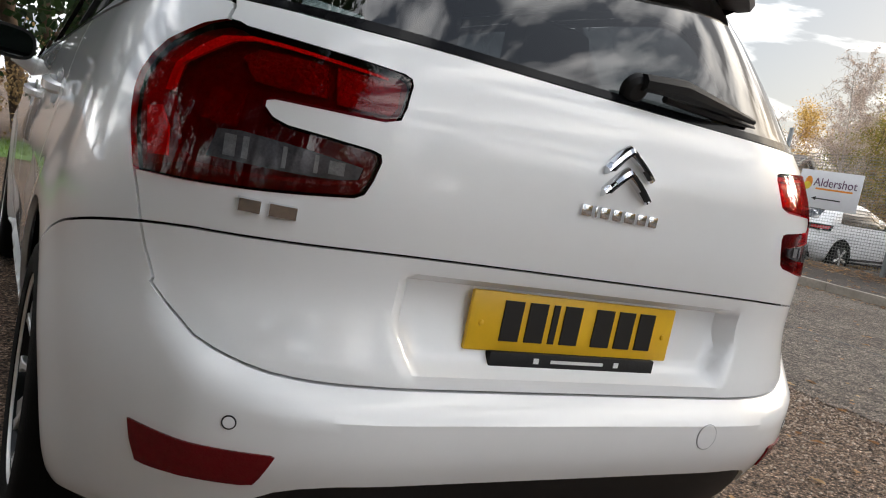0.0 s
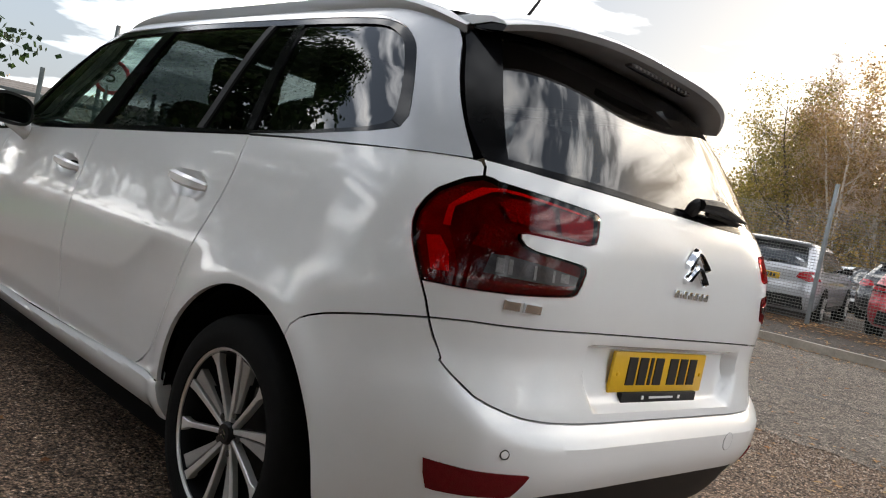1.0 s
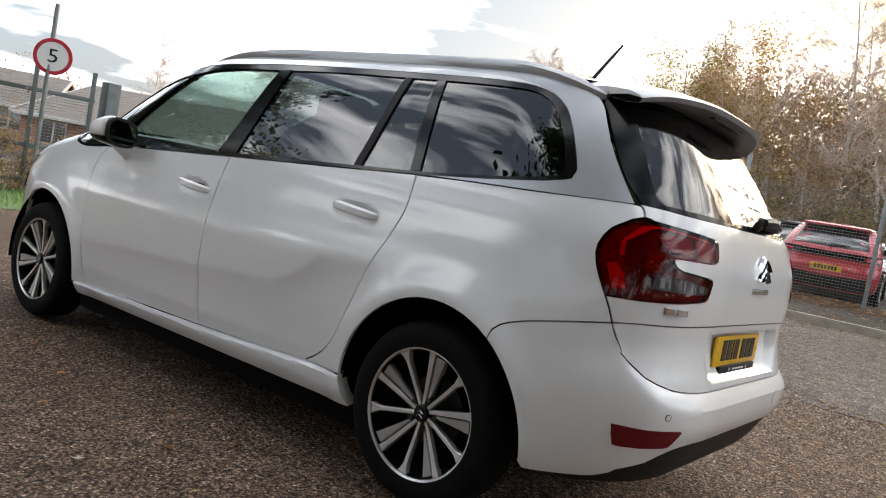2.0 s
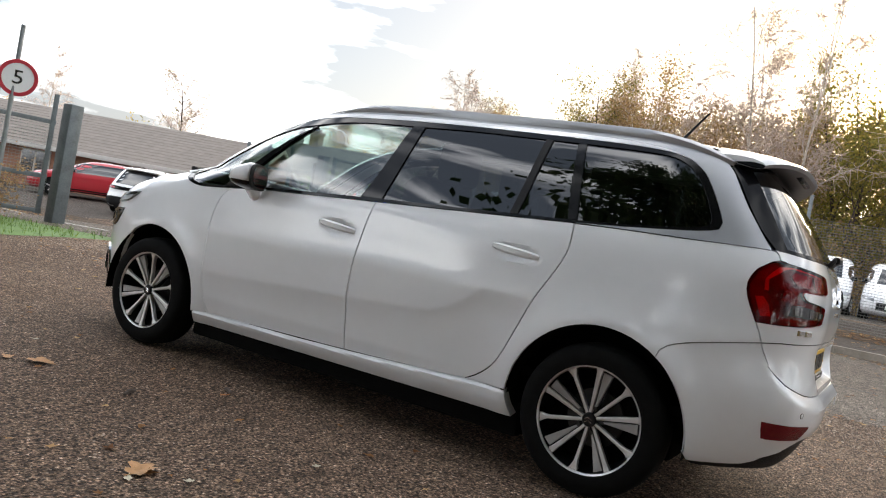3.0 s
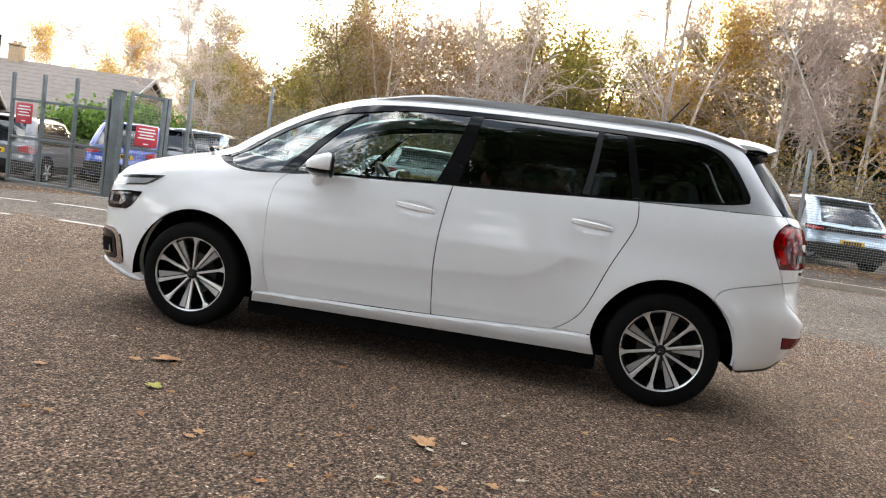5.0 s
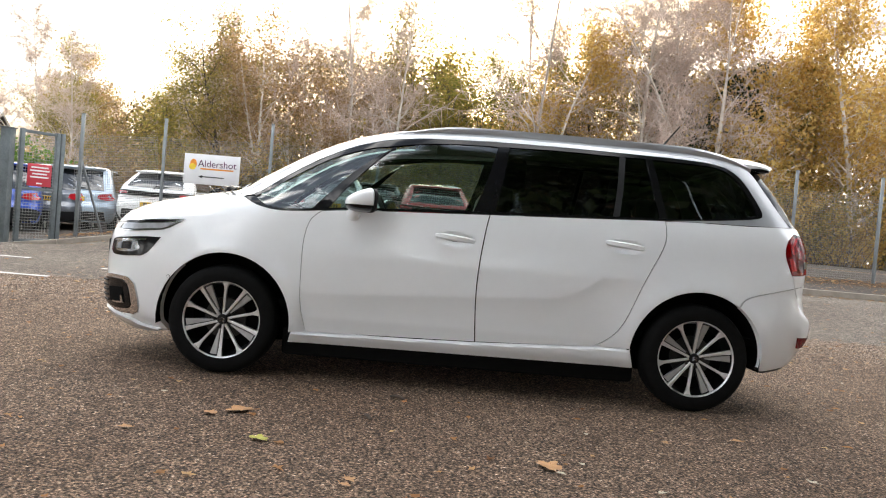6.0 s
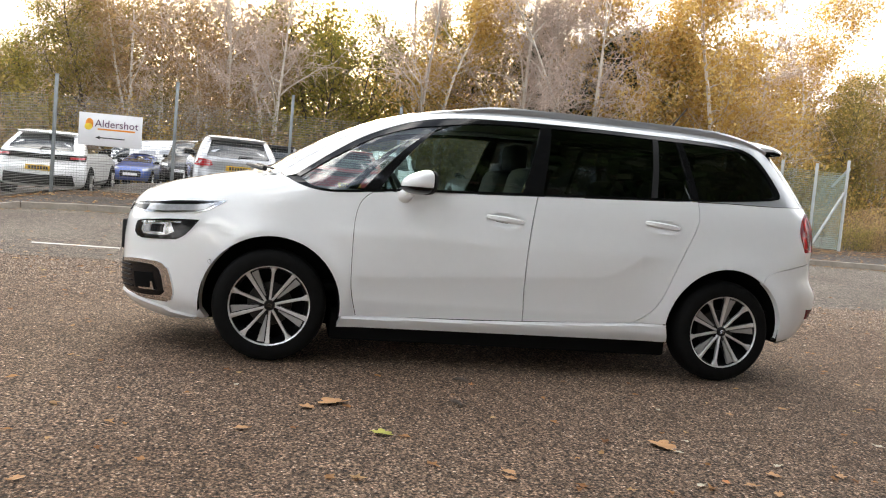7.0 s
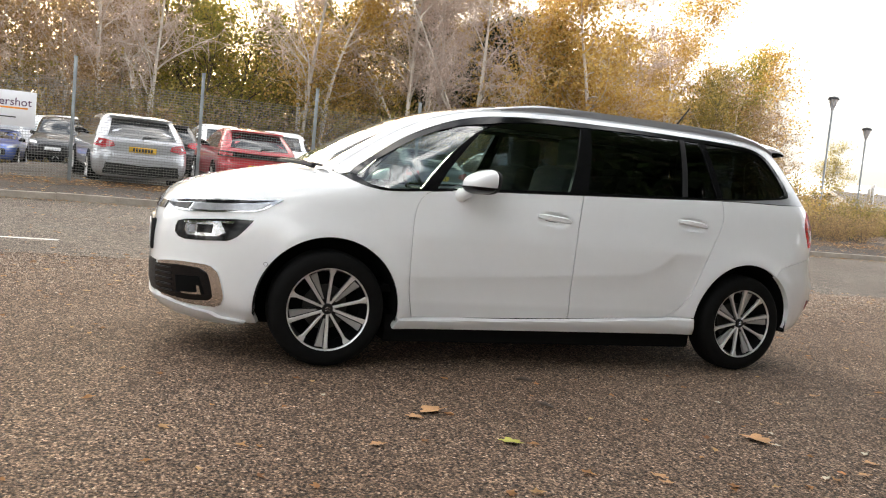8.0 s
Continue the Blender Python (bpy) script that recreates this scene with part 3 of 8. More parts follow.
GLASS_LOW = ring(R([(0.0, 1.150), (0.30, 1.150), (0.55, 1.153), (0.63, 1.158)]), S([(-0.585, 1.163), (-0.575, 1.166)]))
GATE_SEAM = ring(S([(-0.598, 0.792), (-0.63, 0.797)]), R([(0.74, 0.802), (0.60, 0.809), (0.436, 0.815), (0.20, 0.816), (0.0, 0.816)]))
panel("tailgate_skin", ring(GATE_LOW_SIDE, GATE_SEAM, R([(0.0, 0.816), (0.0, 1.150)]), GLASS_LOW, S([(-0.578, 1.158), (-0.590, 1.145), (-0.600, 1.124)]), LAMP_HIGH[::-1], LAMP_NOTCH[::-1], LAMP_LOW[::-1]), WHITE, car, join=True, grid=0.02)
panel("tailgate_lower_skin", ring(GATE_LOW, R([(0.0, 0.600), (0.0, 0.816)]), GATE_SEAM[::-1]), WHITE, car, join=True, grid=0.015, gap=0.002)

# ---- glass, pillars and roof ----
TOP_F = [(2.745, 1.085), (2.54, 1.235), (2.366, 1.345), (2.16, 1.437), (1.98, 1.487), (1.80, 1.512), (1.60, 1.526), (1.30, 1.538)]
TOP_R = [(1.30, 1.538), (0.90, 1.541), (0.55, 1.538), (0.25, 1.534)]
TOP_Q = [(0.25, 1.534), (0.07, 1.528), (-0.08, 1.515), (-0.17, 1.49), (-0.24, 1.44), (-0.31, 1.34), (-0.365, 1.235), (-0.36, 1.205)]
DLO_TOP = ring(S(TOP_F), S(TOP_R), S(TOP_Q))


def pane(name, outline, mat, label=""):
    return panel(name, outline, mat, car, label, gap=0.0, off=-0.004, depth=0.0, grid=0.06)


# each pane is framed by black trim
NOSE_PANE = ring(S([(2.72, 1.075), (2.66, 1.035), (2.57, 1.018), (2.44, 1.022), (2.36, 1.028)]), S([(2.36, 1.028), (2.28, 1.12), (2.14, 1.27), (1.99, 1.395), (1.90, 1.44)]), S([(1.90, 1.44), (2.08, 1.425), (2.30, 1.345), (2.52, 1.215), (2.72, 1.075)]))
FRONT_PANE = ring(S([(2.26, 1.042), (2.09, 1.056), (1.70, 1.078), (1.40, 1.094)]), S([(1.40, 1.094), (1.352, 1.22), (1.310, 1.36), (1.272, 1.505)]), S([(1.272, 1.505), (1.50, 1.503), (1.68, 1.49), (1.80, 1.47), (1.93, 1.43)]), S([(1.93, 1.43), (2.04, 1.32), (2.17, 1.17), (2.26, 1.042)]))
REAR_PANE = ring(S([(1.27, 1.102), (0.90, 1.118), (0.558, 1.135)]), S([(0.558, 1.135), (0.534, 1.30), (0.515, 1.512)]), S([(0.515, 1.512), (0.90, 1.515), (1.20, 1.510)]), S([(1.20, 1.510), (1.225, 1.33), (1.27, 1.102)]))
SLIM_PANE = ring(S([(0.520, 1.137), (0.276, 1.149)]), S([(0.276, 1.149), (0.310, 1.30), (0.352, 1.508)]), S([(0.352, 1.508), (0.480, 1.511)]), S([(0.480, 1.511), (0.498, 1.30), (0.520, 1.137)]))
LAST_PANE = ring(S([(0.232, 1.152), (-0.02, 1.170), (-0.26, 1.197), (-0.315, 1.215)]), S([(-0.315, 1.215), (-0.322, 1.24), (-0.275, 1.34), (-0.205, 1.435), (-0.14, 1.478), (-0.07, 1.497)]), S([(-0.07, 1.497), (0.06, 1.505), (0.312, 1.510)]), S([(0.312, 1.510), (0.268, 1.32), (0.232, 1.152)]))
pane("quarter_window", NOSE_PANE, GLASS)
pane("front_door_window", FRONT_PANE, GLASS)
pane("rear_door_window", REAR_PANE, PRIVACY, "dark privacy glass")
pane("rear_door_slim_window", SLIM_PANE, PRIVACY, "dark privacy glass")
pane("rear_side_window", LAST_PANE, PRIVACY, "dark privacy glass")


def strip(name, curve_a, curve_b, mat, label="", off=0.0, depth=0.02, sides="LR"):
    """A ribbon of trim between two curves."""
    return panel(name, ring(curve_a, curve_b[::-1]), mat, car, label, gap=0.0008, off=off, depth=depth, grid=0.05, sides=sides)


strip("window_sill_trim", ring(BELT_NOSE, BELT_F, BELT_R, BELT_Q), ring(S([(2.72, 1.075), (2.66, 1.035), (2.57, 1.018), (2.44, 1.022), (2.26, 1.042), (2.09, 1.056), (1.70, 1.078), (1.40, 1.094), (1.27, 1.102), (0.90, 1.118), (0.575, 1.134), (0.215, 1.152), (-0.02, 1.170), (-0.26, 1.197), (-0.322, 1.22)])), GLOSS_BLACK, off=0.002)
strip("window_top_trim", DLO_TOP, ring(S([(2.72, 1.075), (2.52, 1.215), (2.30, 1.345), (2.08, 1.425), (1.93, 1.452), (1.80, 1.474), (1.68, 1.49), (1.50, 1.503), (1.272, 1.507), (0.90, 1.515), (0.545, 1.512), (0.262, 1.510), (0.06, 1.505), (-0.07, 1.497), (-0.14, 1.478), (-0.205, 1.435), (-0.275, 1.34), (-0.322, 1.24), (-0.322, 1.22)])), GLOSS_BLACK, off=0.002)
panel("front_pillar", ring(S([(2.36, 1.028), (2.28, 1.12), (2.14, 1.27), (1.99, 1.395), (1.90, 1.44)]), S([(1.90, 1.45), (1.93, 1.44)]), S([(1.93, 1.43), (2.04, 1.32), (2.17, 1.17), (2.26, 1.042)]), S([(2.26, 1.04), (2.36, 1.027)])), GLOSS_BLACK, car, gap=0.0, off=0.003, depth=0.03)
panel("middle_pillar", ring(S([(1.40, 1.094), (1.352, 1.22), (1.310, 1.36), (1.272, 1.507)]), S([(1.272, 1.507), (1.20, 1.512)]), S([(1.20, 1.510), (1.225, 1.33), (1.27, 1.102)]), S([(1.27, 1.10), (1.40, 1.094)])), GLOSS_BLACK, car, gap=0.0, off=0.003, depth=0.03)
panel("window_divider", ring(S([(0.558, 1.135), (0.534, 1.30), (0.515, 1.512)]), S([(0.480, 1.512), (0.498, 1.30), (0.520, 1.137)])), BLACK, car, gap=0.0, off=0.004, depth=0.03)
panel("third_pillar", ring(S([(0.276, 1.149), (0.310, 1.30), (0.352, 1.508)]), S([(0.312, 1.512), (0.268, 1.32), (0.232, 1.152)])), GLOSS_BLACK, car, gap=0.0, off=0.003, depth=0.03)

# silver arch: over the side windows and down the rearmost pillar, with a point below the rear glass
CANT_TOP = S([(2.83, 1.085), (2.62, 1.235), (2.42, 1.36), (2.20, 1.462), (1.98, 1.522), (1.78, 1.540), (1.55, 1.555), (1.30, 1.564), (0.90, 1.567), (0.55, 1.564), (0.25, 1.557), (0.05, 1.544), (-0.10, 1.517), (-0.17, 1.49)])
WINDOW_TOP = ring(S(TOP_F), S(TOP_R), S(TOP_Q[:4]))
panel("cant_rail", ring(WINDOW_TOP, CANT_TOP[::-1], S([(2.83, 1.085), (2.80, 1.068), (2.745, 1.085)])), WHITE, car, "white rail over the side windows", gap=0.0005, off=0.004, depth=0.03, grid=0.02)
ARCH_LOW = ring(S([(1.98, 1.522), (1.78, 1.540), (1.55, 1.555), (1.30, 1.564), (0.90, 1.567), (0.55, 1.564), (0.25, 1.557), (0.05, 1.544), (-0.10, 1.517), (-0.17, 1.49)]), S(TOP_Q[3:]))
ARCH_HIGH = ring(S([(1.98, 1.522), (1.78, 1.552), (1.50, 1.575), (1.10, 1.585), (0.60, 1.585), (0.20, 1.578), (-0.05, 1.562), (-0.22, 1.53), (-0.31, 1.50)]), S([(-0.36, 1.44), (-0.43, 1.33), (-0.50, 1.235), (-0.56, 1.16)]))
panel("roof_arch", ring(ARCH_LOW, BELT_Q[::-1], S([(0.24, 1.138), (0.02, 1.143), (-0.25, 1.147), (-0.43, 1.152), (-0.56, 1.158)]), ARCH_HIGH[::-1]), SILVER, car, "silver satin roof arch", gap=0.001, off=0.003, depth=0.03, grid=0.02)

# windscreen, bonnet and roof
FRONT_PILLAR_IN = S([(2.83, 1.085), (2.62, 1.235), (2.42, 1.36), (2.20, 1.462), (1.98, 1.522), (1.78, 1.552)])
panel("windscreen", ring(FRONT_PILLAR_IN, ring(S([(1.78, 1.552), (1.79, 1.575)]), F([(0.40, 1.60), (0.2, 1.605), (0.0, 1.606)])), F([(0.0, 1.606), (0.0, 1.12)]), F([(0.0, 1.12), (0.4, 1.112), (0.66, 1.10)]), S([(2.84, 1.09), (2.83, 1.085)])), GLASS, car, gap=0.0, off=-0.003, depth=0.0, join=True, grid=0.05)
panel("bonnet", ring(BONNET_EDGE[::-1], S([(2.80, 1.068), (2.84, 1.09)]), F([(0.66, 1.10), (0.4, 1.112), (0.0, 1.12)]), F([(0.0, 1.12), (0.0, 0.925)]), F([(0.0, 0.925), (0.35, 0.925), (0.665, 0.925)])), WHITE, car, join=True, depth=0.03, gap=0.0012)


def roof_z(x, y):
    """The roof's height over the plan."""
    lo, hi = 1.3, 1.645
    for _ in range(22):
        m = (lo + hi) / 2
        yr, yf, w, cyr, cxr, cyf, cxf = section(m)
        inside = yr < y < yf
        if inside:
            ya, yb = yr + cyr, yf - cyf
            if y < ya:
                u = (ya - y) / cyr
                half = (w - cxr) + cxr * max(0.0, 1 - u ** NR) ** (1 / NR)
            elif y > yb:
                u = (y - yb) / cyf
                half = (w - cxf) + cxf * max(0.0, 1 - u ** NF) ** (1 / NF)
            else:
                half = w
            inside = abs(x) < half
        lo, hi = (m, hi) if inside else (lo, m)
    return lo


def roof_half(y):
    """Half the roof's width at y, at the height of its edge."""
    yr, yf, w, cyr, cxr, cyf, cxf = section(1.568)
    if y < yr + cyr:
        u = min(1.0, (yr + cyr - y) / cyr)
        return min(0.60, (w - cxr) + cxr * max(0.0, 1 - u ** NR) ** (1 / NR))
    return min(0.60, w)


bm = bmesh.new()
grid_v = {}
for i in range(35):
    y = -0.335 + i * (2.135 / 34)
    for j in range(21):
        x = (-1 + j * 0.1) * roof_half(y)
        grid_v[i, j] = bm.verts.new((x, y, roof_z(x * 0.995, y)))
for i in range(34):
    for j in range(20):
        bm.faces.new((grid_v[i, j], grid_v[i + 1, j], grid_v[i + 1, j + 1], grid_v[i, j + 1]))
part("roof", bm, WHITE, car)
# roof edges between the arches and the roof, running down the windscreen pillars
for k in (1, -1):
    strut = bmesh.new()
    rows = []
    for y, z in spline([(2.84, 1.088), (2.62, 1.238), (2.42, 1.363), (2.20, 1.465), (1.98, 1.525), (1.78, 1.555), (1.50, 1.578), (1.10, 1.588), (0.60, 1.588), (0.20, 1.581), (-0.05, 1.565), (-0.22, 1.533), (-0.33, 1.50)], 0.06):
        p = skin(side_s(y, z), z, 0.008)
        u = min(1.0, max(0.0, (p.y - 1.30) / 0.9))
        u = u * u * (3 - 2 * u)
        yy = min(p.y, 1.78)
        q1 = Vector((-0.59, p.y, roof_z(-0.59, yy) + 0.006))
        q2 = skin(side_s(y, z) + 0.075, z + 0.012, 0.008)
        q = q1.lerp(q2, u)
        f = min(1.0, max(0.0, (p.y + 0.30) / 0.35)) * (1 - 0.6 * u)
        rise = min(1.0, max(0.0, (1.97 - p.y) / 0.45))
        rise = rise * rise * (3 - 2 * rise)
        top = p.lerp(q, 0.35) + Vector((0, 0, (0.012 + 0.022 * f) * rise))
        rows.append([strut.verts.new((k * v.x, v.y, v.z)) for v in (p + Vector((0, 0, -0.012)), p + Vector((-0.006, 0, 0.004)) * rise, p + Vector((-0.008, 0, 0.006 + 0.016 * f)) * rise, top, q + Vector((0, 0, 0.004)) * rise, q + Vector((0.012, 0, -0.03)))])
    bm = bmesh.new()
    some = [[bm.verts.new(v.co) for v in r] for r in rows if r[0].co.y < 1.98]
    for a, b in zip(some, some[1:]):
        for c in range(5):
            bm.faces.new((a[c], a[c + 1], b[c + 1], b[c]))
    part("roof_rail", bm, SILVER, car, "silver satin roof rail", angle=50)
    strut.free()
    bm = bmesh.new()
    some = []
    for y, z in spline([(2.86, 1.074), (2.62, 1.238), (2.42, 1.363), (2.20, 1.465), (1.98, 1.525), (1.80, 1.552)], 0.05):
        line = [skin(side_s(y, z) + 0.085 * w / 6, z + 0.013 * w / 6, -0.012 if w in (-1, 6) else 0.005 + 0.006 * math.sin(math.pi * (w + 0.5) / 6)) for w in range(-1, 7)]
        some.append([bm.verts.new((k * v.x, v.y, v.z)) for v in line])
    for a, b in zip(some, some[1:]):
        for c in range(7):
            bm.faces.new((a[c], a[c + 1], b[c + 1], b[c]))
    part("windscreen_pillar", bm, WHITE, car, "white windscreen pillar", angle=70)

# ---- rear end ----
def rear_y(x, z):
    return shell(rear_s(abs(x), z), z).y


LAMP = ring(LAMP_FRONT, LAMP_LOW, LAMP_NOTCH, LAMP_HIGH)
for lamp in panel("tail_lamp", LAMP, RED_DARK, car, "dark red tail lamp cluster", gap=0.0015, off=-0.016, depth=0.02, grid=0.02):
    k = -1 if lamp.data.vertices[0].co.x > 0 else 1

    def inlay(nm, outline, mat, lab, off, grid=0.02):
        bm = bmesh.new()
        cloth(bm, outline, grid, off)
        ext = bmesh.ops.extrude_edge_only(bm, edges=[e for e in bm.edges if e.is_boundary])
        for g in ext["geom"]:
            if isinstance(g, bmesh.types.BMVert):
                g.co += (Vector((0, -0.2, g.co.z)) - g.co).normalized() * 0.006
        if k == -1:
            mirrored(bm)
        return part(nm, bm, mat, lamp, lab)
    for nm, outline, mat, lab, off in (
        ("outer_reflector", ring(S([(-0.575, 1.098), (-0.540, 1.066), (-0.522, 1.02), (-0.532, 0.96), (-0.572, 0.884)]), S([(-0.572, 0.884), (-0.60, 0.884), (-0.632, 0.895)]), S([(-0.632, 0.895), (-0.612, 0.95), (-0.585, 1.00), (-0.580, 1.05), (-0.600, 1.085), (-0.610, 1.100), (-0.575, 1.098)])), RED_LENS, "red reflector", -0.010),
        ("bright_reflex", ring(S([(-0.548, 0.970), (-0.578, 0.897)]), S([(-0.578, 0.897), (-0.612, 0.900), (-0.600, 0.945), (-0.575, 0.975)])), RED_BRIGHT, "bright red reflex", -0.006),
        ("light_guide", ring(S([(-0.588, 1.00), (-0.582, 1.045)]), R([(0.742, 1.075), (0.715, 1.094), (0.69, 1.100), (0.62, 1.095), (0.50, 1.083)]), R([(0.50, 1.087), (0.62, 1.101), (0.69, 1.107), (0.73, 1.100), (0.755, 1.08)]), S([(-0.570, 1.045), (-0.575, 1.0)])), RED_BRIGHT, "bright red light guide", -0.005),
        ("upper_reflector", ring(R([(0.475, 1.080), (0.50, 1.082), (0.575, 1.088)]), R([(0.575, 1.088), (0.575, 1.030)]), R([(0.575, 1.030), (0.49, 1.030), (0.480, 1.045), (0.475, 1.080)])), RED_LENS, "red reflector", -0.009),
        ("inner_reflector", ring(R([(0.590, 1.086), (0.68, 1.090), (0.705, 1.075)]), R([(0.705, 1.075), (0.69, 1.040), (0.590, 1.036)]), R([(0.590, 1.036), (0.590, 1.086)])), RED_DEEP, "deep red reflector", -0.009),
        ("middle_reflector", ring(R([(0.70, 1.02), (0.74, 1.02), (0.755, 0.97), (0.71, 0.965), (0.70, 1.02)])), RED_DEEP, "deep red reflector", -0.009),
        ("lower_guide", ring(S([(-0.628, 0.905), (-0.645, 0.893)]), R([(0.70, 0.893), (0.60, 0.903), (0.535, 0.912), (0.535, 0.917), (0.60, 0.909), (0.70, 0.900)]), S([(-0.648, 0.902), (-0.636, 0.912)])), RED_LENS, "red light guide", -0.007),
    ):
        inlay(nm, outline, mat, lab, off)
    clear = inlay("clear_reflector", ring(R([(0.735, 0.914), (0.725, 0.957), (0.66, 0.957), (0.60, 0.951), (0.525, 0.941)]), R([(0.525, 0.941), (0.530, 0.922), (0.60, 0.914), (0.735, 0.914)])), CLEAR_LENS, "smoky clear lens", 0.0045)
    for x0, x1, z0, z1 in ((0.715, 0.700, 0.92, 0.952), (0.692, 0.684, 0.92, 0.953), (0.640, 0.634, 0.918, 0.95), (0.596, 0.590, 0.92, 0.947), (0.575, 0.552, 0.923, 0.943)):
        bm = bmesh.new()
        cloth(bm, ring(R([(x0, z0), (x0, z1)]), R([(x1, z1), (x1, z0)])), 0.03, 0.0062)
        if k == -1:
            mirrored(bm)
        part("lens_rib", bm, LAMP_FROST, lamp)
    bm = bmesh.new()
    cloth(bm, inset(LAMP, 0.0015), 0.02, 0.003)
    ext = bmesh.ops.extrude_edge_only(bm, edges=[e for e in bm.edges if e.is_boundary])
    for g in ext["geom"]:
        if isinstance(g, bmesh.types.BMVert):
            g.co += (Vector((0, -0.1, g.co.z)) - g.co).normalized() * 0.016
    if k == -1:
        mirrored(bm)
    part("red_cover", bm, RED_COVER, lamp, "clear red plastic cover", angle=60)

# rear glass with black surround and corner blades
GLASS_SIDE = S([(-0.575, 1.166), (-0.508, 1.235), (-0.437, 1.335), (-0.366, 1.445), (-0.322, 1.50)])
TOP_GLASS = ring(S([(-0.322, 1.50), (-0.37, 1.512)]), R([(0.50, 1.525), (0.25, 1.545), (0.0, 1.553)]))
PANE_SIDE = R([(0.664, 1.174), (0.644, 1.25), (0.606, 1.36), (0.546, 1.495)])
panel("rear_window", ring(R([(0.0, 1.165), (0.30, 1.165), (0.57, 1.170), (0.664, 1.174)]), PANE_SIDE, R([(0.546, 1.495), (0.25, 1.528), (0.0, 1.538)]), R([(0.0, 1.538), (0.0, 1.165)])), REAR_GLASS, car, "dark rear window with a few rain drops", gap=0.0, off=-0.003, depth=0.0, join=True, grid=0.05)
panel("rear_window_surround", ring(GLASS_LOW[::-1], R([(0.0, 1.150), (0.0, 1.165)]), R([(0.0, 1.165), (0.30, 1.165), (0.57, 1.170), (0.664, 1.174)]), PANE_SIDE, R([(0.546, 1.495), (0.25, 1.528), (0.0, 1.538)]), TOP_GLASS[::-1], GLASS_SIDE[::-1]), SURROUND, car, gap=0.0, off=0.0, depth=0.015, join=True, grid=0.05)

# roof spoiler: a white lid with a dark satin underside and black cheeks
SPOILER_DARK = material("dark_satin_spoiler", (0.27, 0.27, 0.28), 0.36, 0.0, 0.1, 20, spec=0.5)


def spoiler_row(x):
    """One section from root to lip and back under to the glass."""
    e = abs(x) / 0.592
    tip = -0.588 + 0.130 * e ** 3.2
    ztip = 1.567 - 0.040 * e ** 3
    root = -0.27 + 0.03 * e
    drop = 0.034 * max(0.0, (e - 0.80) / 0.20) ** 2
    zr = roof_z(min(abs(x), roof_half(root) * 0.98), root) + 0.005 - drop
    ztip -= drop * 0.3
    ze = 1.512 + 0.028 * (1 - e * e)
    top = [(x, root, zr), (x, root * 0.6 + tip * 0.4, zr * 0.6 + ztip * 0.4 + 0.012), (x, root * 0.25 + tip * 0.75, zr * 0.25 + ztip * 0.75 + 0.014), (x, tip + 0.012, ztip + 0.006), (x, tip, ztip - 0.004)]
    low = [(x, tip, ztip - 0.0045), (x, tip + 0.010, ztip - 0.020), (x, tip + 0.05, ztip - 0.030 + 0.010 * e * e), (x, rear_y(x, ze) - 0.002, ze), (x, rear_y(x, ze) + 0.03, ze + 0.023)]
    return top, low


for which, mat, nm in ((0, WHITE, "roof_spoiler"), (1, SPOILER_DARK, "spoiler_underside")):
    bm = bmesh.new()
    rows = [[bm.verts.new(v) for v in spoiler_row(-0.592 + 1.184 * i / 32)[which]] for i in range(33)]
    if which == 0:
        # white edges turned down at both ends
        for end in (0, 32):
            sill = [bm.verts.new(v.co + Vector((0, 0, -(0.034, 0.026, 0.014, 0.007, 0.002)[q]))) for q, v in enumerate(rows[end])]
            for q in range(4):
                bm.faces.new((rows[end][q], rows[end][q + 1], sill[q + 1], sill[q]))
    for a, b in zip(rows, rows[1:]):
        for c in range(len(a) - 1):
            bm.faces.new((a[c], a[c + 1], b[c + 1], b[c]))
    ob = part(nm, bm, mat, car if which == 0 else spoiler, "white roof spoiler" if which == 0 else "dark satin underside", angle=40)
    if which == 0:
        spoiler = ob
for k in (1, -1):
    bm = bmesh.new()
    top, low = spoiler_row(0.586 * k)
    outline = [(0.586 * k, -0.335, 1.522)] + [(v[0], v[1], v[2] - 0.006) for v in top[2:4]] + [top[4]] + low[1:4] + [(0.586 * k, -0.36, 1.485)]
    bm.faces.new([bm.verts.new(v) for v in outline])
    part("spoiler_cheek", bm, SURROUND, spoiler)
bm = bmesh.new()
box(bm, (-0.17, -0.555, 1.530), (0.17, -0.528, 1.545), 0.006)
brake_lamp = part("high_brake_lamp", bm, CLEAR_LENS, spoiler, "smoky grey brake lamp strip")
for i in range(14):
    bm = bmesh.new()
    box(bm, (-0.152 + i * 0.022, -0.5565, 1.531), (-0.142 + i * 0.022, -0.530, 1.5445), 0.001)
    part("lens_rib", bm, LAMP_FROST, brake_lamp)

# wiper
bm = bmesh.new()
lathe(bm, [(0.0, 0.020), (0.018, 0.019), (0.028, 0.011), (0.031, 0.0)], Matrix.Translation((0.02, -0.722, 1.185)) @ Euler((radians(118), 0, 0)).to_matrix().to_4x4(), 20)
tube(bm, [(0.02, -0.745, 1.195), (0.12, -0.748, 1.203), (0.24, -0.735, 1.197), (0.38, -0.715, 1.190)], [0.017, 0.020, 0.014, 0.006], 8)
wiper = part("rear_wiper", bm, BLACK, car, "black rear wiper arm")
bm = bmesh.new()
tube(bm, [(0.10, -0.728, 1.180), (0.25, -0.722, 1.178), (0.40, -0.700, 1.180)], [0.008, 0.009, 0.006], 6)
part("wiper_blade", bm, BLACK, wiper)


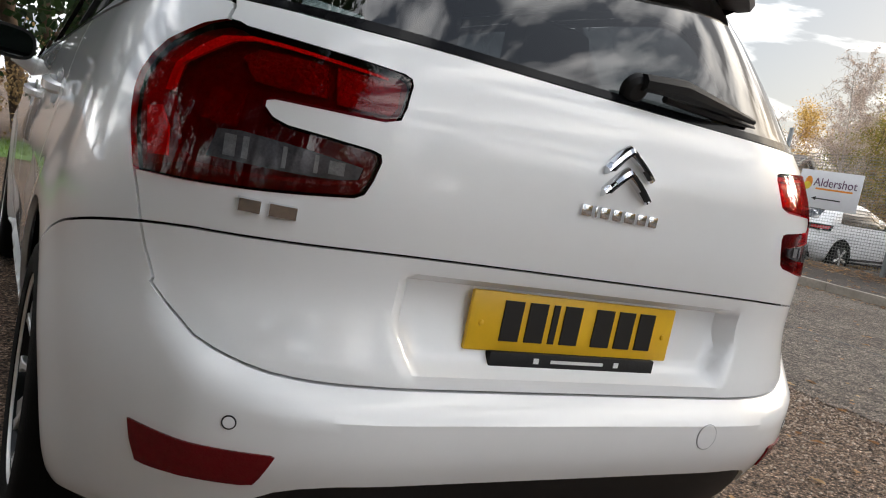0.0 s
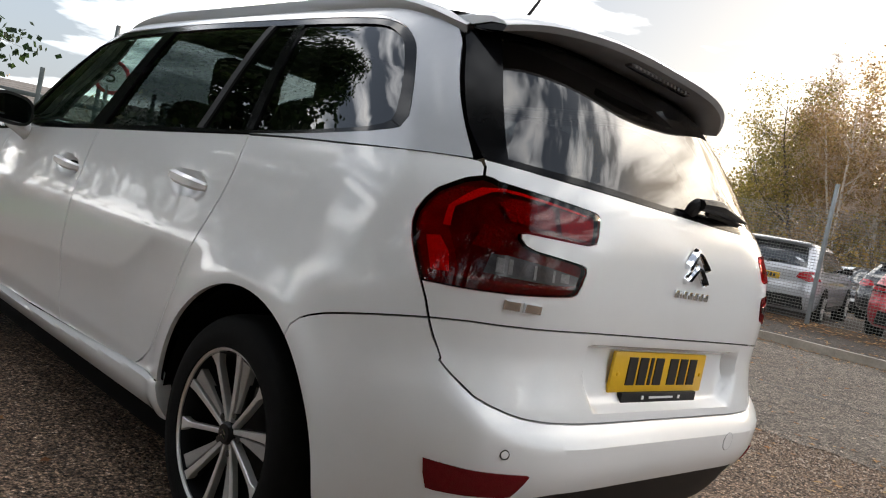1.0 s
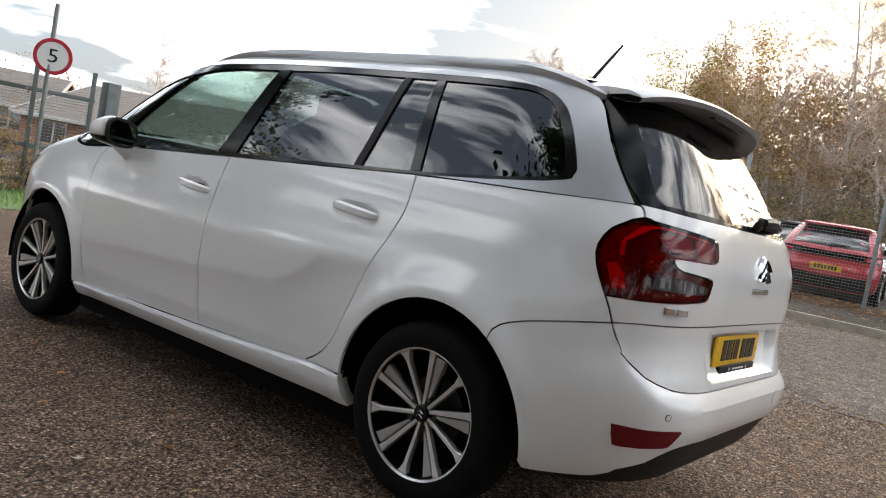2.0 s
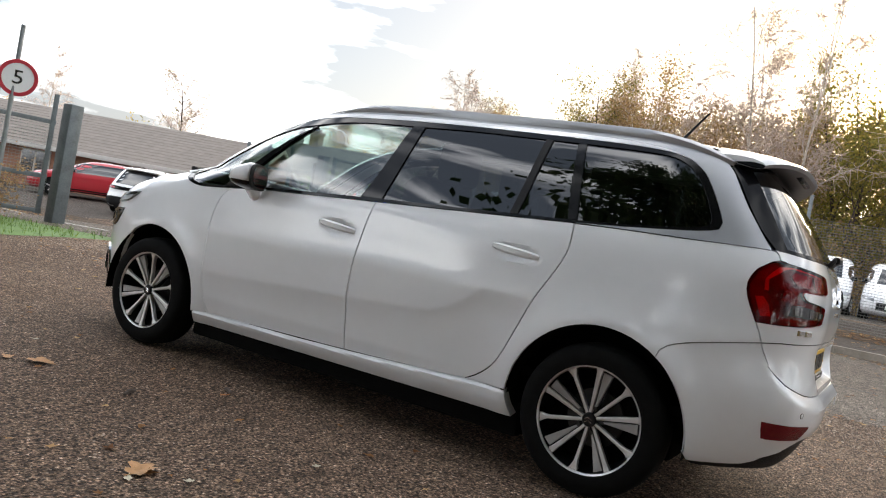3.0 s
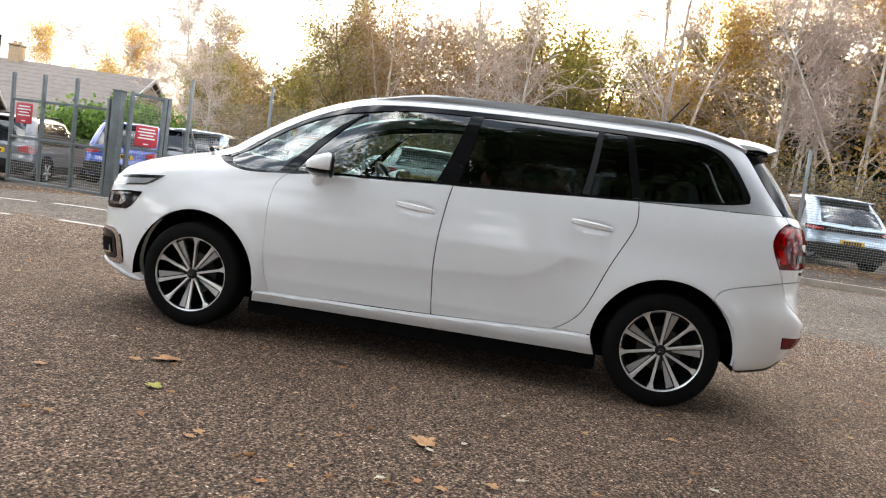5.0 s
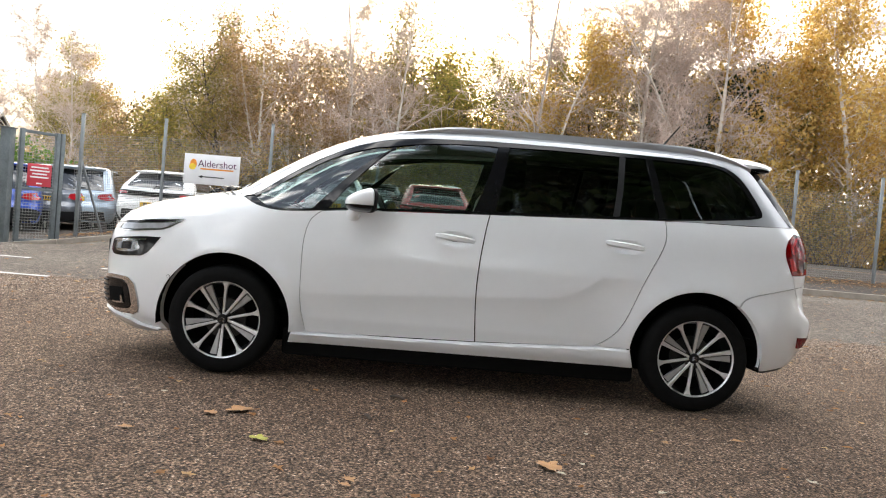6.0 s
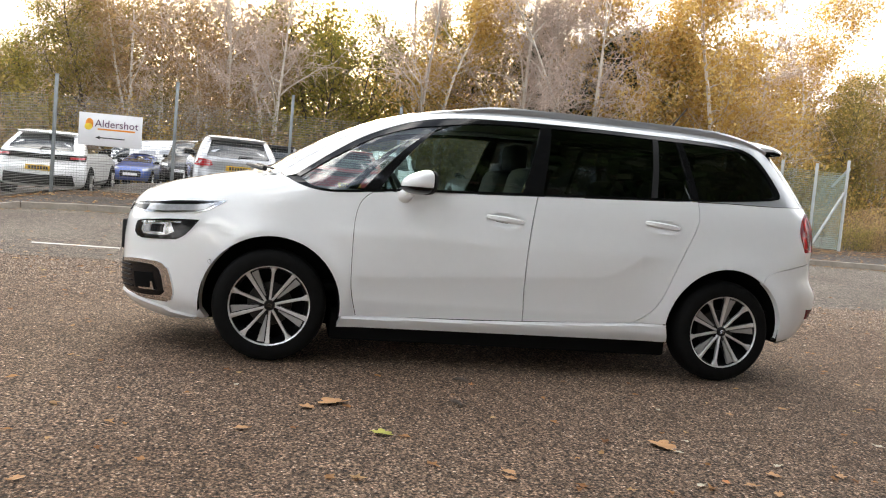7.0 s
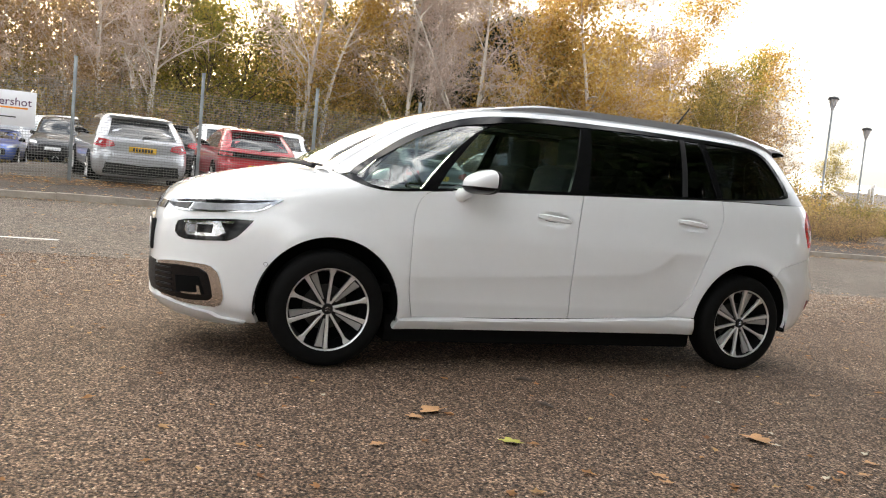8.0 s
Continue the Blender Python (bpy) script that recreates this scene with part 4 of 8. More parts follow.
# number plate, its holder and bars for the writing
PLATE_Y = rear_y(0.2, 0.72) - 0.012
bm = bmesh.new()
box(bm, (-0.258, PLATE_Y - 0.006, 0.662), (0.245, PLATE_Y + 0.004, 0.771), 0.003)
plate = part("number_plate", bm, YELLOW, car, "yellow number plate")
x = -0.188
for i, (wd, gp) in enumerate(((0.042, 0.014), (0.042, 0.014), (0.014, 0.014), (0.042, 0.036), (0.046, 0.014), (0.042, 0.014), (0.042, 0.0))):
    bm = bmesh.new()
    box(bm, (x, PLATE_Y - 0.0085, 0.682), (x + wd, PLATE_Y - 0.006, 0.757), 0.0)
    part("plate_bar", bm, INK, plate)
    x += wd + gp
for x in (-0.232, 0.220):
    bm = bmesh.new()
    lathe(bm, [(0.0, 0.004), (0.005, 0.003), (0.006, 0.0)], Matrix.Translation((x, PLATE_Y - 0.006, 0.712)) @ Euler((radians(90), 0, 0)).to_matrix().to_4x4(), 12)
    part("screw_cap", bm, YELLOW, plate)
bm = bmesh.new()
box(bm, (-0.205, PLATE_Y - 0.016, 0.634), (0.205, PLATE_Y + 0.004, 0.6635), 0.003)
holder = part("plate_holder", bm, BLACK, car, "black plate holder strip")
bm = bmesh.new()
box(bm, (-0.065, PLATE_Y - 0.0175, 0.647), (0.065, PLATE_Y - 0.016, 0.653))
part("holder_bar", bm, PALE_INK, holder)
for x in (-0.10, 0.10):
    bm = bmesh.new()
    box(bm, (x - 0.006, PLATE_Y - 0.0175, 0.645), (x + 0.006, PLATE_Y - 0.016, 0.655))
    part("holder_mark", bm, PALE_INK, holder)


def chevron(bm, z0, half, rise, thick, proud=0.0):
    """A bent chrome bar, thick in the middle."""
    rows = []
    for i in range(21):
        u = -1 + i / 10
        x = u * half
        zz = z0 + rise * (1 - abs(u) ** 1.25)
        t = thick * (1 - 0.25 * abs(u))
        y0 = rear_y(x, zz) - proud
        rows.append([bm.verts.new(v) for v in ((x, y0 + 0.002, zz), (x, y0 - 0.010, zz + 0.004), (x, y0 - 0.016, zz + t * 0.5), (x, y0 - 0.010, zz + t - 0.004), (x, y0 + 0.002, zz + t))])
    for a, b in zip(rows, rows[1:]):
        for c in range(4):
            bm.faces.new((a[c], a[c + 1], b[c + 1], b[c]))
    bm.faces.new(rows[0])
    bm.faces.new(rows[-1][::-1])


for z0 in (0.970, 1.010):
    bm = bmesh.new()
    chevron(bm, z0, 0.056, 0.040, 0.024)
    mark = part("badge_chevron", bm, CHROME, car, "chrome chevron badge", angle=20)
    bm = bmesh.new()
    chevron(bm, z0 + 0.006, 0.050, 0.0385, 0.012, 0.007)
    part("chevron_inlay", bm, GLOSS_BLACK, mark)
# maker's name below the badge as plain chrome bars
x = -0.095
for wd in (0.024, 0.006, 0.022, 0.022, 0.026, 0.022, 0.022):
    bm = bmesh.new()
    y0 = rear_y(x, 0.942)
    box(bm, (x, y0 - 0.006, 0.932), (x + wd, y0 + 0.003, 0.953), 0.002)
    part("name_bar", bm, CHROME, car, "chrome maker's name as plain bars")
    x += wd + 0.0075


# model name as plain chrome bars
for x0, x1 in ((-0.682, -0.653), (-0.641, -0.603)):
    bm = bmesh.new()
    rows = []
    for i in range(7):
        xx = x0 + (x1 - x0) * i / 6
        y0 = rear_y(xx, 0.853)
        rows.append([bm.verts.new(v) for v in ((xx, y0 + 0.003, 0.842), (xx, y0 - 0.006, 0.844), (xx, y0 - 0.006, 0.863), (xx, y0 + 0.003, 0.865))])
    for a, b in zip(rows, rows[1:]):
        for c in range(3):
            bm.faces.new((a[c], a[c + 1], b[c + 1], b[c]))
    bm.faces.new(rows[0])
    bm.faces.new(rows[-1][::-1])
    part("model_bar", bm, CHROME, car, "chrome model lettering as plain bar")

# bumper reflectors and parking sensors
for lens in panel("bumper_reflector", ring(R([(0.782, 0.492), (0.75, 0.491), (0.68, 0.491), (0.60, 0.492), (0.593, 0.489)]), R([(0.593, 0.489), (0.603, 0.45), (0.608, 0.434), (0.625, 0.430)]), R([(0.625, 0.430), (0.70, 0.426), (0.75, 0.424), (0.762, 0.426)]), R([(0.762, 0.426), (0.775, 0.46), (0.782, 0.492)])), REFLECTOR, car, "red bumper reflector", gap=0.0, off=0.004, depth=0.01, grid=0.03):
    pass
for x, z in ((0.665, 0.535), (-0.665, 0.535)):
    p = skin(rear_s(abs(x), z), z, 0.0)
    q = skin(rear_s(abs(x), z), z, 0.01) - p
    p.x, q.x = math.copysign(p.x, x), math.copysign(q.x, x)
    m = Matrix.Translation(p) @ q.to_track_quat("Z", "Y").to_matrix().to_4x4()
    bm = bmesh.new()
    lathe(bm, [(0.0, 0.0022), (0.0085, 0.002), (0.0095, 0.0008)], m, 20)
    sensor = part("parking_sensor", bm, WHITE, car)
    bm = bmesh.new()
    lathe(bm, [(0.0095, 0.0014), (0.0112, 0.0014), (0.0115, 0.0)], m, 20)
    part("sensor_ring", bm, BLACK, sensor)
# aerial
bm = bmesh.new()
tube(bm, [(0.0, 0.10, 1.64), (0.0, 0.03, 1.735), (0.0, -0.045, 1.835)], [0.009, 0.0065, 0.005], 8)
part("aerial", bm, BLACK, car, "short black whip aerial")

# ---- front end ----
panel("front_bumper", ring(BUMPER_F, arch(2.84, A_TOP, -8), S([(3.215, 0.235), (3.20, 0.205), (3.30, 0.20), (3.45, 0.195)]), F([(0.50, 0.19), (0.0, 0.19)]), F([(0.0, 0.19), (0.0, 0.925)]), F([(0.0, 0.925), (0.35, 0.925), (0.665, 0.925)])), WHITE, car, join=True, depth=0.03, gap=0.0)


def front_inset(name, outline, mat, lamp, k, off, label=""):
    bm = bmesh.new()
    cloth(bm, outline, 0.03, off)
    ext = bmesh.ops.extrude_edge_only(bm, edges=[e for e in bm.edges if e.is_boundary])
    for g in ext["geom"]:
        if isinstance(g, bmesh.types.BMVert):
            g.co += (Vector((0, 2.6, g.co.z)) - g.co).normalized() * 0.006
    if k == -1:
        mirrored(bm)
    return part(name, bm, mat, lamp, label)


for lamp in panel("daytime_lamp", ring(S([(3.115, 0.900), (3.25, 0.888)]), F([(0.72, 0.878), (0.60, 0.866), (0.47, 0.852), (0.40, 0.842)]), F([(0.40, 0.842), (0.43, 0.815), (0.50, 0.797)]), F([(0.50, 0.797), (0.62, 0.793), (0.72, 0.803)]), S([(3.255, 0.824), (3.205, 0.842), (3.115, 0.900)])), BOWL, car, "slim chrome-edged daytime running lamp", gap=0.0, off=0.005, depth=0.015, grid=0.03):
    k = -1 if lamp.data.vertices[0].co.x > 0 else 1
    front_inset("lamp_slot", ring(S([(3.16, 0.889), (3.27, 0.880)]), F([(0.70, 0.868), (0.60, 0.857), (0.48, 0.844)]), F([(0.48, 0.836), (0.60, 0.845), (0.70, 0.853)]), S([(3.27, 0.868), (3.16, 0.889)])), GLOSS_BLACK, lamp, k, 0.009, "black slot")
    front_inset("lamp_lens", ring(S([(3.18, 0.872), (3.27, 0.862)]), F([(0.70, 0.848), (0.60, 0.839)]), F([(0.60, 0.803), (0.70, 0.810)]), S([(3.26, 0.832), (3.22, 0.846), (3.18, 0.872)])), DRL_FROST, lamp, k, 0.010, "frosted clear lens")
    front_inset("lamp_fin", ring(F([(0.585, 0.838), (0.48, 0.828), (0.42, 0.830)]), F([(0.42, 0.822), (0.48, 0.808), (0.585, 0.803)])), GLOSS_BLACK, lamp, k, 0.009)
for lamp in panel("headlamp", ring(S([(3.262, 0.779), (3.36, 0.775)]), F([(0.72, 0.768), (0.66, 0.757), (0.595, 0.748), (0.555, 0.735)]), F([(0.555, 0.735), (0.545, 0.705), (0.55, 0.672), (0.575, 0.650), (0.61, 0.641)]), F([(0.61, 0.641), (0.68, 0.644), (0.745, 0.653)]), S([(3.395, 0.654), (3.34, 0.684), (3.262, 0.779)])), GLOSS_BLACK, car, "dark headlamp unit with clear lens", gap=0.0, off=0.004, depth=0.02, grid=0.03):
    k = -1 if lamp.data.vertices[0].co.x > 0 else 1
    front_inset("chrome_bowl", ring(F([(0.735, 0.755), (0.67, 0.742), (0.61, 0.732)]), F([(0.61, 0.732), (0.605, 0.69), (0.625, 0.668)]), F([(0.625, 0.668), (0.68, 0.668), (0.735, 0.676), (0.755, 0.70), (0.735, 0.755)])), BOWL, lamp, k, 0.008, "chrome reflector bowl")
    front_inset("lens_block", ring(F([(0.715, 0.735), (0.665, 0.728)]), F([(0.665, 0.685), (0.715, 0.688)])), GLOSS_BLACK, lamp, k, 0.013)
    front_inset("chrome_brow", ring(F([(0.77, 0.762), (0.70, 0.752), (0.60, 0.738)]), F([(0.60, 0.730), (0.70, 0.743), (0.77, 0.752)])), CHROME, lamp, k, 0.012)
    front_inset("lamp_gleam", ring(F([(0.655, 0.725), (0.63, 0.72)]), F([(0.63, 0.685), (0.655, 0.685)])), DRL_FROST, lamp, k, 0.012)
for frame_part in panel("fog_lamp_frame", ring(F([(0.42, 0.497), (0.52, 0.512), (0.62, 0.520), (0.70, 0.519)]), S([(3.46, 0.512), (3.425, 0.485), (3.395, 0.40), (3.385, 0.34), (3.395, 0.305), (3.43, 0.292)]), F([(0.705, 0.292), (0.62, 0.290), (0.52, 0.298), (0.42, 0.308)])), CHROME, car, "chrome frame round the fog lamp", gap=0.0, off=0.010, depth=0.02, grid=0.02):
    k = -1 if frame_part.data.vertices[0].co.x > 0 else 1
    inner = front_inset("grille_insert", ring(F([(0.40, 0.480), (0.52, 0.492), (0.62, 0.498), (0.68, 0.495)]), F([(0.68, 0.495), (0.705, 0.475), (0.715, 0.40), (0.712, 0.345), (0.695, 0.325)]), F([(0.695, 0.325), (0.62, 0.315), (0.52, 0.318), (0.40, 0.325)])), GLOSS_BLACK, frame_part, k, 0.014, "black plastic insert")
    for z in (0.345, 0.375, 0.405, 0.435, 0.465):
        front_inset("grille_slat", ring(F([(0.41, z), (0.545, z + 0.004)]), F([(0.545, z + 0.012), (0.41, z + 0.008)])), BLACK, frame_part, k, 0.020)
    front_inset("fog_pocket", ring(F([(0.575, 0.44), (0.68, 0.45)]), F([(0.68, 0.45), (0.69, 0.36)]), F([(0.69, 0.36), (0.575, 0.35)])), DARK, frame_part, k, 0.018)
    front_inset("fog_gleam", ring(F([(0.60, 0.358), (0.67, 0.365), (0.672, 0.40)]), F([(0.680, 0.40), (0.682, 0.356), (0.60, 0.350)])), CHROME, frame_part, k, 0.021)
panel("front_grille", ring(F([(0.0, 0.835), (0.39, 0.832)]), F([(0.39, 0.79), (0.0, 0.785)])), GLOSS_BLACK, car, "black grille between the lamps", gap=0.0, off=0.006, depth=0.01, join=True)
panel("lower_grille", ring(F([(0.0, 0.50), (0.38, 0.495)]), F([(0.38, 0.495), (0.38, 0.33), (0.36, 0.32), (0.0, 0.32)])), BLACK, car, "black lower grille", gap=0.0, off=0.006, depth=0.01, join=True)
bm = bmesh.new()
box(bm, (-0.30, 3.745, 0.545), (0.30, 3.772, 0.725), 0.01)
part("front_plate_holder", bm, BLACK, car)
bm = bmesh.new()
box(bm, (-0.26, 3.7725, 0.585), (0.26, 3.778, 0.696), 0.002)
part("front_number_plate", bm, PALE_INK, car, "white front number plate, blank")
panel("front_lip", ring(S([(3.262, 0.222), (3.40, 0.240)]), F([(0.66, 0.262), (0.55, 0.288), (0.42, 0.300), (0.0, 0.305)]), F([(0.0, 0.305), (0.0, 0.225)]), F([(0.0, 0.225), (0.5, 0.222)]), S([(3.45, 0.200), (3.33, 0.206), (3.262, 0.216)])), WHITE, car, gap=0.0, off=0.022, depth=0.035, join=True, grid=0.02)
for y, z in ((3.189, 0.55),):
    for k in (1, -1):
        p = skin(side_s(y, z), z, 0.0)
        q = skin(side_s(y, z), z, 0.01) - p
        p.x, q.x = p.x * k, q.x * k
        m = Matrix.Translation(p) @ q.to_track_quat("Z", "Y").to_matrix().to_4x4()
        bm = bmesh.new()
        lathe(bm, [(0.0, 0.0022), (0.0085, 0.002), (0.0095, 0.0008)], m, 20)
        sensor = part("parking_sensor", bm, WHITE, car)
        bm = bmesh.new()
        lathe(bm, [(0.0095, 0.0014), (0.0112, 0.0014), (0.0115, 0.0)], m, 20)
        part("sensor_ring", bm, BLACK, sensor)
# round cover of the towing eye
p = skin(rear_s(0.33, 0.53), 0.53, 0.0)
q = skin(rear_s(0.33, 0.53), 0.53, 0.01) - p
p.x, q.x = abs(p.x), abs(q.x)
m = Matrix.Translation(p) @ q.to_track_quat("Z", "Y").to_matrix().to_4x4()
bm = bmesh.new()
lathe(bm, [(0.0, 0.0022), (0.026, 0.0016), (0.027, 0.0006)], m, 28)
cover = part("towing_cover", bm, WHITE, car)
bm = bmesh.new()
lathe(bm, [(0.027, 0.0012), (0.0282, 0.0012), (0.0285, 0.0)], m, 28)
part("cover_joint", bm, SILVER, cover)
# windscreen wiper at the scuttle
bm = bmesh.new()
tube(bm, [(-0.60, 2.93, 1.105), (-0.40, 3.02, 1.122), (-0.15, 3.06, 1.130)], [0.016, 0.011, 0.008], 6)
tube(bm, [(-0.62, 2.88, 1.110), (-0.35, 2.98, 1.132), (-0.05, 3.00, 1.140)], [0.007, 0.009, 0.006], 6)
part("front_wiper", bm, BLACK, car, "black windscreen wiper")

# ---- door handles and mirrors ----
for yc, zc in ((1.497, 0.925), (0.478, 0.967)):
    for k in (1, -1):
        base = Vector((skin(yc, zc + 0.075, 0.0).x * 0.5 + skin(yc, zc - 0.075, 0.0).x * 0.5, 0, 0))
        rows = []
        bm = bmesh.new()
        for i in range(17):
            u = -1 + i / 8
            y = yc + 0.118 * u
            z = zc + 0.011 * u
            lift = 0.034 * (1 - abs(u) ** 3.5) + 0.004
            h = 0.019 * (1 - 0.35 * abs(u) ** 3)
            p = base
            rows.append([bm.verts.new((k * v.x, v.y, v.z)) for v in (Vector((p.x - lift + 0.014, y, z - h)), Vector((p.x - lift, y, z - h * 0.5)), Vector((p.x - lift, y, z + h * 0.6)), Vector((p.x - lift + 0.016, y, z + h)), Vector((p.x - lift + 0.022, y, z)))])
        for a, b in zip(rows, rows[1:]):
            for c in range(5):
                bm.faces.new((a[c], a[(c + 1) % 5], b[(c + 1) % 5], b[c]))
        bm.faces.new(rows[0])
        bm.faces.new(rows[-1][::-1])
        handle = part("door_handle", bm, WHITE, car, angle=50)
def mirror_shape(bm, scale, lift, cut):
    """The rounded housing of a door mirror, kept above or below a cutting height."""
    bmesh.ops.create_uvsphere(bm, u_segments=32, v_segments=20, radius=1.0)
    for v in bm.verts:
        c = v.co.copy()
        c /= (abs(c.x) ** 3 + abs(c.y) ** 3 + abs(c.z) ** 3) ** (1 / 3)
        nose = max(0.0, c.y)
        y = 0.120 * c.y if c.y > 0 else 0.030 * c.y
        v.co = Vector((-0.985 + 0.108 * c.x * (1 - 0.16 * nose) * scale, 2.06 + y * scale, 1.100 + 0.070 * c.z * (1 - 0.30 * nose) * scale + 0.010 * (-c.x) - 0.018 * nose + lift))
    bmesh.ops.bisect_plane(bm, geom=list(bm.verts) + list(bm.edges) + list(bm.faces), plane_co=(0, 0, cut), plane_no=(0, 0, 1), clear_inner=scale >= 1.0, clear_outer=scale < 1.0)


MIRROR_SWING = Matrix.Translation((-0.90, 2.06, 0)) @ Matrix.Rotation(radians(20), 4, "Z") @ Matrix.Translation((0.90, -2.06, 0))
for k in (1, -1):
    bm = bmesh.new()
    mirror_shape(bm, 1.0, 0.0, 1.072)
    for v in bm.verts:
        v.co = MIRROR_SWING @ v.co
        v.co.x *= k
    mirror = part("door_mirror", bm, WHITE, car, "white door mirror with a black underside", angle=60)
    bm = bmesh.new()
    mirror_shape(bm, 0.985, 0.0, 1.0725)
    for v in bm.verts:
        v.co = MIRROR_SWING @ v.co
        v.co.x *= k
    part("mirror_underside", bm, GLOSS_BLACK, mirror, angle=60)
    bm = bmesh.new()
    tube(bm, [(-0.835 * k, 2.115, 1.010), (-0.875 * k, 2.105, 1.022), (-0.945 * k, 2.085, 1.048)], [0.050, 0.038, 0.028], 10)
    part("mirror_foot", bm, WHITE, mirror)
    for nm, sx, sz, y, mat in (("mirror_bezel", 0.105, 0.068, 2.0215, BLACK), ("mirror_glass", 0.090, 0.055, 2.0185, MIRROR)):
        bm = bmesh.new()
        vs = []
        for i in range(28):
            a = 2 * math.pi * i / 28
            c, q = math.cos(a), math.sin(a)
            r = 1 / (abs(c) ** 3 + abs(q) ** 3) ** (1 / 3)
            vs.append(bm.verts.new((-0.985 + sx * r * c, y, 1.100 + sz * r * q - 0.010 * c * 0.9)))
        f = bm.faces.new(vs)
        ext = bmesh.ops.extrude_face_region(bm, geom=[f])
        for g in ext["geom"]:
            if isinstance(g, bmesh.types.BMVert):
                g.co.y += 0.014
        for v in bm.verts:
            v.co = MIRROR_SWING @ v.co
            v.co.x *= k
        part(nm, bm, mat, mirror, angle=40)


# ---- wheels ----
# the turn at which each wheel came to rest
SPIN = {(1, 0.0): 0.51, (1, 2.84): -0.05, (-1, 0.0): 0.4, (-1, 2.84): 0.9}


def wheel(y, k):
    """A tyre with a black alloy rim and five pairs of machined spokes."""
    m = Matrix.Translation((-0.79 * k, y, 0.325)) @ Euler((0, radians(-90 * k), 0)).to_matrix().to_4x4()
    bm = bmesh.new()
    lathe(bm, [(0.222, 0.085), (0.232, 0.098), (0.262, 0.104), (0.292, 0.098), (0.308, 0.088), (0.318, 0.072), (0.3225, 0.05), (0.3235, 0.0), (0.3225, -0.05), (0.318, -0.072), (0.29, -0.10), (0.235, -0.10), (0.22, -0.08)], m, 64)
    body = part("wheel", bm, RIM_BLACK, car, "", angle=40)
    body.data.materials.clear()
    body.data.materials.append(RUBBER)
    tagged(body, "black tyre on a machined five-spoke alloy wheel")
    bm = bmesh.new()
    lathe(bm, [(0.2215, 0.070), (0.222, 0.090), (0.229, 0.095), (0.236, 0.092), (0.236, 0.08)], m, 64)
    part("rim_edge", bm, ALLOY, body, "bright machined rim edge")
    bm = bmesh.new()
    lathe(bm, [(0.219, 0.088), (0.214, 0.06), (0.205, 0.02), (0.20, -0.08)], m, 48)
    part("rim_barrel", bm, RIM_BLACK, body)
    bm = bmesh.new()
    lathe(bm, [(0.06, -0.004), (0.125, -0.002), (0.128, -0.015), (0.0, -0.02)], m, 40)
    part("brake_disc", bm, STEEL, body, "dull steel brake disc")
    bm = bmesh.new()
    lathe(bm, [(0.205, -0.03), (0.0, -0.03)], m, 40)
    part("hub_back", bm, DARK, body)
    for i in range(5):
        t0 = 2 * math.pi * i / 5 + SPIN[k, y]
        # a slim spoke with a spread foot, then a blade: a machined strip and a grey panel with a dark slot between
        for nm, da, mat, e0, e1, w0, w1, r0, r1, h0, h1, foot in (
                ("spoke", 0.0, ALLOY, 0.0, 0.0, 0.0065, 0.0085, 0.028, 0.2245, 0.068, 0.087, 0.016),
                ("blade", 0.59, ALLOY, 0.0075, 0.0225, 0.0065, 0.0115, 0.028, 0.2245, 0.067, 0.087, 0.004),
                ("blade_panel", 0.59, BLADE, -0.0060, -0.0175, 0.0038, 0.0205, 0.058, 0.2110, 0.064, 0.082, 0.0),
                ("blade_back", 0.59, RIM_BLACK, 0.0, 0.0, 0.015, 0.034, 0.028, 0.2200, 0.050, 0.071, 0.0)):
            bm = bmesh.new()
            vs = []
            t = t0 + da
            c, q = math.cos(t), math.sin(t)
            for j in range(11):
                u = j / 10
                r = r0 + (r1 - r0) * u
                wd = w0 + (w1 - w0) * u + foot * max(0.0, (u - 0.80) / 0.20) ** 1.5
                e = e0 + (e1 - e0) * u
                h = h0 + (h1 - h0) * u ** 1.4
                bev = min(0.0022, wd * 0.3)
                for s, dz in ((-wd, -0.022), (-wd, -bev), (-wd + bev, 0.0), (wd - bev, 0.0), (wd, -bev), (wd, -0.022)):
                    vs.append(bm.verts.new(m @ Vector((r * c - (e + s) * q, r * q + (e + s) * c, h + dz))))
            for j in range(10):
                for e in range(5):
                    a = j * 6 + e
                    bm.faces.new((vs[a], vs[a + 1], vs[a + 7], vs[a + 6]))
            bm.faces.new(vs[:6])
            bm.faces.new(vs[-6:][::-1])
            part(nm, bm, mat, body, angle=25)
    bm = bmesh.new()
    lathe(bm, [(0.0, 0.080), (0.026, 0.079), (0.030, 0.074), (0.032, 0.065)], m, 28)
    cap = part("centre_cap", bm, RIM_BLACK, body)
    bm = bmesh.new()
    for z0 in (-0.012, 0.002):
        for e in (1, -1):
            tube(bm, [m @ Vector((z0 + 0.010, 0, 0.082)), m @ Vector((z0, e * 0.014, 0.081))], 0.0022, 6)
    part("cap_mark", bm, CHROME, cap)
    for i in range(5):
        t = 2 * math.pi * (i + 0.5) / 5 + math.pi / 2
        bm = bmesh.new()
        lathe(bm, [(0.0, 0.066), (0.009, 0.066), (0.010, 0.045)], m @ Matrix.Translation((0.054 * math.cos(t), 0.054 * math.sin(t), 0)), 10)
        part("wheel_nut", bm, STEEL, body)


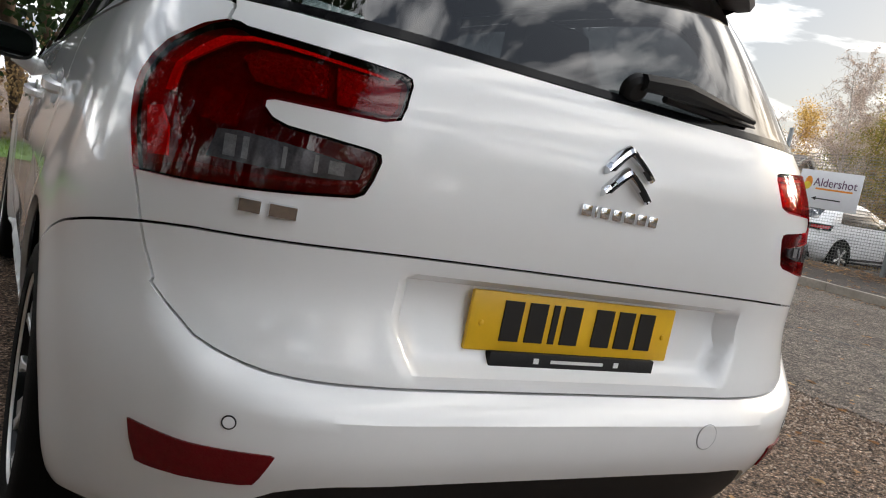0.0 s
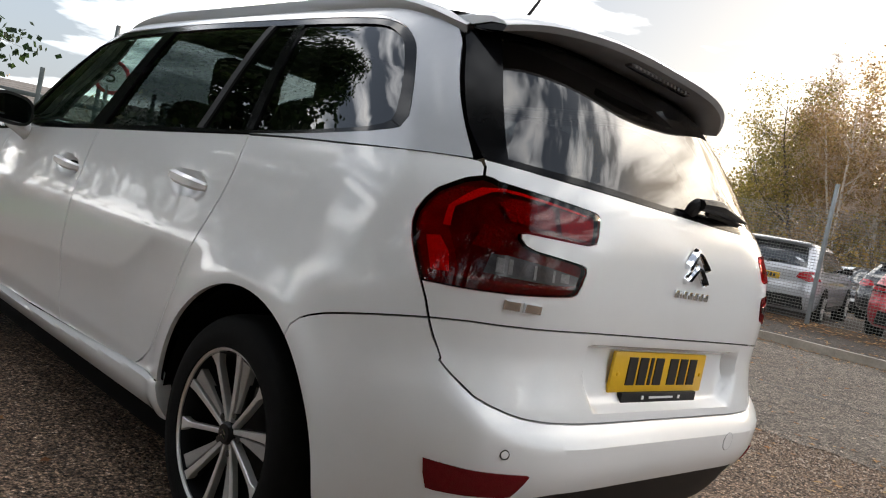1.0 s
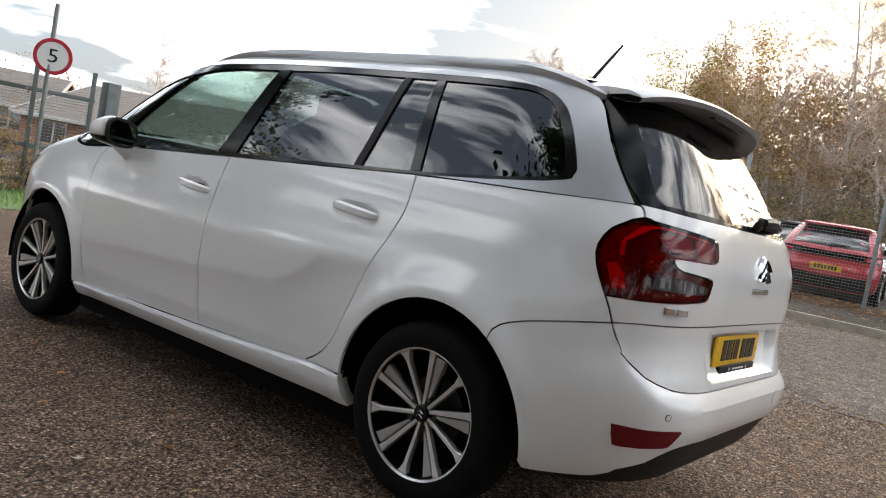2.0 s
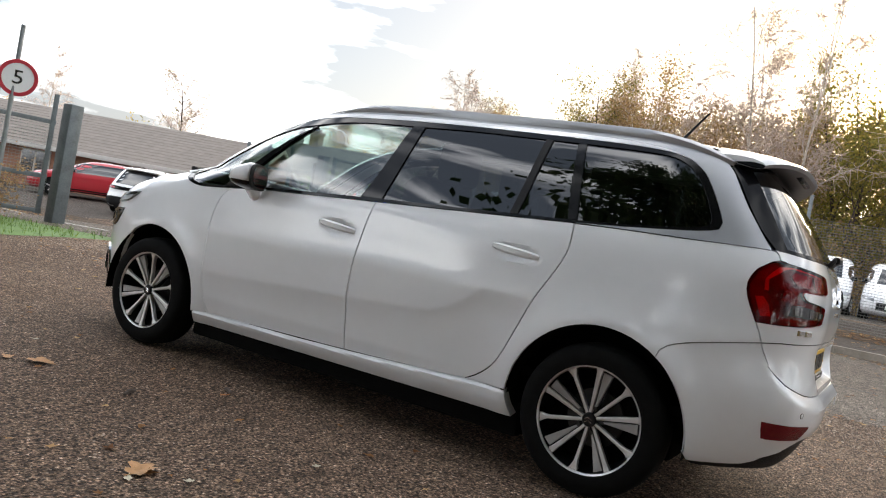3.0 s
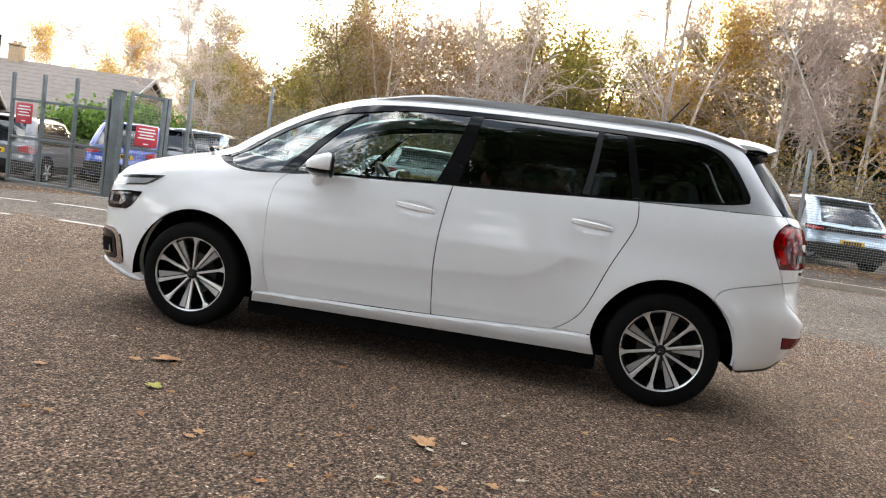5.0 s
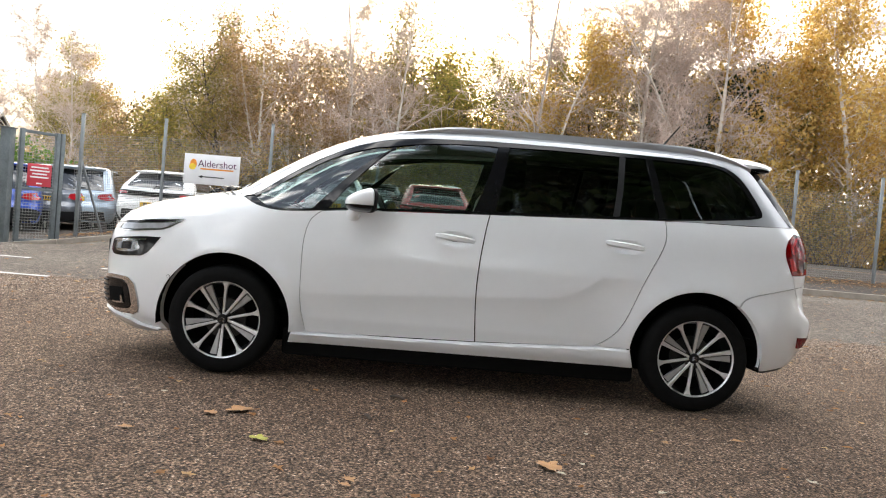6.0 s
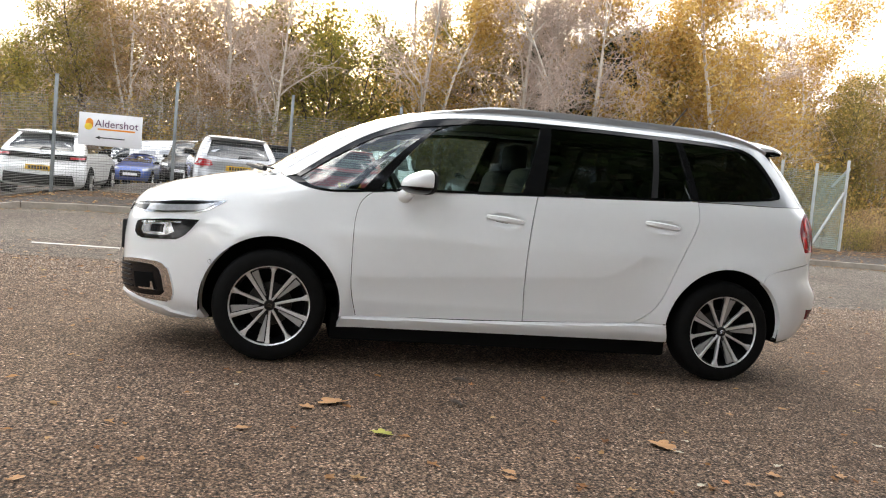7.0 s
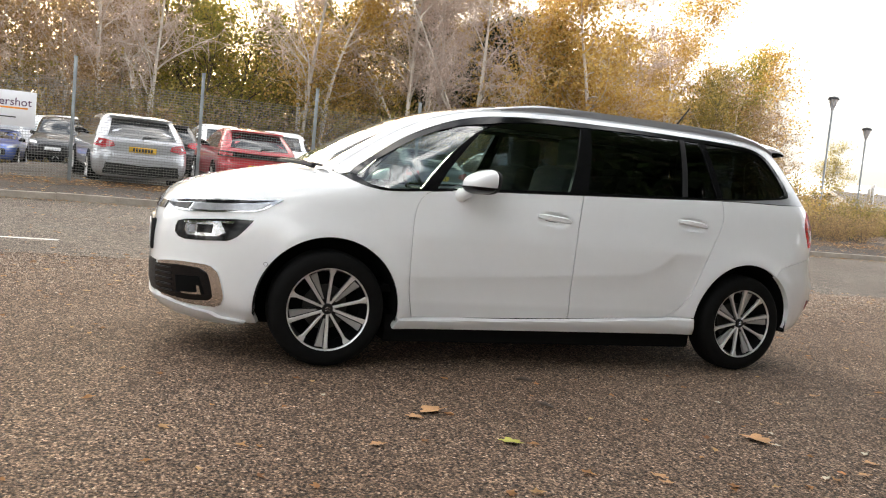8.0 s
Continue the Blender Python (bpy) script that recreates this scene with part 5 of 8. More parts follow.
for y in (0.0, 2.84):
    for k in (1, -1):
        wheel(y, k)
        # dark well over the wheel
        bm = bmesh.new()
        prev = None
        for i in range(25):
            a = radians(-8 + 196 * i / 24)
            p = [(-0.86 * k, y + 0.398 * math.cos(a), 0.325 + 0.398 * math.sin(a)), (-0.55 * k, y + 0.398 * math.cos(a), 0.325 + 0.398 * math.sin(a)), (-0.55 * k, y, 0.325)]
            cur = [bm.verts.new(q) for q in p]
            if prev:
                bm.faces.new((prev[0], prev[1], cur[1], cur[0]))
                bm.faces.new((prev[1], prev[2], cur[2], cur[1]))
            prev = cur
        part("wheel_well", bm, DARK, car)

# dark liner behind the panels, cut out round the wheels
LINER = ring(R([(0.0, 0.34), (0.0, 1.13)]), R([(0.0, 1.13), (0.5, 1.13)]), S([(-0.56, 1.13), (0.24, 1.12), (1.30, 1.068), (2.30, 1.005), (2.58, 0.99), (2.78, 1.045)]), F([(0.60, 1.06), (0.0, 1.08)]), F([(0.0, 1.08), (0.0, 0.24)]), F([(0.0, 0.24), (0.5, 0.24)]), S([(3.3, 0.25), (3.245, 0.32)]), arch(2.84, 0, 180, 0.402), S([(2.435, 0.30), (2.43, 0.25), (0.42, 0.26), (0.405, 0.30)]), arch(0.0, 0, 180, 0.402), S([(-0.405, 0.31), (-0.62, 0.32)]), R([(0.55, 0.34), (0.0, 0.34)]))
panel("body_liner", LINER, DARK, car, "", gap=0.0, off=-0.022, depth=0.0, grid=0.06, join=True)
bm = bmesh.new()
# underbody; its first box hangs low and wide as the black shade below the sills
box(bm, (-0.79, 0.345, 0.135), (0.79, 2.49, 0.30), 0.02)
box(bm, (-0.60, -0.30, 0.19), (0.60, 3.40, 0.34), 0.02)
box(bm, (-0.54, -0.55, 0.26), (0.54, -0.30, 0.34), 0.02)
part("underbody_and_shade", bm, DARK, car)

# ---- cabin ----
bm = bmesh.new()
box(bm, (-0.76, -0.50, 0.42), (0.76, 2.60, 0.46), 0.0)
part("cabin_floor", bm, DARK, car)
bm = bmesh.new()
vs = box(bm, (-0.74, 2.15, 0.70), (0.74, 2.85, 1.03), 0.06)
part("dashboard", bm, SEAT, car)
bm = bmesh.new()
ringm = Matrix.Translation((0.37, 1.98, 1.02)) @ Euler((radians(62), 0, 0)).to_matrix().to_4x4()
bmesh.ops.create_circle(bm, segments=8, radius=0.016, matrix=Matrix.Translation((0.185, 0, 0)) @ Euler((radians(90), 0, 0)).to_matrix().to_4x4())
bmesh.ops.spin(bm, geom=list(bm.verts) + list(bm.edges), cent=(0, 0, 0), axis=(0, 0, 1), angle=2 * math.pi, steps=32, use_merge=True)
box(bm, (-0.18, -0.02, -0.01), (0.18, 0.02, 0.01))
bmesh.ops.transform(bm, matrix=ringm, verts=bm.verts)
part("steering_wheel", bm, BLACK, car)


def seat(x, y, wide, mat):
    """A cabin seat with cushion, back and head restraint."""
    bm = bmesh.new()
    box(bm, (x - wide / 2, y - 0.05, 0.55), (x + wide / 2, y + 0.46, 0.70), 0.05)
    cushion = part("seat", bm, mat, car)
    bm = bmesh.new()
    box(bm, (x - wide / 2, y - 0.19, 0.66), (x + wide / 2, y - 0.01, 1.27), 0.06, Matrix.Translation((0, 0, 0)))
    for v in bm.verts:
        v.co.y -= 0.22 * (v.co.z - 0.66)
        v.co.x = x + (v.co.x - x) * (1 - 0.25 * max(0, v.co.z - 0.95))
    part("seat_back", bm, mat, cushion)
    bm = bmesh.new()
    box(bm, (x - 0.14, y - 0.39, 1.25), (x + 0.14, y - 0.25, 1.47), 0.045)
    part("head_restraint", bm, mat, cushion)


for x, y, wd in ((-0.37, 1.45, 0.52), (0.37, 1.45, 0.52), (-0.48, 0.55, 0.44), (0.0, 0.55, 0.44), (0.48, 0.55, 0.44)):
    seat(x, y, wd, SEAT)
bm = bmesh.new()
gv = {}
for i in range(12):
    y = -0.30 + i * (1.95 / 11)
    for j in range(9):
        x = -0.54 + j * 0.135
        gv[i, j] = bm.verts.new((x, y, roof_z(x, y) - 0.05))
for i in range(11):
    for j in range(8):
        bm.faces.new((gv[i, j], gv[i + 1, j], gv[i + 1, j + 1], gv[i, j + 1]))
part("headlining", bm, TRIM_PALE, car)


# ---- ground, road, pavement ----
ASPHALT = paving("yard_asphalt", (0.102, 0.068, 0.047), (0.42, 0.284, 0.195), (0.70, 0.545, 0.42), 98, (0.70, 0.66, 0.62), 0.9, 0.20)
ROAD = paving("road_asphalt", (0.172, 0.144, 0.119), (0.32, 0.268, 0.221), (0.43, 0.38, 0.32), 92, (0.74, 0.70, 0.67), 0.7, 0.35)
PATH_TOP = paving("pavement_asphalt", (0.072, 0.058, 0.047), (0.135, 0.110, 0.092), (0.22, 0.18, 0.14), 130, (0.6, 0.55, 0.5), 0.4)
EARTH = paving("leafy_earth", (0.055, 0.036, 0.022), (0.15, 0.095, 0.05), (0.30, 0.18, 0.08), 26, (0.6, 0.5, 0.42), 1.0)
CONCRETE = material("weathered_concrete", (0.32, 0.28, 0.235), 0.9, 0.0, 0.3, 4, 0.4, 80)
LINE_PAINT = material("worn_white_paint", (0.55, 0.54, 0.50), 0.8, 0.0, 0.35, 9, 0.3, 120)
GALVANISED = material("galvanised_steel", (0.26, 0.28, 0.29), 0.55, 0.6, 0.2, 8, 0.1, 60)
WIRE = material("grey_mesh_wire", (0.27, 0.27, 0.255), 0.6, 0.3, 0.2, 8)
GRASS = material("grass_green", (0.10, 0.19, 0.035), 0.7, 0.0, 0.45, 6)


def kerb_x(y):
    """The far kerb's line: straight along the road, drawn in to the gateway."""
    if y > 5.0:
        return 8.45 - 0.22 * (min(y, 8.6) - 5.0) ** 1.25 + 0.11 * min(2.4, max(0.0, y - 8.6))
    return 8.45 + 0.012 * (5.0 - y)


bm = bmesh.new()
xs = [-1500, -400, -120, -40, -15, -8, -4, -2, -1, 0, 0.6, 0.9, 1.3, 1.8, 2.5, 3.5, 4.2, 5, 5.5, 6, 6.25, 6.5, 6.75, 7, 7.25, 7.5, 7.75, 8, 8.5, 9, 10, 11, 12, 13, 15.5, 18, 20, 30, 60, 150, 400, 1500]
ys = [-1500, -400, -150, -60, -30, -20, -14, -10, -6, -3, 0, 3, 5, 6, 6.5, 6.8, 7.1, 7.4, 7.7, 8, 8.3, 8.6, 9, 9.5, 10, 11, 12, 13, 14.5, 16, 20, 30, 60, 150, 400, 1500]
gv = [[bm.verts.new((x, y, ground_z(x, y))) for y in ys] for x in xs]
for a, b in zip(gv, gv[1:]):
    for j in range(len(ys) - 1):
        bm.faces.new((a[j], b[j], b[j + 1], a[j + 1]))
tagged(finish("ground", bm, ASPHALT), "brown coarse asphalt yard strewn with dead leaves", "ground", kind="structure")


def ribbon(name, x_in, x_out, y0, y1, lift, mat, label, category, step=0.5, edge=0.0, cols=6):
    """A band of surface along the road between two lines, raised over the ground, with a side face down to it."""
    bm = bmesh.new()
    rows = []
    n = int((y1 - y0) / step)
    for i in range(n + 1):
        y = y0 + (y1 - y0) * i / n
        a, b = x_in(y), x_out(y)
        row = [bm.verts.new((a, y, ground_z(a, y) + lift - edge))] if edge else []
        for c in range(cols + 1):
            x = a + (b - a) * c / cols
            row.append(bm.verts.new((x, y, ground_z(x, y) + lift)))
        rows.append(row)
    for p, q in zip(rows, rows[1:]):
        for c in range(len(p) - 1):
            bm.faces.new((p[c], p[c + 1], q[c + 1], q[c]))
    return tagged(finish(name, bm, mat, angle=40), label, category, kind="structure")


def wavy(base, amp, seed):
    return lambda y: base + amp * noise.noise(Vector((y * 0.35, seed, 0))) + amp * 0.35 * noise.noise(Vector((y * 1.9, seed, 3))) + amp * 0.4 * noise.noise(Vector((y * 6.0, seed, 7)))


ROAD_NEAR = wavy(3.1, 0.2, 1.7)
ribbon("road", ROAD_NEAR, kerb_x, -60, 45, 0.006, ROAD, "grey worn asphalt road with a broken white line", "road", step=0.12, cols=16)
KERB_IN = lambda y: kerb_x(y) + 0.13
ribbon("pavement", KERB_IN, lambda y: kerb_x(y) + 2.0, -60, 9.4, 0.105, PATH_TOP, "dark asphalt pavement with a leaf-strewn edge", "pavement")
ribbon("verge", lambda y: kerb_x(y) + 2.0, lambda y: kerb_x(y) + 3.6, -60, 9.0, 0.112, EARTH, "bare earth verge covered in fallen leaves", "verge")
ribbon("car_park", lambda y: kerb_x(y) + 3.6, lambda y: 34.0, -20, 9.0, 0.012, PATH_TOP, "asphalt car park behind the wire fence", "car park", cols=10)
ribbon("verge", lambda y: kerb_x(y) + 0.13, lambda y: kerb_x(y) + 1.9, 9.0, 45, 0.09, EARTH, "leaf-strewn earth verge along the kerb past the gate", "verge")
ribbon("car_park", lambda y: kerb_x(y) + 1.9, lambda y: 34.0, 9.0, 45, 0.012, PATH_TOP, "asphalt car park past the gate", "car park", cols=10)
WOOD_FLOOR = lambda y: 34.0
ribbon("wood_floor", WOOD_FLOOR, lambda y: 90.0, -80, 30, 0.03, EARTH, "brown leafy floor under the trees", "wood floor", step=4, cols=4)
# kerb stones, each with rounded upper edges
bm = bmesh.new()
box(bm, (0.0, 0.0005, -0.08), (0.125, 0.9095, 0.115), 0.007)
kerb_mesh = bpy.data.meshes.new("kerb_stone")
bm.to_mesh(kerb_mesh)
bm.free()
kerb_mesh.materials.append(CONCRETE)
kerb = tagged(new("kerb"), "row of weathered concrete kerb stones", "kerb", kind="structure")
y = -34.0
while y < 26.0:
    x0, x1 = kerb_x(y), kerb_x(y + 0.91)
    stone = new("kerb_stone", kerb_mesh)
    stone.matrix_world = Matrix.Translation((x0, y, ground_z(x0, y) + random.uniform(-0.004, 0.004))) @ Euler((math.atan2(ground_z(x1, y + 0.91) - ground_z(x0, y), 0.91), 0, -math.atan2(x1 - x0, 0.91))).to_matrix().to_4x4() @ Matrix.Diagonal((1, math.hypot(x1 - x0, 0.91) / 0.91, 1, 1))
    stone.parent = kerb
    y += 0.91
# broken centre line, and the dashes across the mouth of the yard
for i, (left, y, long) in enumerate([(4.05, -30, 2.0), (4.05, -24, 2.0), (4.05, -18, 2.0), (4.05, -12.1, 2.0), (4.0, 4.65, 0.95), (4.45, 6.7, 0.95), (4.36, 7.85, 1.6), (2.98, 5.75, 0.75), (2.80, 7.0, 0.9), (4.2, 10.2, 1.6)]):
    bm = bmesh.new()
    vs = []
    for j in range(9):
        yy = y + long * j / 8
        for e in (0, 0.09):
            x = left + e + 0.012 * noise.noise(Vector((yy * 5, e * 40, i)))
            vs.append(bm.verts.new((x, yy, ground_z(x, yy) + 0.0105)))
    for j in range(8):
        bm.faces.new((vs[2 * j], vs[2 * j + 1], vs[2 * j + 3], vs[2 * j + 2]))
    tagged(finish("road_marking", bm, LINE_PAINT), "worn white dash painted on the road", "road marking", "centre line dashes", "structure")

# a tarred crack along the road
bm = bmesh.new()
vs = []
for j in range(61):
    yy = -3.0 + 8.0 * j / 60
    x = 5.1 + 0.07 * noise.noise(Vector((yy * 0.8, 4.0, 1.0))) + 0.03 * noise.noise(Vector((yy * 4.0, 4.0, 2.0)))
    w = 0.012 + 0.012 * abs(noise.noise(Vector((yy * 3.0, 8.0, 2.0))))
    vs += [bm.verts.new((x - w, yy, ground_z(x - w, yy) + 0.0095)), bm.verts.new((x + w, yy, ground_z(x + w, yy) + 0.0095))]
for j in range(60):
    bm.faces.new((vs[2 * j], vs[2 * j + 1], vs[2 * j + 3], vs[2 * j + 2]))
tagged(finish("road_crack", bm, BLACK), "dark tarred crack along the grey road", "road crack", kind="structure")


# ---- wire fence ----
FENCE = [(9.50, 8.39), (11.40, 7.49), (11.42, 5.22), (11.44, 2.92), (11.46, 0.64), (11.48, -1.64), (11.50, -3.92), (11.53, -6.20), (11.55, -8.10)]
fence = thing("wire_fence", "grey welded mesh fence on galvanised steel posts", "fence")


def mesh_panel(length, height):
    """A bay of welded mesh: level and upright wires of their own thickness."""
    bm = bmesh.new()
    def bar(a, b, r):
        lo = [min(p, q) - r for p, q in zip(a, b)]
        hi = [max(p, q) + r for p, q in zip(a, b)]
        box(bm, lo, hi)
    n = int(height / 0.05)
    for i in range(n + 1):
        z = 0.06 + i * 0.05
        bar((0, 0, z), (length, 0, z), 0.0034)
    for i in range(int(length / 0.0508) + 1):
        x = i * 0.0508
        bar((x, 0.004, 0.05), (x, 0.004, 0.06 + n * 0.05), 0.0016)
    me = bpy.data.meshes.new("mesh_panel")
    bm.to_mesh(me)
    bm.free()
    me.materials.append(WIRE)
    return me


panel_meshes = {}
for (xa, ya), (xb, yb) in zip(FENCE, FENCE[1:]):
    ln = math.hypot(xb - xa, yb - ya)
    key = round(ln, 1)
    if key not in panel_meshes:
        panel_meshes[key] = mesh_panel(ln, 1.85)
    za, zb = ground_z(xa, ya) + 0.11, ground_z(xb, yb) + 0.11
    ob = new("mesh_panel", panel_meshes[key])
    ob.matrix_world = Matrix.Translation((xa, ya, za)) @ Euler((0, -math.atan2(zb - za, ln), math.atan2(yb - ya, xb - xa))).to_matrix().to_4x4()
    ob.parent = fence
for i, (x, y) in enumerate(FENCE):
    z = ground_z(x, y) + 0.08
    bm = bmesh.new()
    box(bm, (x - 0.08, y - 0.03, z), (x - 0.02, y + 0.03, z + 2.35), 0.006)
    box(bm, (x - 0.085, y - 0.035, z + 2.35), (x - 0.015, y + 0.035, z + 2.365), 0.003)
    post = part("post", bm, GALVANISED, fence)
    bm = bmesh.new()
    box(bm, (x - 0.019, y - 0.02, z + 0.1), (x - 0.013, y + 0.02, z + 1.95))
    part("clamp_bar", bm, GALVANISED, post)
bm = bmesh.new()
z = ground_z(9.5, 8.39) + 0.08
tube(bm, [(9.46, 8.40, z + 1.55), (10.05, 8.12, z + 0.02)], 0.024, 8)
part("brace", bm, GALVANISED, fence)

# paler end of the fence with a raking brace, further along the road
fence_end = thing("fence_end", "pale green mesh fence end with a raking brace", "fence")
MESH_GREEN = material("green_mesh_wire", (0.34, 0.42, 0.37), 0.6, 0.1, 0.2, 8)
PALE_STEEL = material("pale_galvanised_steel", (0.50, 0.52, 0.51), 0.55, 0.3, 0.15, 8)
ends = [(11.62, -8.65), (11.66, -9.60), (11.72, -10.50), (13.6, -11.0)]
for (xa, ya), (xb, yb) in zip(ends, ends[1:]):
    ln = math.hypot(xb - xa, yb - ya)
    me = mesh_panel(ln, 1.85)
    me.materials.clear()
    me.materials.append(MESH_GREEN)
    ob = new("mesh_panel", me)
    ob.matrix_world = Matrix.Translation((xa, ya, ground_z(xa, ya) + 0.10)) @ Euler((0, 0, math.atan2(yb - ya, xb - xa))).to_matrix().to_4x4()
    ob.parent = fence_end
for (x, y), tall in zip(ends, (2.2, 2.2, 2.35, 1.9)):
    z = ground_z(x, y)
    bm = bmesh.new()
    tube(bm, [(x, y, z), (x, y, z + tall)], 0.038, 8)
    part("post", bm, PALE_STEEL, fence_end)
z = ground_z(11.7, -10.5)
for a, b in (((11.70, -10.45, z + 1.55), (11.66, -9.62, z + 0.12)), ((11.74, -10.55, z + 2.15), (12.7, -10.85, z + 1.75))):
    bm = bmesh.new()
    tube(bm, [a, b], 0.032, 8)
    part("brace", bm, PALE_STEEL, fence_end)

# sign on the fence
SIGN_WHITE = material("white_sign_board", (0.80, 0.80, 0.82), 0.45, 0.0, 0.04, 5)
SIGN_RED = material("red_sign_board", (0.48, 0.03, 0.05), 0.5, 0.0, 0.1, 6)
FLAME = material("orange_mark", (0.85, 0.30, 0.03), 0.5, 0.0, 0.2, 12)
FLAME_2 = material("yellow_mark", (0.90, 0.62, 0.05), 0.5, 0.0, 0.2, 12)
PLUM = material("dark_plum_lettering", (0.10, 0.03, 0.09), 0.5, 0.0, 0.1, 12)


def text_mesh(body, size, mat, depth=0.002):
    """Writing as a mesh, centred."""
    cu = bpy.data.curves.new("writing", "FONT")
    cu.body, cu.size, cu.extrude, cu.align_x, cu.align_y, cu.resolution_u = body, size, depth, "CENTER", "CENTER", 3
    ob = bpy.data.objects.new("writing", cu)
    scene.collection.objects.link(ob)
    bpy.context.view_layer.update()
    me = bpy.data.meshes.new_from_object(ob.evaluated_get(bpy.context.evaluated_depsgraph_get()))
    bpy.data.objects.remove(ob)
    bpy.data.curves.remove(cu)
    me.materials.append(mat)
    return me


sign = thing("direction_sign", "white sign board with an arrow, fixed to the wire fence", "sign", at=Matrix.Translation((11.25, 6.42, 1.78)) @ Euler((0, 0, radians(-90 - 3))).to_matrix().to_4x4())
# its own axes: x along the board, y into the fence
bm = bmesh.new()
box(bm, (-0.60, -0.02, -0.32), (0.60, 0.0, 0.32), 0.004)
part("board", bm, SIGN_WHITE, sign)
ob = new("lettering", text_mesh("Aldershot", 0.205, PLUM))
ob.matrix_basis = Matrix.Translation((0.115, -0.023, 0.115)) @ Euler((radians(90), 0, 0)).to_matrix().to_4x4()
ob.parent = sign
tagged(ob, "dark plum lettering")
bm = bmesh.new()
box(bm, (-0.24, -0.0245, -0.005), (0.47, -0.021, 0.025))
part("small_writing_bar", bm, FLAME, sign, "orange bar of small writing")
for nm, dx, mat in (("flame_mark", 0.0, FLAME), ("flame_mark_edge", 0.055, FLAME_2)):
    bm = bmesh.new()
    bmesh.ops.create_circle(bm, cap_ends=True, segments=12, radius=0.075, matrix=Matrix.Translation((-0.40 - dx * 0.3, -0.022 - dx * 0.03, 0.10 - dx)) @ Euler((radians(90), 0, 0)).to_matrix().to_4x4() @ Matrix.Diagonal((1, 1.5 if dx == 0 else 0.9, 1, 1)))
    part(nm, bm, mat, sign)
bm = bmesh.new()
box(bm, (-0.22, -0.0245, -0.168), (0.28, -0.021, -0.148))
vs = [bm.verts.new(v) for v in ((-0.28, -0.0235, -0.158), (-0.19, -0.0235, -0.125), (-0.19, -0.0235, -0.191))]
bm.faces.new(vs)
part("arrow", bm, INK, sign)

# ---- gateway ----
GATE_GREY = material("weathered_gate_steel", (0.14, 0.16, 0.165), 0.6, 0.4, 0.3, 5, 0.2, 50)
GX, GY = 7.55, 8.75
gz = ground_z(GX, GY)
gate = thing("steel_gate", "weathered grey steel mesh gate leaf standing open", "gate")
# leaf swings from the post into the car park
leaf_dir = Vector((0.55, 2.35, 0)).normalized()
origin = Vector((GX, GY + 0.12, gz + 0.12))
turn = Matrix.Translation(origin) @ Euler((radians(-1.5), 0, math.atan2(leaf_dir.y, leaf_dir.x))).to_matrix().to_4x4()
for u in (0.03, 0.83, 1.64, 2.44):
    bm = bmesh.new()
    box(bm, (u - 0.03, -0.03, 0.0), (u + 0.03, 0.03, 2.05 if u > 0.5 else 1.75), 0.005, turn)
    part("upright", bm, GATE_GREY, gate)
for z in (0.03, 0.85, 1.55):
    bm = bmesh.new()
    box(bm, (0.0, -0.025, z - 0.025), (2.44, 0.025, z + 0.025), 0.004, turn)
    part("rail", bm, GATE_GREY, gate)
ob = new("mesh_panel", mesh_panel(2.4, 0.95))
ob.matrix_world = turn
ob.parent = gate


def red_notice(m, parent_label):
    s = thing("red_notice", parent_label, "sign", "red notices", at=m)
    bm = bmesh.new()
    box(bm, (-0.21, -0.012, -0.19), (0.21, 0.0, 0.19), 0.003)
    part("board", bm, SIGN_RED, s)
    for z, w in ((0.13, 0.15), (0.075, 0.17), (0.02, 0.13), (-0.035, 0.16), (-0.14, 0.05)):
        bm = bmesh.new()
        box(bm, (-w, -0.0145, z - 0.012), (w, -0.0125, z + 0.012))
        part("writing_bar", bm, PALE_INK, s)
    return s


red_notice(turn @ Matrix.Translation((2.05, 0.05, 1.30)) @ Euler((0, 0, radians(180))).to_matrix().to_4x4(), "red notice board with white writing bars on the gate")
gate_post = thing("gate_post", "thick square grey steel gate post", "post", "gate posts")
bm = bmesh.new()
box(bm, (GX - 0.085, GY - 0.085, gz - 0.1), (GX + 0.085, GY + 0.085, gz + 2.02), 0.012)
part("shaft", bm, GATE_GREY, gate_post)
bm = bmesh.new()
box(bm, (GX - 0.10, GY - 0.10, gz + 2.02), (GX + 0.10, GY + 0.10, gz + 2.035), 0.005)
part("cap", bm, GATE_GREY, gate_post)
# foot gate beside it
foot = thing("foot_gate", "narrow grey steel mesh foot gate with a top rail", "gate")
d2 = Vector((9.25 - 1.0 - GX + 0.5, 7.95 - GY, 0)).normalized()
turn2 = Matrix.Translation((GX + 0.1, GY - 0.12, gz + 0.05)) @ Euler((0, 0, math.atan2(d2.y, d2.x))).to_matrix().to_4x4()
for u in (0.06, 0.68, 0.77):
    bm = bmesh.new()
    box(bm, (u - 0.035, -0.035, 0.0), (u + 0.035, 0.035, 2.0), 0.005, turn2)
    part("upright", bm, GATE_GREY, foot)
for z in (0.12, 1.0, 1.96):
    bm = bmesh.new()
    box(bm, (0.06, -0.025, z - 0.025), (0.71, 0.025, z + 0.025), 0.004, turn2)
    part("rail", bm, GATE_GREY, foot)
ob = new("mesh_panel", mesh_panel(0.66, 1.85))
ob.matrix_world = turn2
ob.parent = foot
red_notice(turn2 @ Matrix.Translation((0.37, -0.04, 1.24)), "red notice board with white writing bars on the foot gate")

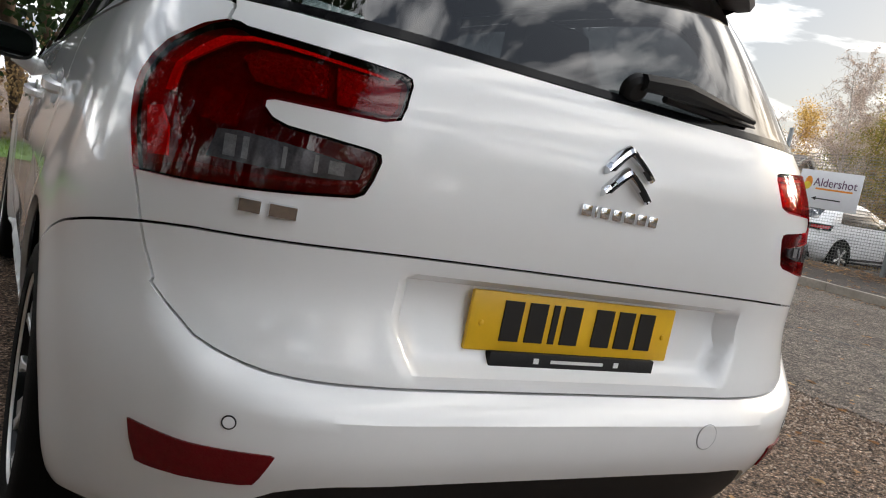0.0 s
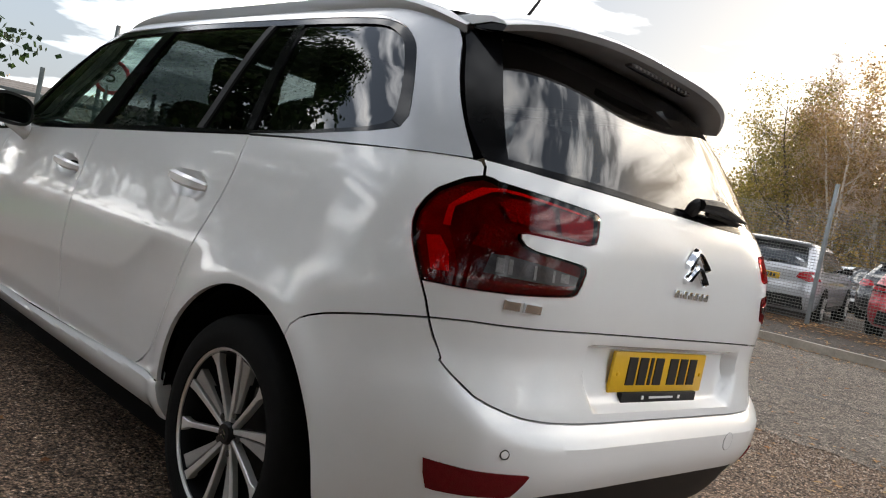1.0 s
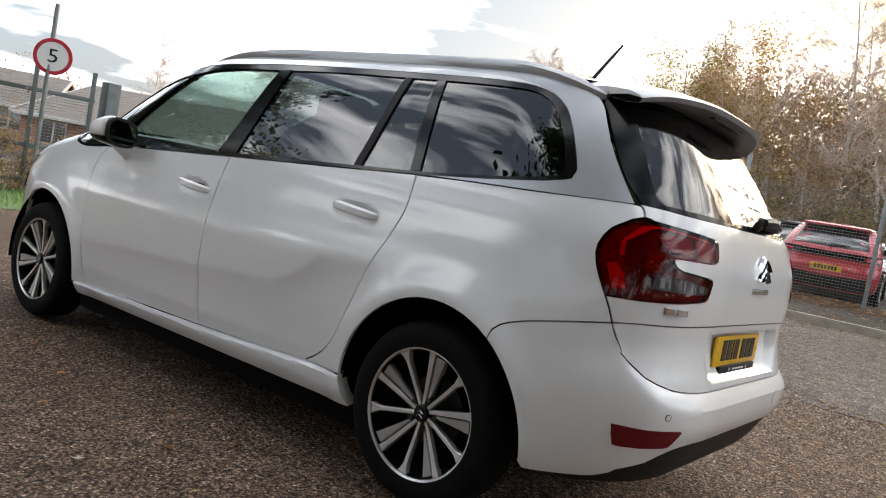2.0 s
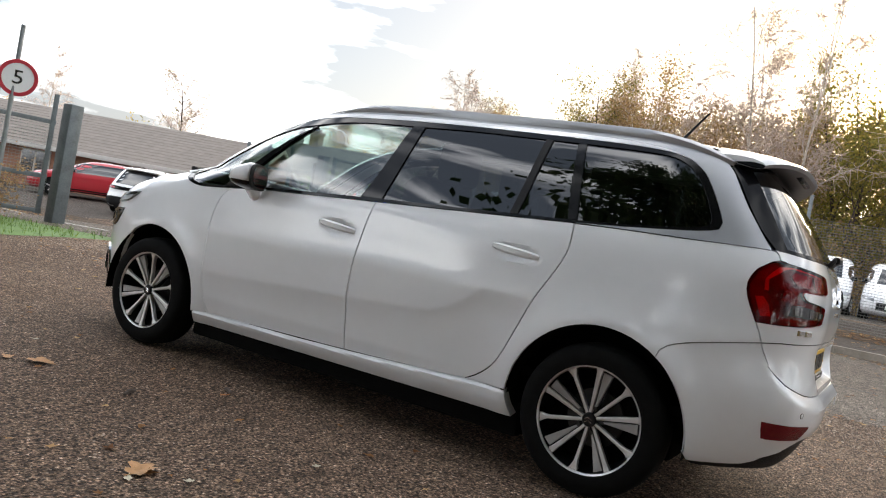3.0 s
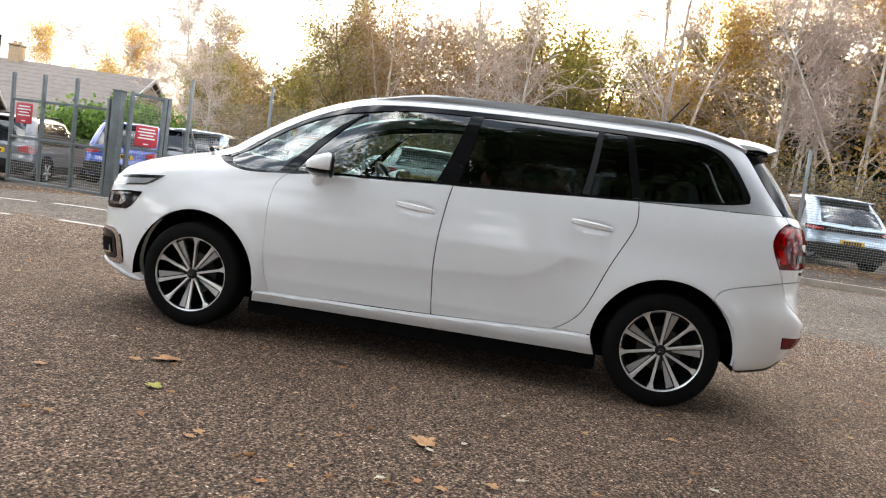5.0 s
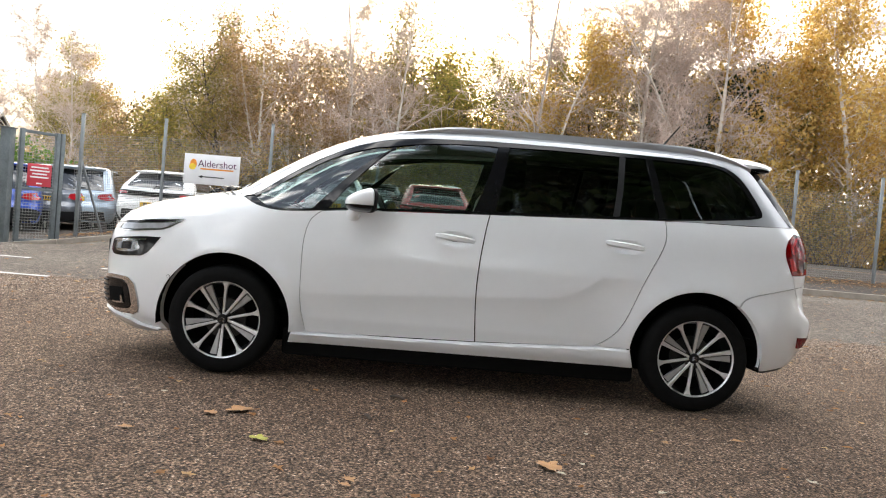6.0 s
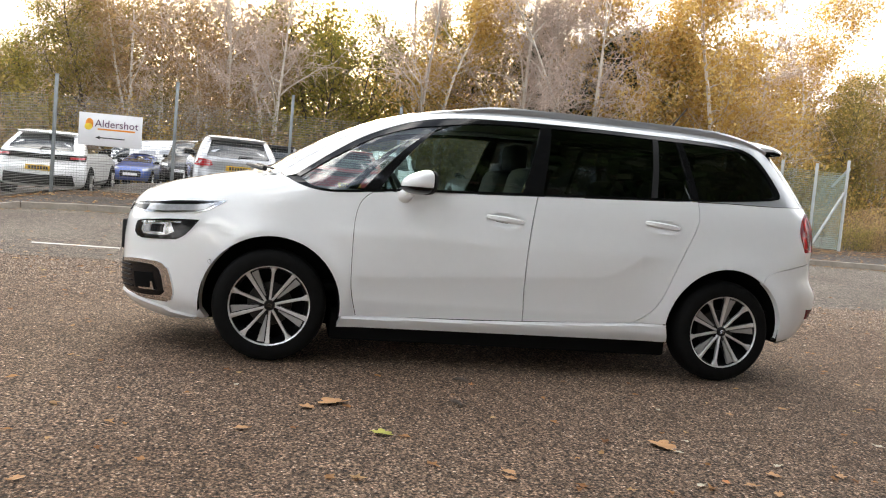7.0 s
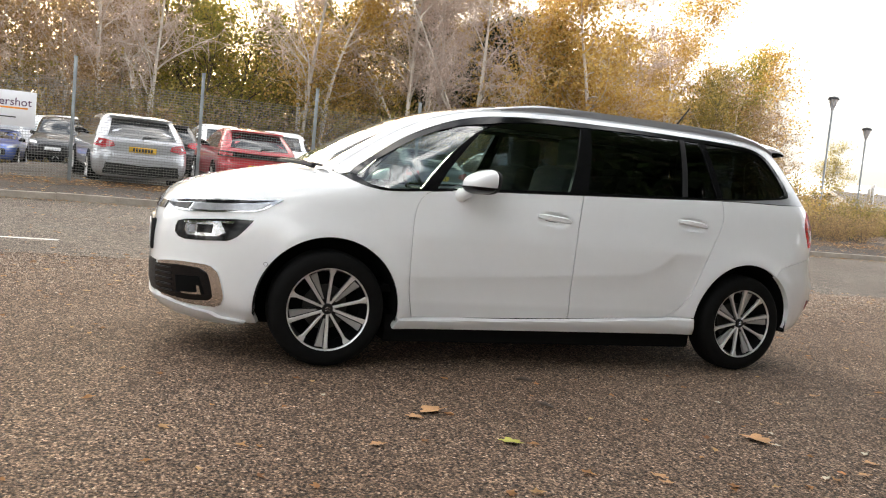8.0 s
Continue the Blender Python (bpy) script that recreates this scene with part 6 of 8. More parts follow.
# near gate post, its closed-back leaf and the five sign
NX, NY = 3.89, 11.12
nz = ground_z(NX, NY)
near_post = thing("gate_post", "thick square grey-green steel gate post in the grass", "post", "gate posts")
bm = bmesh.new()
box(bm, (NX - 0.118, NY - 0.118, nz - 0.1), (NX + 0.118, NY + 0.118, nz + 1.99), 0.02)
part("shaft", bm, GATE_GREY, near_post)
leaf2 = thing("steel_gate", "rusty grey gate leaf folded back into the bushes", "gate")
turn3 = Matrix.Translation((NX - 0.2, NY + 0.1, nz + 0.12)) @ Euler((0, 0, radians(158))).to_matrix().to_4x4()
for u in (0.05, 0.9, 1.75, 2.6, 3.4):
    bm = bmesh.new()
    box(bm, (u - 0.035, -0.03, 0.0), (u + 0.035, 0.03, 1.98), 0.005, turn3)
    part("upright", bm, GATE_GREY, leaf2)
for z in (0.05, 0.62, 1.52):
    bm = bmesh.new()
    box(bm, (0.0, -0.025, z - 0.035), (3.4, 0.025, z + 0.035), 0.004, turn3)
    part("rail", bm, GATE_GREY, leaf2)
ob = new("mesh_panel", mesh_panel(3.4, 1.45))
ob.matrix_world = turn3
ob.parent = leaf2
five = thing("speed_sign", "round white five mile sign with a red rim on a pole", "sign")
FX, FY = 2.77, 11.0
fz = ground_z(FX, FY)
bm = bmesh.new()
tube(bm, [(FX, FY, fz - 0.1), (FX, FY, fz + 3.0)], 0.035, 10)
part("pole", bm, GALVANISED, five)
fm = Matrix.Translation((FX + 0.02, FY - 0.05, fz + 2.19)) @ (Vector((-4.07, -1.03, 1.0)) - Vector((FX, FY, 2.3))).to_track_quat("Z", "Y").to_matrix().to_4x4()
bm = bmesh.new()
lathe(bm, [(0.0, 0.012), (0.225, 0.012), (0.225, 0.0), (0.0, -0.002)], fm, 40)
disc = part("disc", bm, SIGN_WHITE, five)
bm = bmesh.new()
lathe(bm, [(0.222, 0.012), (0.222, 0.018), (0.275, 0.018), (0.28, 0.0), (0.22, -0.004)], fm, 40)
part("red_rim", bm, SIGN_RED, disc, "red rim")
ob = new("figure", text_mesh("5", 0.30, INK))
ob.matrix_world = fm @ Matrix.Translation((0, 0, 0.015)) @ Euler((0, 0, radians(0))).to_matrix().to_4x4() @ Matrix.Diagonal((1.15, 1, 1, 1))
ob.parent = disc
# dark board among the trees
board = thing("name_board", "narrow dark notice board with pale blue bands among the trees", "sign", at=Matrix.Translation((0.2, 10.6, ground_z(0.2, 10.6))) @ Euler((0, 0, radians(8))).to_matrix().to_4x4())
TEAL = material("pale_blue_band", (0.10, 0.45, 0.56), 0.5, 0.0, 0.1, 8)
for x in (-0.19, 0.19):
    bm = bmesh.new()
    box(bm, (x - 0.025, 0.0, -0.1), (x + 0.025, 0.05, 2.36), 0.006)
    part("leg", bm, BLACK, board)
bm = bmesh.new()
box(bm, (-0.225, -0.025, 1.22), (0.225, 0.0, 2.40), 0.006)
part("board_face", bm, BLACK, board)
for z, h, mat, nm in ((1.50, 0.09, TEAL, "blue_band"), (1.36, 0.08, SIGN_WHITE, "white_band"), (2.28, 0.035, TEAL, "blue_band"), (2.21, 0.02, TEAL, "blue_band"), (1.83, 0.10, SIGN_WHITE, "white_band")):
    bm = bmesh.new()
    box(bm, (-0.22, -0.029, z), (0.22, -0.026, z + h))
    part(nm, bm, mat, board)
for z in (2.13, 2.08, 2.03, 1.98):
    bm = bmesh.new()
    box(bm, (-0.09, -0.029, z), (0.10, -0.026, z + 0.022))
    part("writing_bar", bm, PALE_INK, board)


# ---- parked cars ----
class Hull:
    """A simple car body, given by its rear, front and half-width profiles over the height."""

    def __init__(self, rear, front, half, cr=0.34, cf=0.6):
        self.rear, self.front, self.half, self.cr, self.cf = table(*rear), table(*front), table(*half), cr, cf

    def section(self, z):
        w = self.half(z)
        return self.rear(z), self.front(z), w, self.cr, min(0.42, 0.7 * w), self.cf, min(0.6, 0.8 * w)

    def at(self, s, z):
        yr, yf, w, cyr, cxr, cyf, cxf = self.section(z)
        ya, yb = yr + cyr, yf - cyf
        n = 2.7
        if ya <= s <= yb:
            return Vector((-w, s, z))
        k = 0 if s < ya else 1
        a = (ya - s) / 0.5 if k == 0 else (s - yb) / 0.8
        cx, cy, y0, sg = (cxr, cyr, ya, -1) if k == 0 else (cxf, cyf, yb, 1)
        if a <= 1:
            p = a * math.pi / 2
            c, q = max(0.0, math.cos(p)), math.sin(p)
            r = 1 / (c ** n + q ** n) ** (1 / n)
            return Vector((-((w - cx) + cx * r * c), y0 + sg * cy * r * q, z))
        return Vector((-max(0.0, (w - cx) - (a - 1) * (0.5 if k == 0 else 0.8)), yr if k == 0 else yf, z))

    def lift(self, s, z, off=0.0):
        p = self.at(s, z)
        if off:
            e = 0.006
            n = (self.at(s + e, z) - self.at(s - e, z)).cross(self.at(s, z + e) - self.at(s, z - e))
            if n.length > 1e-12:
                p = p - n.normalized() * off
        return p

    def side(self, pts, step=0.08):
        out = []
        for y, z in spline(pts, step):
            yr, yf, w, cyr, cxr, cyf, cxf = self.section(z)
            ya, yb = yr + cyr, yf - cyf
            if y < ya:
                v = min(1.0, (ya - y) / cyr)
                y = ya - 0.5 * math.atan2(v, max(0.0, 1 - v ** 2.7) ** (1 / 2.7)) / (math.pi / 2)
            elif y > yb:
                v = min(1.0, (y - yb) / cyf)
                y = yb + 0.8 * math.atan2(v, max(0.0, 1 - v ** 2.7) ** (1 / 2.7)) / (math.pi / 2)
            out.append((y, z))
        return out

    def end(self, pts, k, step=0.08):
        """Curve over the rear (k = 0) or front (k = 1), by distance from the middle."""
        out = []
        for x, z in spline(pts, step):
            yr, yf, w, cyr, cxr, cyf, cxf = self.section(z)
            cx, L = (cxr, 0.5) if k == 0 else (cxf, 0.8)
            x0 = w - cx
            if x <= x0:
                d = L + (x0 - x)
            else:
                u = min(1.0, (x - x0) / cx)
                d = L * math.atan2(max(0.0, 1 - u ** 2.7) ** (1 / 2.7), u) / (math.pi / 2)
            out.append((yr + cyr - d, z) if k == 0 else (yf - cyf + d, z))
        return out


CAR_GLASS = material("dark_parked_car_glass", (0.012, 0.014, 0.016), 0.05, 0.0, 0.1, 5, coat=1.0)
PLATE_YELLOW = YELLOW
LAMP_RED = material("parked_car_red_lamp", (0.40, 0.012, 0.02), 0.15, 0.0, 0.2, 9, coat=1.0)
LAMP_CLEAR = material("parked_car_headlamp", (0.45, 0.46, 0.48), 0.1, 0.4, 0.2, 15, coat=1.0)


LETTER_GREY = material("grey_van_lettering", (0.42, 0.44, 0.47), 0.5, 0.0, 0.05, 9)


def parked_car(label, paint, L, W, H, at, belt=0.95, hood=0.98, rear_rake=0.45, van=False, lamps="wide", name="parked_car", clad=False):
    """A parked car: body, panes, lamps, plates and wheels of its own."""
    ob = thing(name, label, "van" if van else "car", "parked cars", at=at)
    zb = belt
    if van:
        rear = ((0.2, 0.10), (0.3, 0.02), (0.5, 0.0), (1.0, 0.01), (H - 0.15, 0.06), (H - 0.04, 0.14), (H, 0.7))
        front = ((0.2, L - 0.14), (0.35, L), (0.7, L - 0.02), (0.95, L - 0.14), (1.12, L - 0.55), (1.2, L - 0.72), (H - 0.2, L - 1.42), (H - 0.05, L - 1.75), (H, L - 2.4))
        half = ((0.2, 0.44 * W), (0.35, 0.49 * W), (0.6, 0.5 * W), (1.1, 0.495 * W), (H - 0.25, 0.45 * W), (H - 0.06, 0.39 * W), (H, 0.16 * W))
    else:
        rear = ((0.2, 0.12), (0.32, 0.03), (0.5, 0.0), (0.62, 0.01), (0.7, 0.06), (zb - 0.04, 0.09), (zb + 0.03, 0.13), (H - 0.13, 0.13 + rear_rake), (H - 0.04, 0.24 + rear_rake), (H, 0.9 + rear_rake))
        front = ((0.2, L - 0.14), (0.32, L - 0.03), (0.5, L), (0.65, L - 0.04), (0.75, L - 0.12), (hood - 0.08, L - 0.45), (hood, L - 1.0), (hood + 0.06, L - 1.14), (H - 0.13, L - 1.85), (H - 0.03, L - 2.2), (H, L - 2.6))
        half = ((0.2, 0.43 * W), (0.32, 0.485 * W), (0.55, 0.5 * W), (0.75, 0.498 * W), (zb, 0.475 * W), (H - 0.13, 0.385 * W), (H - 0.04, 0.33 * W), (H, 0.14 * W))
    h = Hull(rear, front, half)
    # closed skin in rings
    bm = bmesh.new()
    zs = [0.22, 0.28, 0.34, 0.42, 0.5, 0.58, 0.64, 0.7, 0.76, 0.82, 0.88, 0.94, 1.0, 1.06]
    zs = [z for z in zs + [1.06 + 0.05 * i for i in range(1, 17)] if z < H - 0.22] + [H - 0.2 + 0.2 * (1 - (1 - i / 10) ** 2) for i in range(11)]
    rings = []
    for z in zs:
        yr, yf, w, cyr, cxr, cyf, cxf = h.section(z)
        ss = [yr + cyr - 0.5 - (w - cxr) * (1 - i / 4) for i in range(4)] + [yr + cyr - 0.5 * (1 - i / 8) for i in range(8)]
        ss += [yr + cyr + (yf - cyf - yr - cyr) * i / 14 for i in range(14)] + [yf - cyf + 0.8 * i / 8 for i in range(8)] + [yf - cyf + 0.8 + (w - cxf) * i / 4 for i in range(5)]
        left = [h.at(s, z) for s in ss]
        loop = left + [Vector((-p.x, p.y, p.z)) for p in left[-2:0:-1]]
        rings.append([bm.verts.new(p) for p in loop])
    for a, b in zip(rings, rings[1:]):
        n = len(a)
        for i in range(n):
            bm.faces.new((a[i], a[(i + 1) % n], b[(i + 1) % n], b[i]))
    bm.faces.new(rings[-1])
    bm.faces.new(rings[0][::-1])
    bmesh.ops.remove_doubles(bm, verts=bm.verts, dist=0.002)
    part("body", bm, paint, ob, angle=55)

    def patch(nm, outline, mat, off=0.006, join=False, lab="", k="LR"):
        for side in ("L" if join else k):
            b = bmesh.new()
            cloth(b, outline, 0.12, off, h.lift)
            if join:
                for v in b.verts:
                    if abs(v.co.x) < 0.03:
                        v.co.x = 0.0
                tw = bmesh.ops.duplicate(b, geom=list(b.verts) + list(b.edges) + list(b.faces))
                for g in tw["geom"]:
                    if isinstance(g, bmesh.types.BMVert):
                        g.co.x = -g.co.x
                bmesh.ops.reverse_faces(b, faces=[g for g in tw["geom"] if isinstance(g, bmesh.types.BMFace)])
                bmesh.ops.remove_doubles(b, verts=b.verts, dist=0.001)
            ext = bmesh.ops.extrude_edge_only(b, edges=[e for e in b.edges if e.is_boundary])
            for g in ext["geom"]:
                if isinstance(g, bmesh.types.BMVert):
                    g.co += (Vector((0, L / 2, 0.8)) - g.co).normalized() * 0.014
            if side == "R":
                mirrored(b)
            part(nm, b, mat, ob, lab)
    rim = 0.325 if H < 1.8 else 0.34
    y1, y2 = 0.19 * L, L - 0.19 * L - 0.06
    top = H - 0.13
    if van:
        patch("side_window", h.side([(L - 1.95, 1.18), (L - 0.95, 1.16), (L - 1.25, 1.55), (L - 1.5, H - 0.3), (L - 1.95, H - 0.3), (L - 1.95, 1.18)]), CAR_GLASS)
        patch("windscreen", ring(h.end([(0.0, 1.22), (0.62, 1.2)], 1), h.end([(0.62, 1.2), (0.55, H - 0.25)], 1), h.end([(0.55, H - 0.25), (0.0, H - 0.22)], 1), h.end([(0.0, H - 0.22), (0.0, 1.22)], 1)), CAR_GLASS, join=True)
        patch("rear_window", ring(h.end([(0.05, 1.2), (0.55, 1.2)], 0), h.end([(0.55, 1.2), (0.52, H - 0.35)], 0), h.end([(0.52, H - 0.35), (0.05, H - 0.35)], 0)), CAR_GLASS)
        patch("sill_trim", h.side([(0.3, 0.24), (L - 0.6, 0.24), (L - 0.6, 0.38), (0.3, 0.38)]), BLACK, 0.01)
        if L > 5.2:
            for ya, yb, za in ((2.95, 2.25, 1.34), (2.1, 1.25, 1.34), (1.15, 0.45, 0.92)):
                patch("lettering_bar", h.side([(yb, za), (ya, za), (ya, za + 0.15), (yb, za + 0.15)]), LETTER_GREY, 0.008)
    else:
        a, b = 0.13 + rear_rake, L - 1.85
        patch("side_window", ring(h.side([(a - rear_rake * 0.35 + 0.22, zb + 0.03), (L - 1.30, zb + 0.02)]), h.side([(L - 1.30, zb + 0.02), (b - 0.05, top - 0.01)]), h.side([(b - 0.05, top - 0.01), (a + 0.55, top)]), h.side([(a + 0.55, top), (a + 0.20, top - 0.10), (a - rear_rake * 0.35 + 0.22, zb + 0.03)])), CAR_GLASS)
        patch("rear_window", ring(h.end([(0.0, zb + 0.05), (0.36 * W, zb + 0.06)], 0), h.end([(0.36 * W, zb + 0.06), (0.30 * W, H - 0.13)], 0), h.end([(0.30 * W, H - 0.13), (0.0, H - 0.10)], 0), h.end([(0.0, H - 0.10), (0.0, zb + 0.05)], 0)), CAR_GLASS, join=True)
        patch("windscreen", ring(h.end([(0.0, hood + 0.08), (0.37 * W, hood + 0.07)], 1), h.end([(0.37 * W, hood + 0.07), (0.31 * W, H - 0.13)], 1), h.end([(0.31 * W, H - 0.13), (0.0, H - 0.10)], 1), h.end([(0.0, H - 0.10), (0.0, hood + 0.08)], 1)), CAR_GLASS, join=True)
        patch("rear_bumper_trim", ring(h.end([(0.0, 0.26), (0.40 * W, 0.28)], 0), h.end([(0.40 * W, 0.28), (0.38 * W, 0.50)], 0), h.end([(0.38 * W, 0.50), (0.0, 0.47)], 0), h.end([(0.0, 0.47), (0.0, 0.26)], 0)), BLACK, 0.012, True)
        patch("sill_trim", h.side([(y1 + 0.4, 0.235), (y2 - 0.4, 0.235), (y2 - 0.4, 0.34), (y1 + 0.4, 0.34)]), BLACK, 0.01)
        box_bm = bmesh.new()
        box(box_bm, (-0.33 * W, 0.02 + rear_rake, H - 0.09), (0.33 * W, 0.36 + rear_rake, H - 0.055), 0.012)
        part("spoiler", box_bm, paint, ob)
        if clad:
            patch("sill_cladding", h.side([(0.25, 0.225), (L - 0.35, 0.225), (L - 0.35, 0.43), (0.25, 0.43)]), BLACK, 0.014)
            patch("rear_cladding", ring(h.end([(0.0, 0.225), (0.44 * W, 0.23)], 0), h.side([(0.16, 0.25), (0.20, 0.52)]), h.end([(0.46 * W, 0.56), (0.30 * W, 0.58), (0.0, 0.58)], 0), h.end([(0.0, 0.58), (0.0, 0.225)], 0)), BLACK, 0.016, True, "black lower cladding")
            for k in (1, -1):
                rail = bmesh.new()
                tube(rail, [(k * 0.335 * W, 0.55 + rear_rake, H - 0.03), (k * 0.345 * W, 0.75 + rear_rake, H + 0.02), (k * 0.345 * W, L - 2.3, H + 0.02), (k * 0.335 * W, L - 2.1, H - 0.05)], 0.016, 6)
                part("roof_rail", rail, BLACK, ob)
        wiper_bm = bmesh.new()
        tube(wiper_bm, [(0.0, 0.10, zb + 0.05), (0.02, 0.10 + rear_rake * 0.12, zb + 0.10), (0.30, 0.12 + rear_rake * 0.14, zb + 0.10)], [0.022, 0.014, 0.008], 6)
        part("rear_wiper", wiper_bm, BLACK, ob)
    lz = zb - 0.16
    if lamps == "band":
        patch("tail_lamp_band", ring(h.end([(0.0, lz + 0.02), (0.49 * W, lz + 0.02)], 0), h.end([(0.49 * W, lz + 0.02), (0.49 * W, lz + 0.14)], 0), h.end([(0.49 * W, lz + 0.14), (0.0, lz + 0.12)], 0), h.end([(0.0, lz + 0.12), (0.0, lz + 0.02)], 0)), GLOSS_BLACK, 0.009, True)
        patch("tail_lamp", ring(h.end([(0.34 * W, lz + 0.05), (0.48 * W, lz + 0.05)], 0), h.end([(0.48 * W, lz + 0.11), (0.34 * W, lz + 0.10)], 0)), LAMP_RED, 0.015)
    elif van:
        patch("tail_lamp", ring(h.end([(0.42 * W, 0.75), (0.48 * W, 0.75)], 0), h.end([(0.48 * W, 1.15), (0.42 * W, 1.15)], 0)), LAMP_RED, 0.012)
    else:
        patch("tail_lamp", ring(h.end([(0.29 * W, lz + 0.03), (0.40 * W, lz - 0.02), (0.49 * W, lz + 0.02)], 0), h.side([(0.20, lz + 0.10), (0.22, lz + 0.15)]), h.end([(0.46 * W, lz + 0.16), (0.31 * W, lz + 0.12), (0.29 * W, lz + 0.03)], 0)), LAMP_RED, 0.012)
    patch("headlamp", ring(h.end([(0.30 * W, 0.62), (0.44 * W, 0.66)], 1), h.side([(L - 0.5, 0.74), (L - 0.55, 0.78)]), h.end([(0.40 * W, 0.74), (0.30 * W, 0.71)], 1)), LAMP_CLEAR, 0.010)
    patch("grille", ring(h.end([(0.0, 0.36), (0.26 * W, 0.37)], 1), h.end([(0.26 * W, 0.60), (0.0, 0.62)], 1)), BLACK, 0.010, True)
    pz = 0.62 if lamps == "band" else lz - 0.01
    if van:
        pz = 0.72
    py = h.rear(pz) - 0.012
    b = bmesh.new()
    box(b, (-0.26, py - 0.006, pz - 0.055), (0.26, py + 0.02, pz + 0.055), 0.003)
    pl = part("number_plate", b, PLATE_YELLOW, ob, "yellow number plate")
    for i in range(7):
        b = bmesh.new()
        x = -0.19 + i * 0.056
        box(b, (x, py - 0.009, pz - 0.035), (x + 0.040, py - 0.0065, pz + 0.035))
        part("plate_bar", b, INK, pl)
    b = bmesh.new()
    box(b, (-0.26, L + 0.002, 0.42), (0.26, L + 0.016, 0.53), 0.003)
    part("front_plate", b, PALE_INK, ob, "white number plate")
    for y in (y1, y2):
        for k in (1, -1):
            b = bmesh.new()
            m = Matrix.Translation((-k * (0.5 * W - 0.10), y, rim)) @ Euler((0, radians(-90 * k), 0)).to_matrix().to_4x4()
            grow_by = 0.095 if clad else 0.045
            lathe(b, [(0.0, 0.112), (rim + grow_by, 0.112), (rim + grow_by + 0.005, 0.0)], m, 32)
            for v in b.verts:
                v.co.z = max(v.co.z, 0.215)
            part("wheel_arch", b, DARK, ob)
            b = bmesh.new()
            lathe(b, [(rim * 0.66, 0.118), (rim * 0.72, 0.128), (rim * 0.92, 0.126), (rim, 0.10), (rim, -0.10)], m, 32)
            wh = part("wheel", b, RUBBER, ob)
            b = bmesh.new()
            lathe(b, [(rim * 0.66, 0.118), (rim * 0.60, 0.124), (rim * 0.60, 0.117), (0.0, 0.114)], m, 24)
            rm = part("rim", b, RIM_BLACK, wh)
            for i in range(5):
                b = bmesh.new()
                t = 2 * math.pi * i / 5
                tube(b, [m @ Vector((0.03 * math.cos(t), 0.03 * math.sin(t), 0.124)), m @ Vector((rim * 0.62 * math.cos(t), rim * 0.62 * math.sin(t), 0.122))], [0.02, 0.03], 4)
                part("spoke", b, ALLOY, wh)
    for k in (1, -1):
        b = bmesh.new()
        y = L - 1.55 if not van else L - 1.15
        zz = zb + 0.08 if not van else 1.25
        box(b, (-k * 0.5 * W - 0.09, y - 0.07, zz - 0.06), (-k * 0.5 * W + 0.09, y + 0.05, zz + 0.07), 0.03)
        part("door_mirror", b, GLOSS_BLACK, ob)
    return ob


def paint(name, c, metal=0.35):
    return material(name, c, 0.3, metal, 0.03, 4, coat=1.0)


P_WHITE, P_SILVER, P_RED, P_GREY = paint("white_parked_paint", (0.86, 0.86, 0.86), 0), paint("silver_parked_paint", (0.52, 0.53, 0.56), 0.45), paint("red_parked_paint", (0.42, 0.02, 0.03), 0.1), paint("dark_grey_parked_paint", (0.10, 0.11, 0.13), 0.5)
P_BLUE, P_BLACK, P_PALE = paint("blue_parked_paint", (0.008, 0.055, 0.36), 0.0), paint("black_parked_paint", (0.015, 0.015, 0.018), 0.1), paint("pale_blue_silver_paint", (0.36, 0.44, 0.52), 0.6)


def stand(x, y, turn):
    """A pose on the ground. turn: heading in degrees from +y."""
    z = ground_z(x, y) + 0.012
    c, s = math.cos(radians(turn)), math.sin(radians(turn))
    ax = (ground_z(x - s * 4, y + c * 4) - ground_z(x, y)) / 4
    return Matrix.Translation((x, y, z)) @ Euler((0, 0, radians(turn))).to_matrix().to_4x4() @ Euler((math.atan(ax), 0, 0)).to_matrix().to_4x4()


parked_car("white hatchback with a black tail lamp band behind the fence", P_WHITE, 4.05, 1.75, 1.44, stand(12.5, 8.08, -88), lamps="band", rear_rake=0.50)
parked_car("dark silver family car parked behind the wire fence", P_GREY, 4.4, 1.84, 1.60, stand(13.2, 10.9, -80))
parked_car("silver estate car with red tail lamps behind the fence", P_SILVER, 4.58, 1.80, 1.48, stand(11.78, 3.95, -80), rear_rake=0.40)
parked_car("red hatchback in the second row of the car park", P_RED, 4.0, 1.72, 1.45, stand(28.0, 12.0, 90))
parked_car("red hatchback parked behind the wire fence", P_RED, 4.1, 1.76, 1.46, stand(12.5, 1.55, -84), lamps="band", rear_rake=0.5)
parked_car("black car parked behind the red hatchback", P_BLACK, 4.3, 1.8, 1.46, stand(17.8, 3.4, -86))
parked_car("white panel van parked in the second row", P_WHITE, 5.3, 1.95, 1.97, stand(31.8, 6.5, 4), van=True, name="panel_van")
parked_car("blue small car facing the fence", paint("pale_blue_paint", (0.07, 0.12, 0.36), 0.3), 3.2, 1.45, 1.34, stand(30.2, 9.1, 90), belt=0.90, hood=0.90, rear_rake=0.2)
parked_car("dark green off-roader facing the fence", P_BLACK, 3.9, 1.72, 1.75, stand(30.2, 7.1, 90), rear_rake=0.15)
parked_car("white panel van facing the road behind the fence", P_WHITE, 5.0, 1.95, 1.97, stand(29.0, 1.5, 92), van=True, name="panel_van")
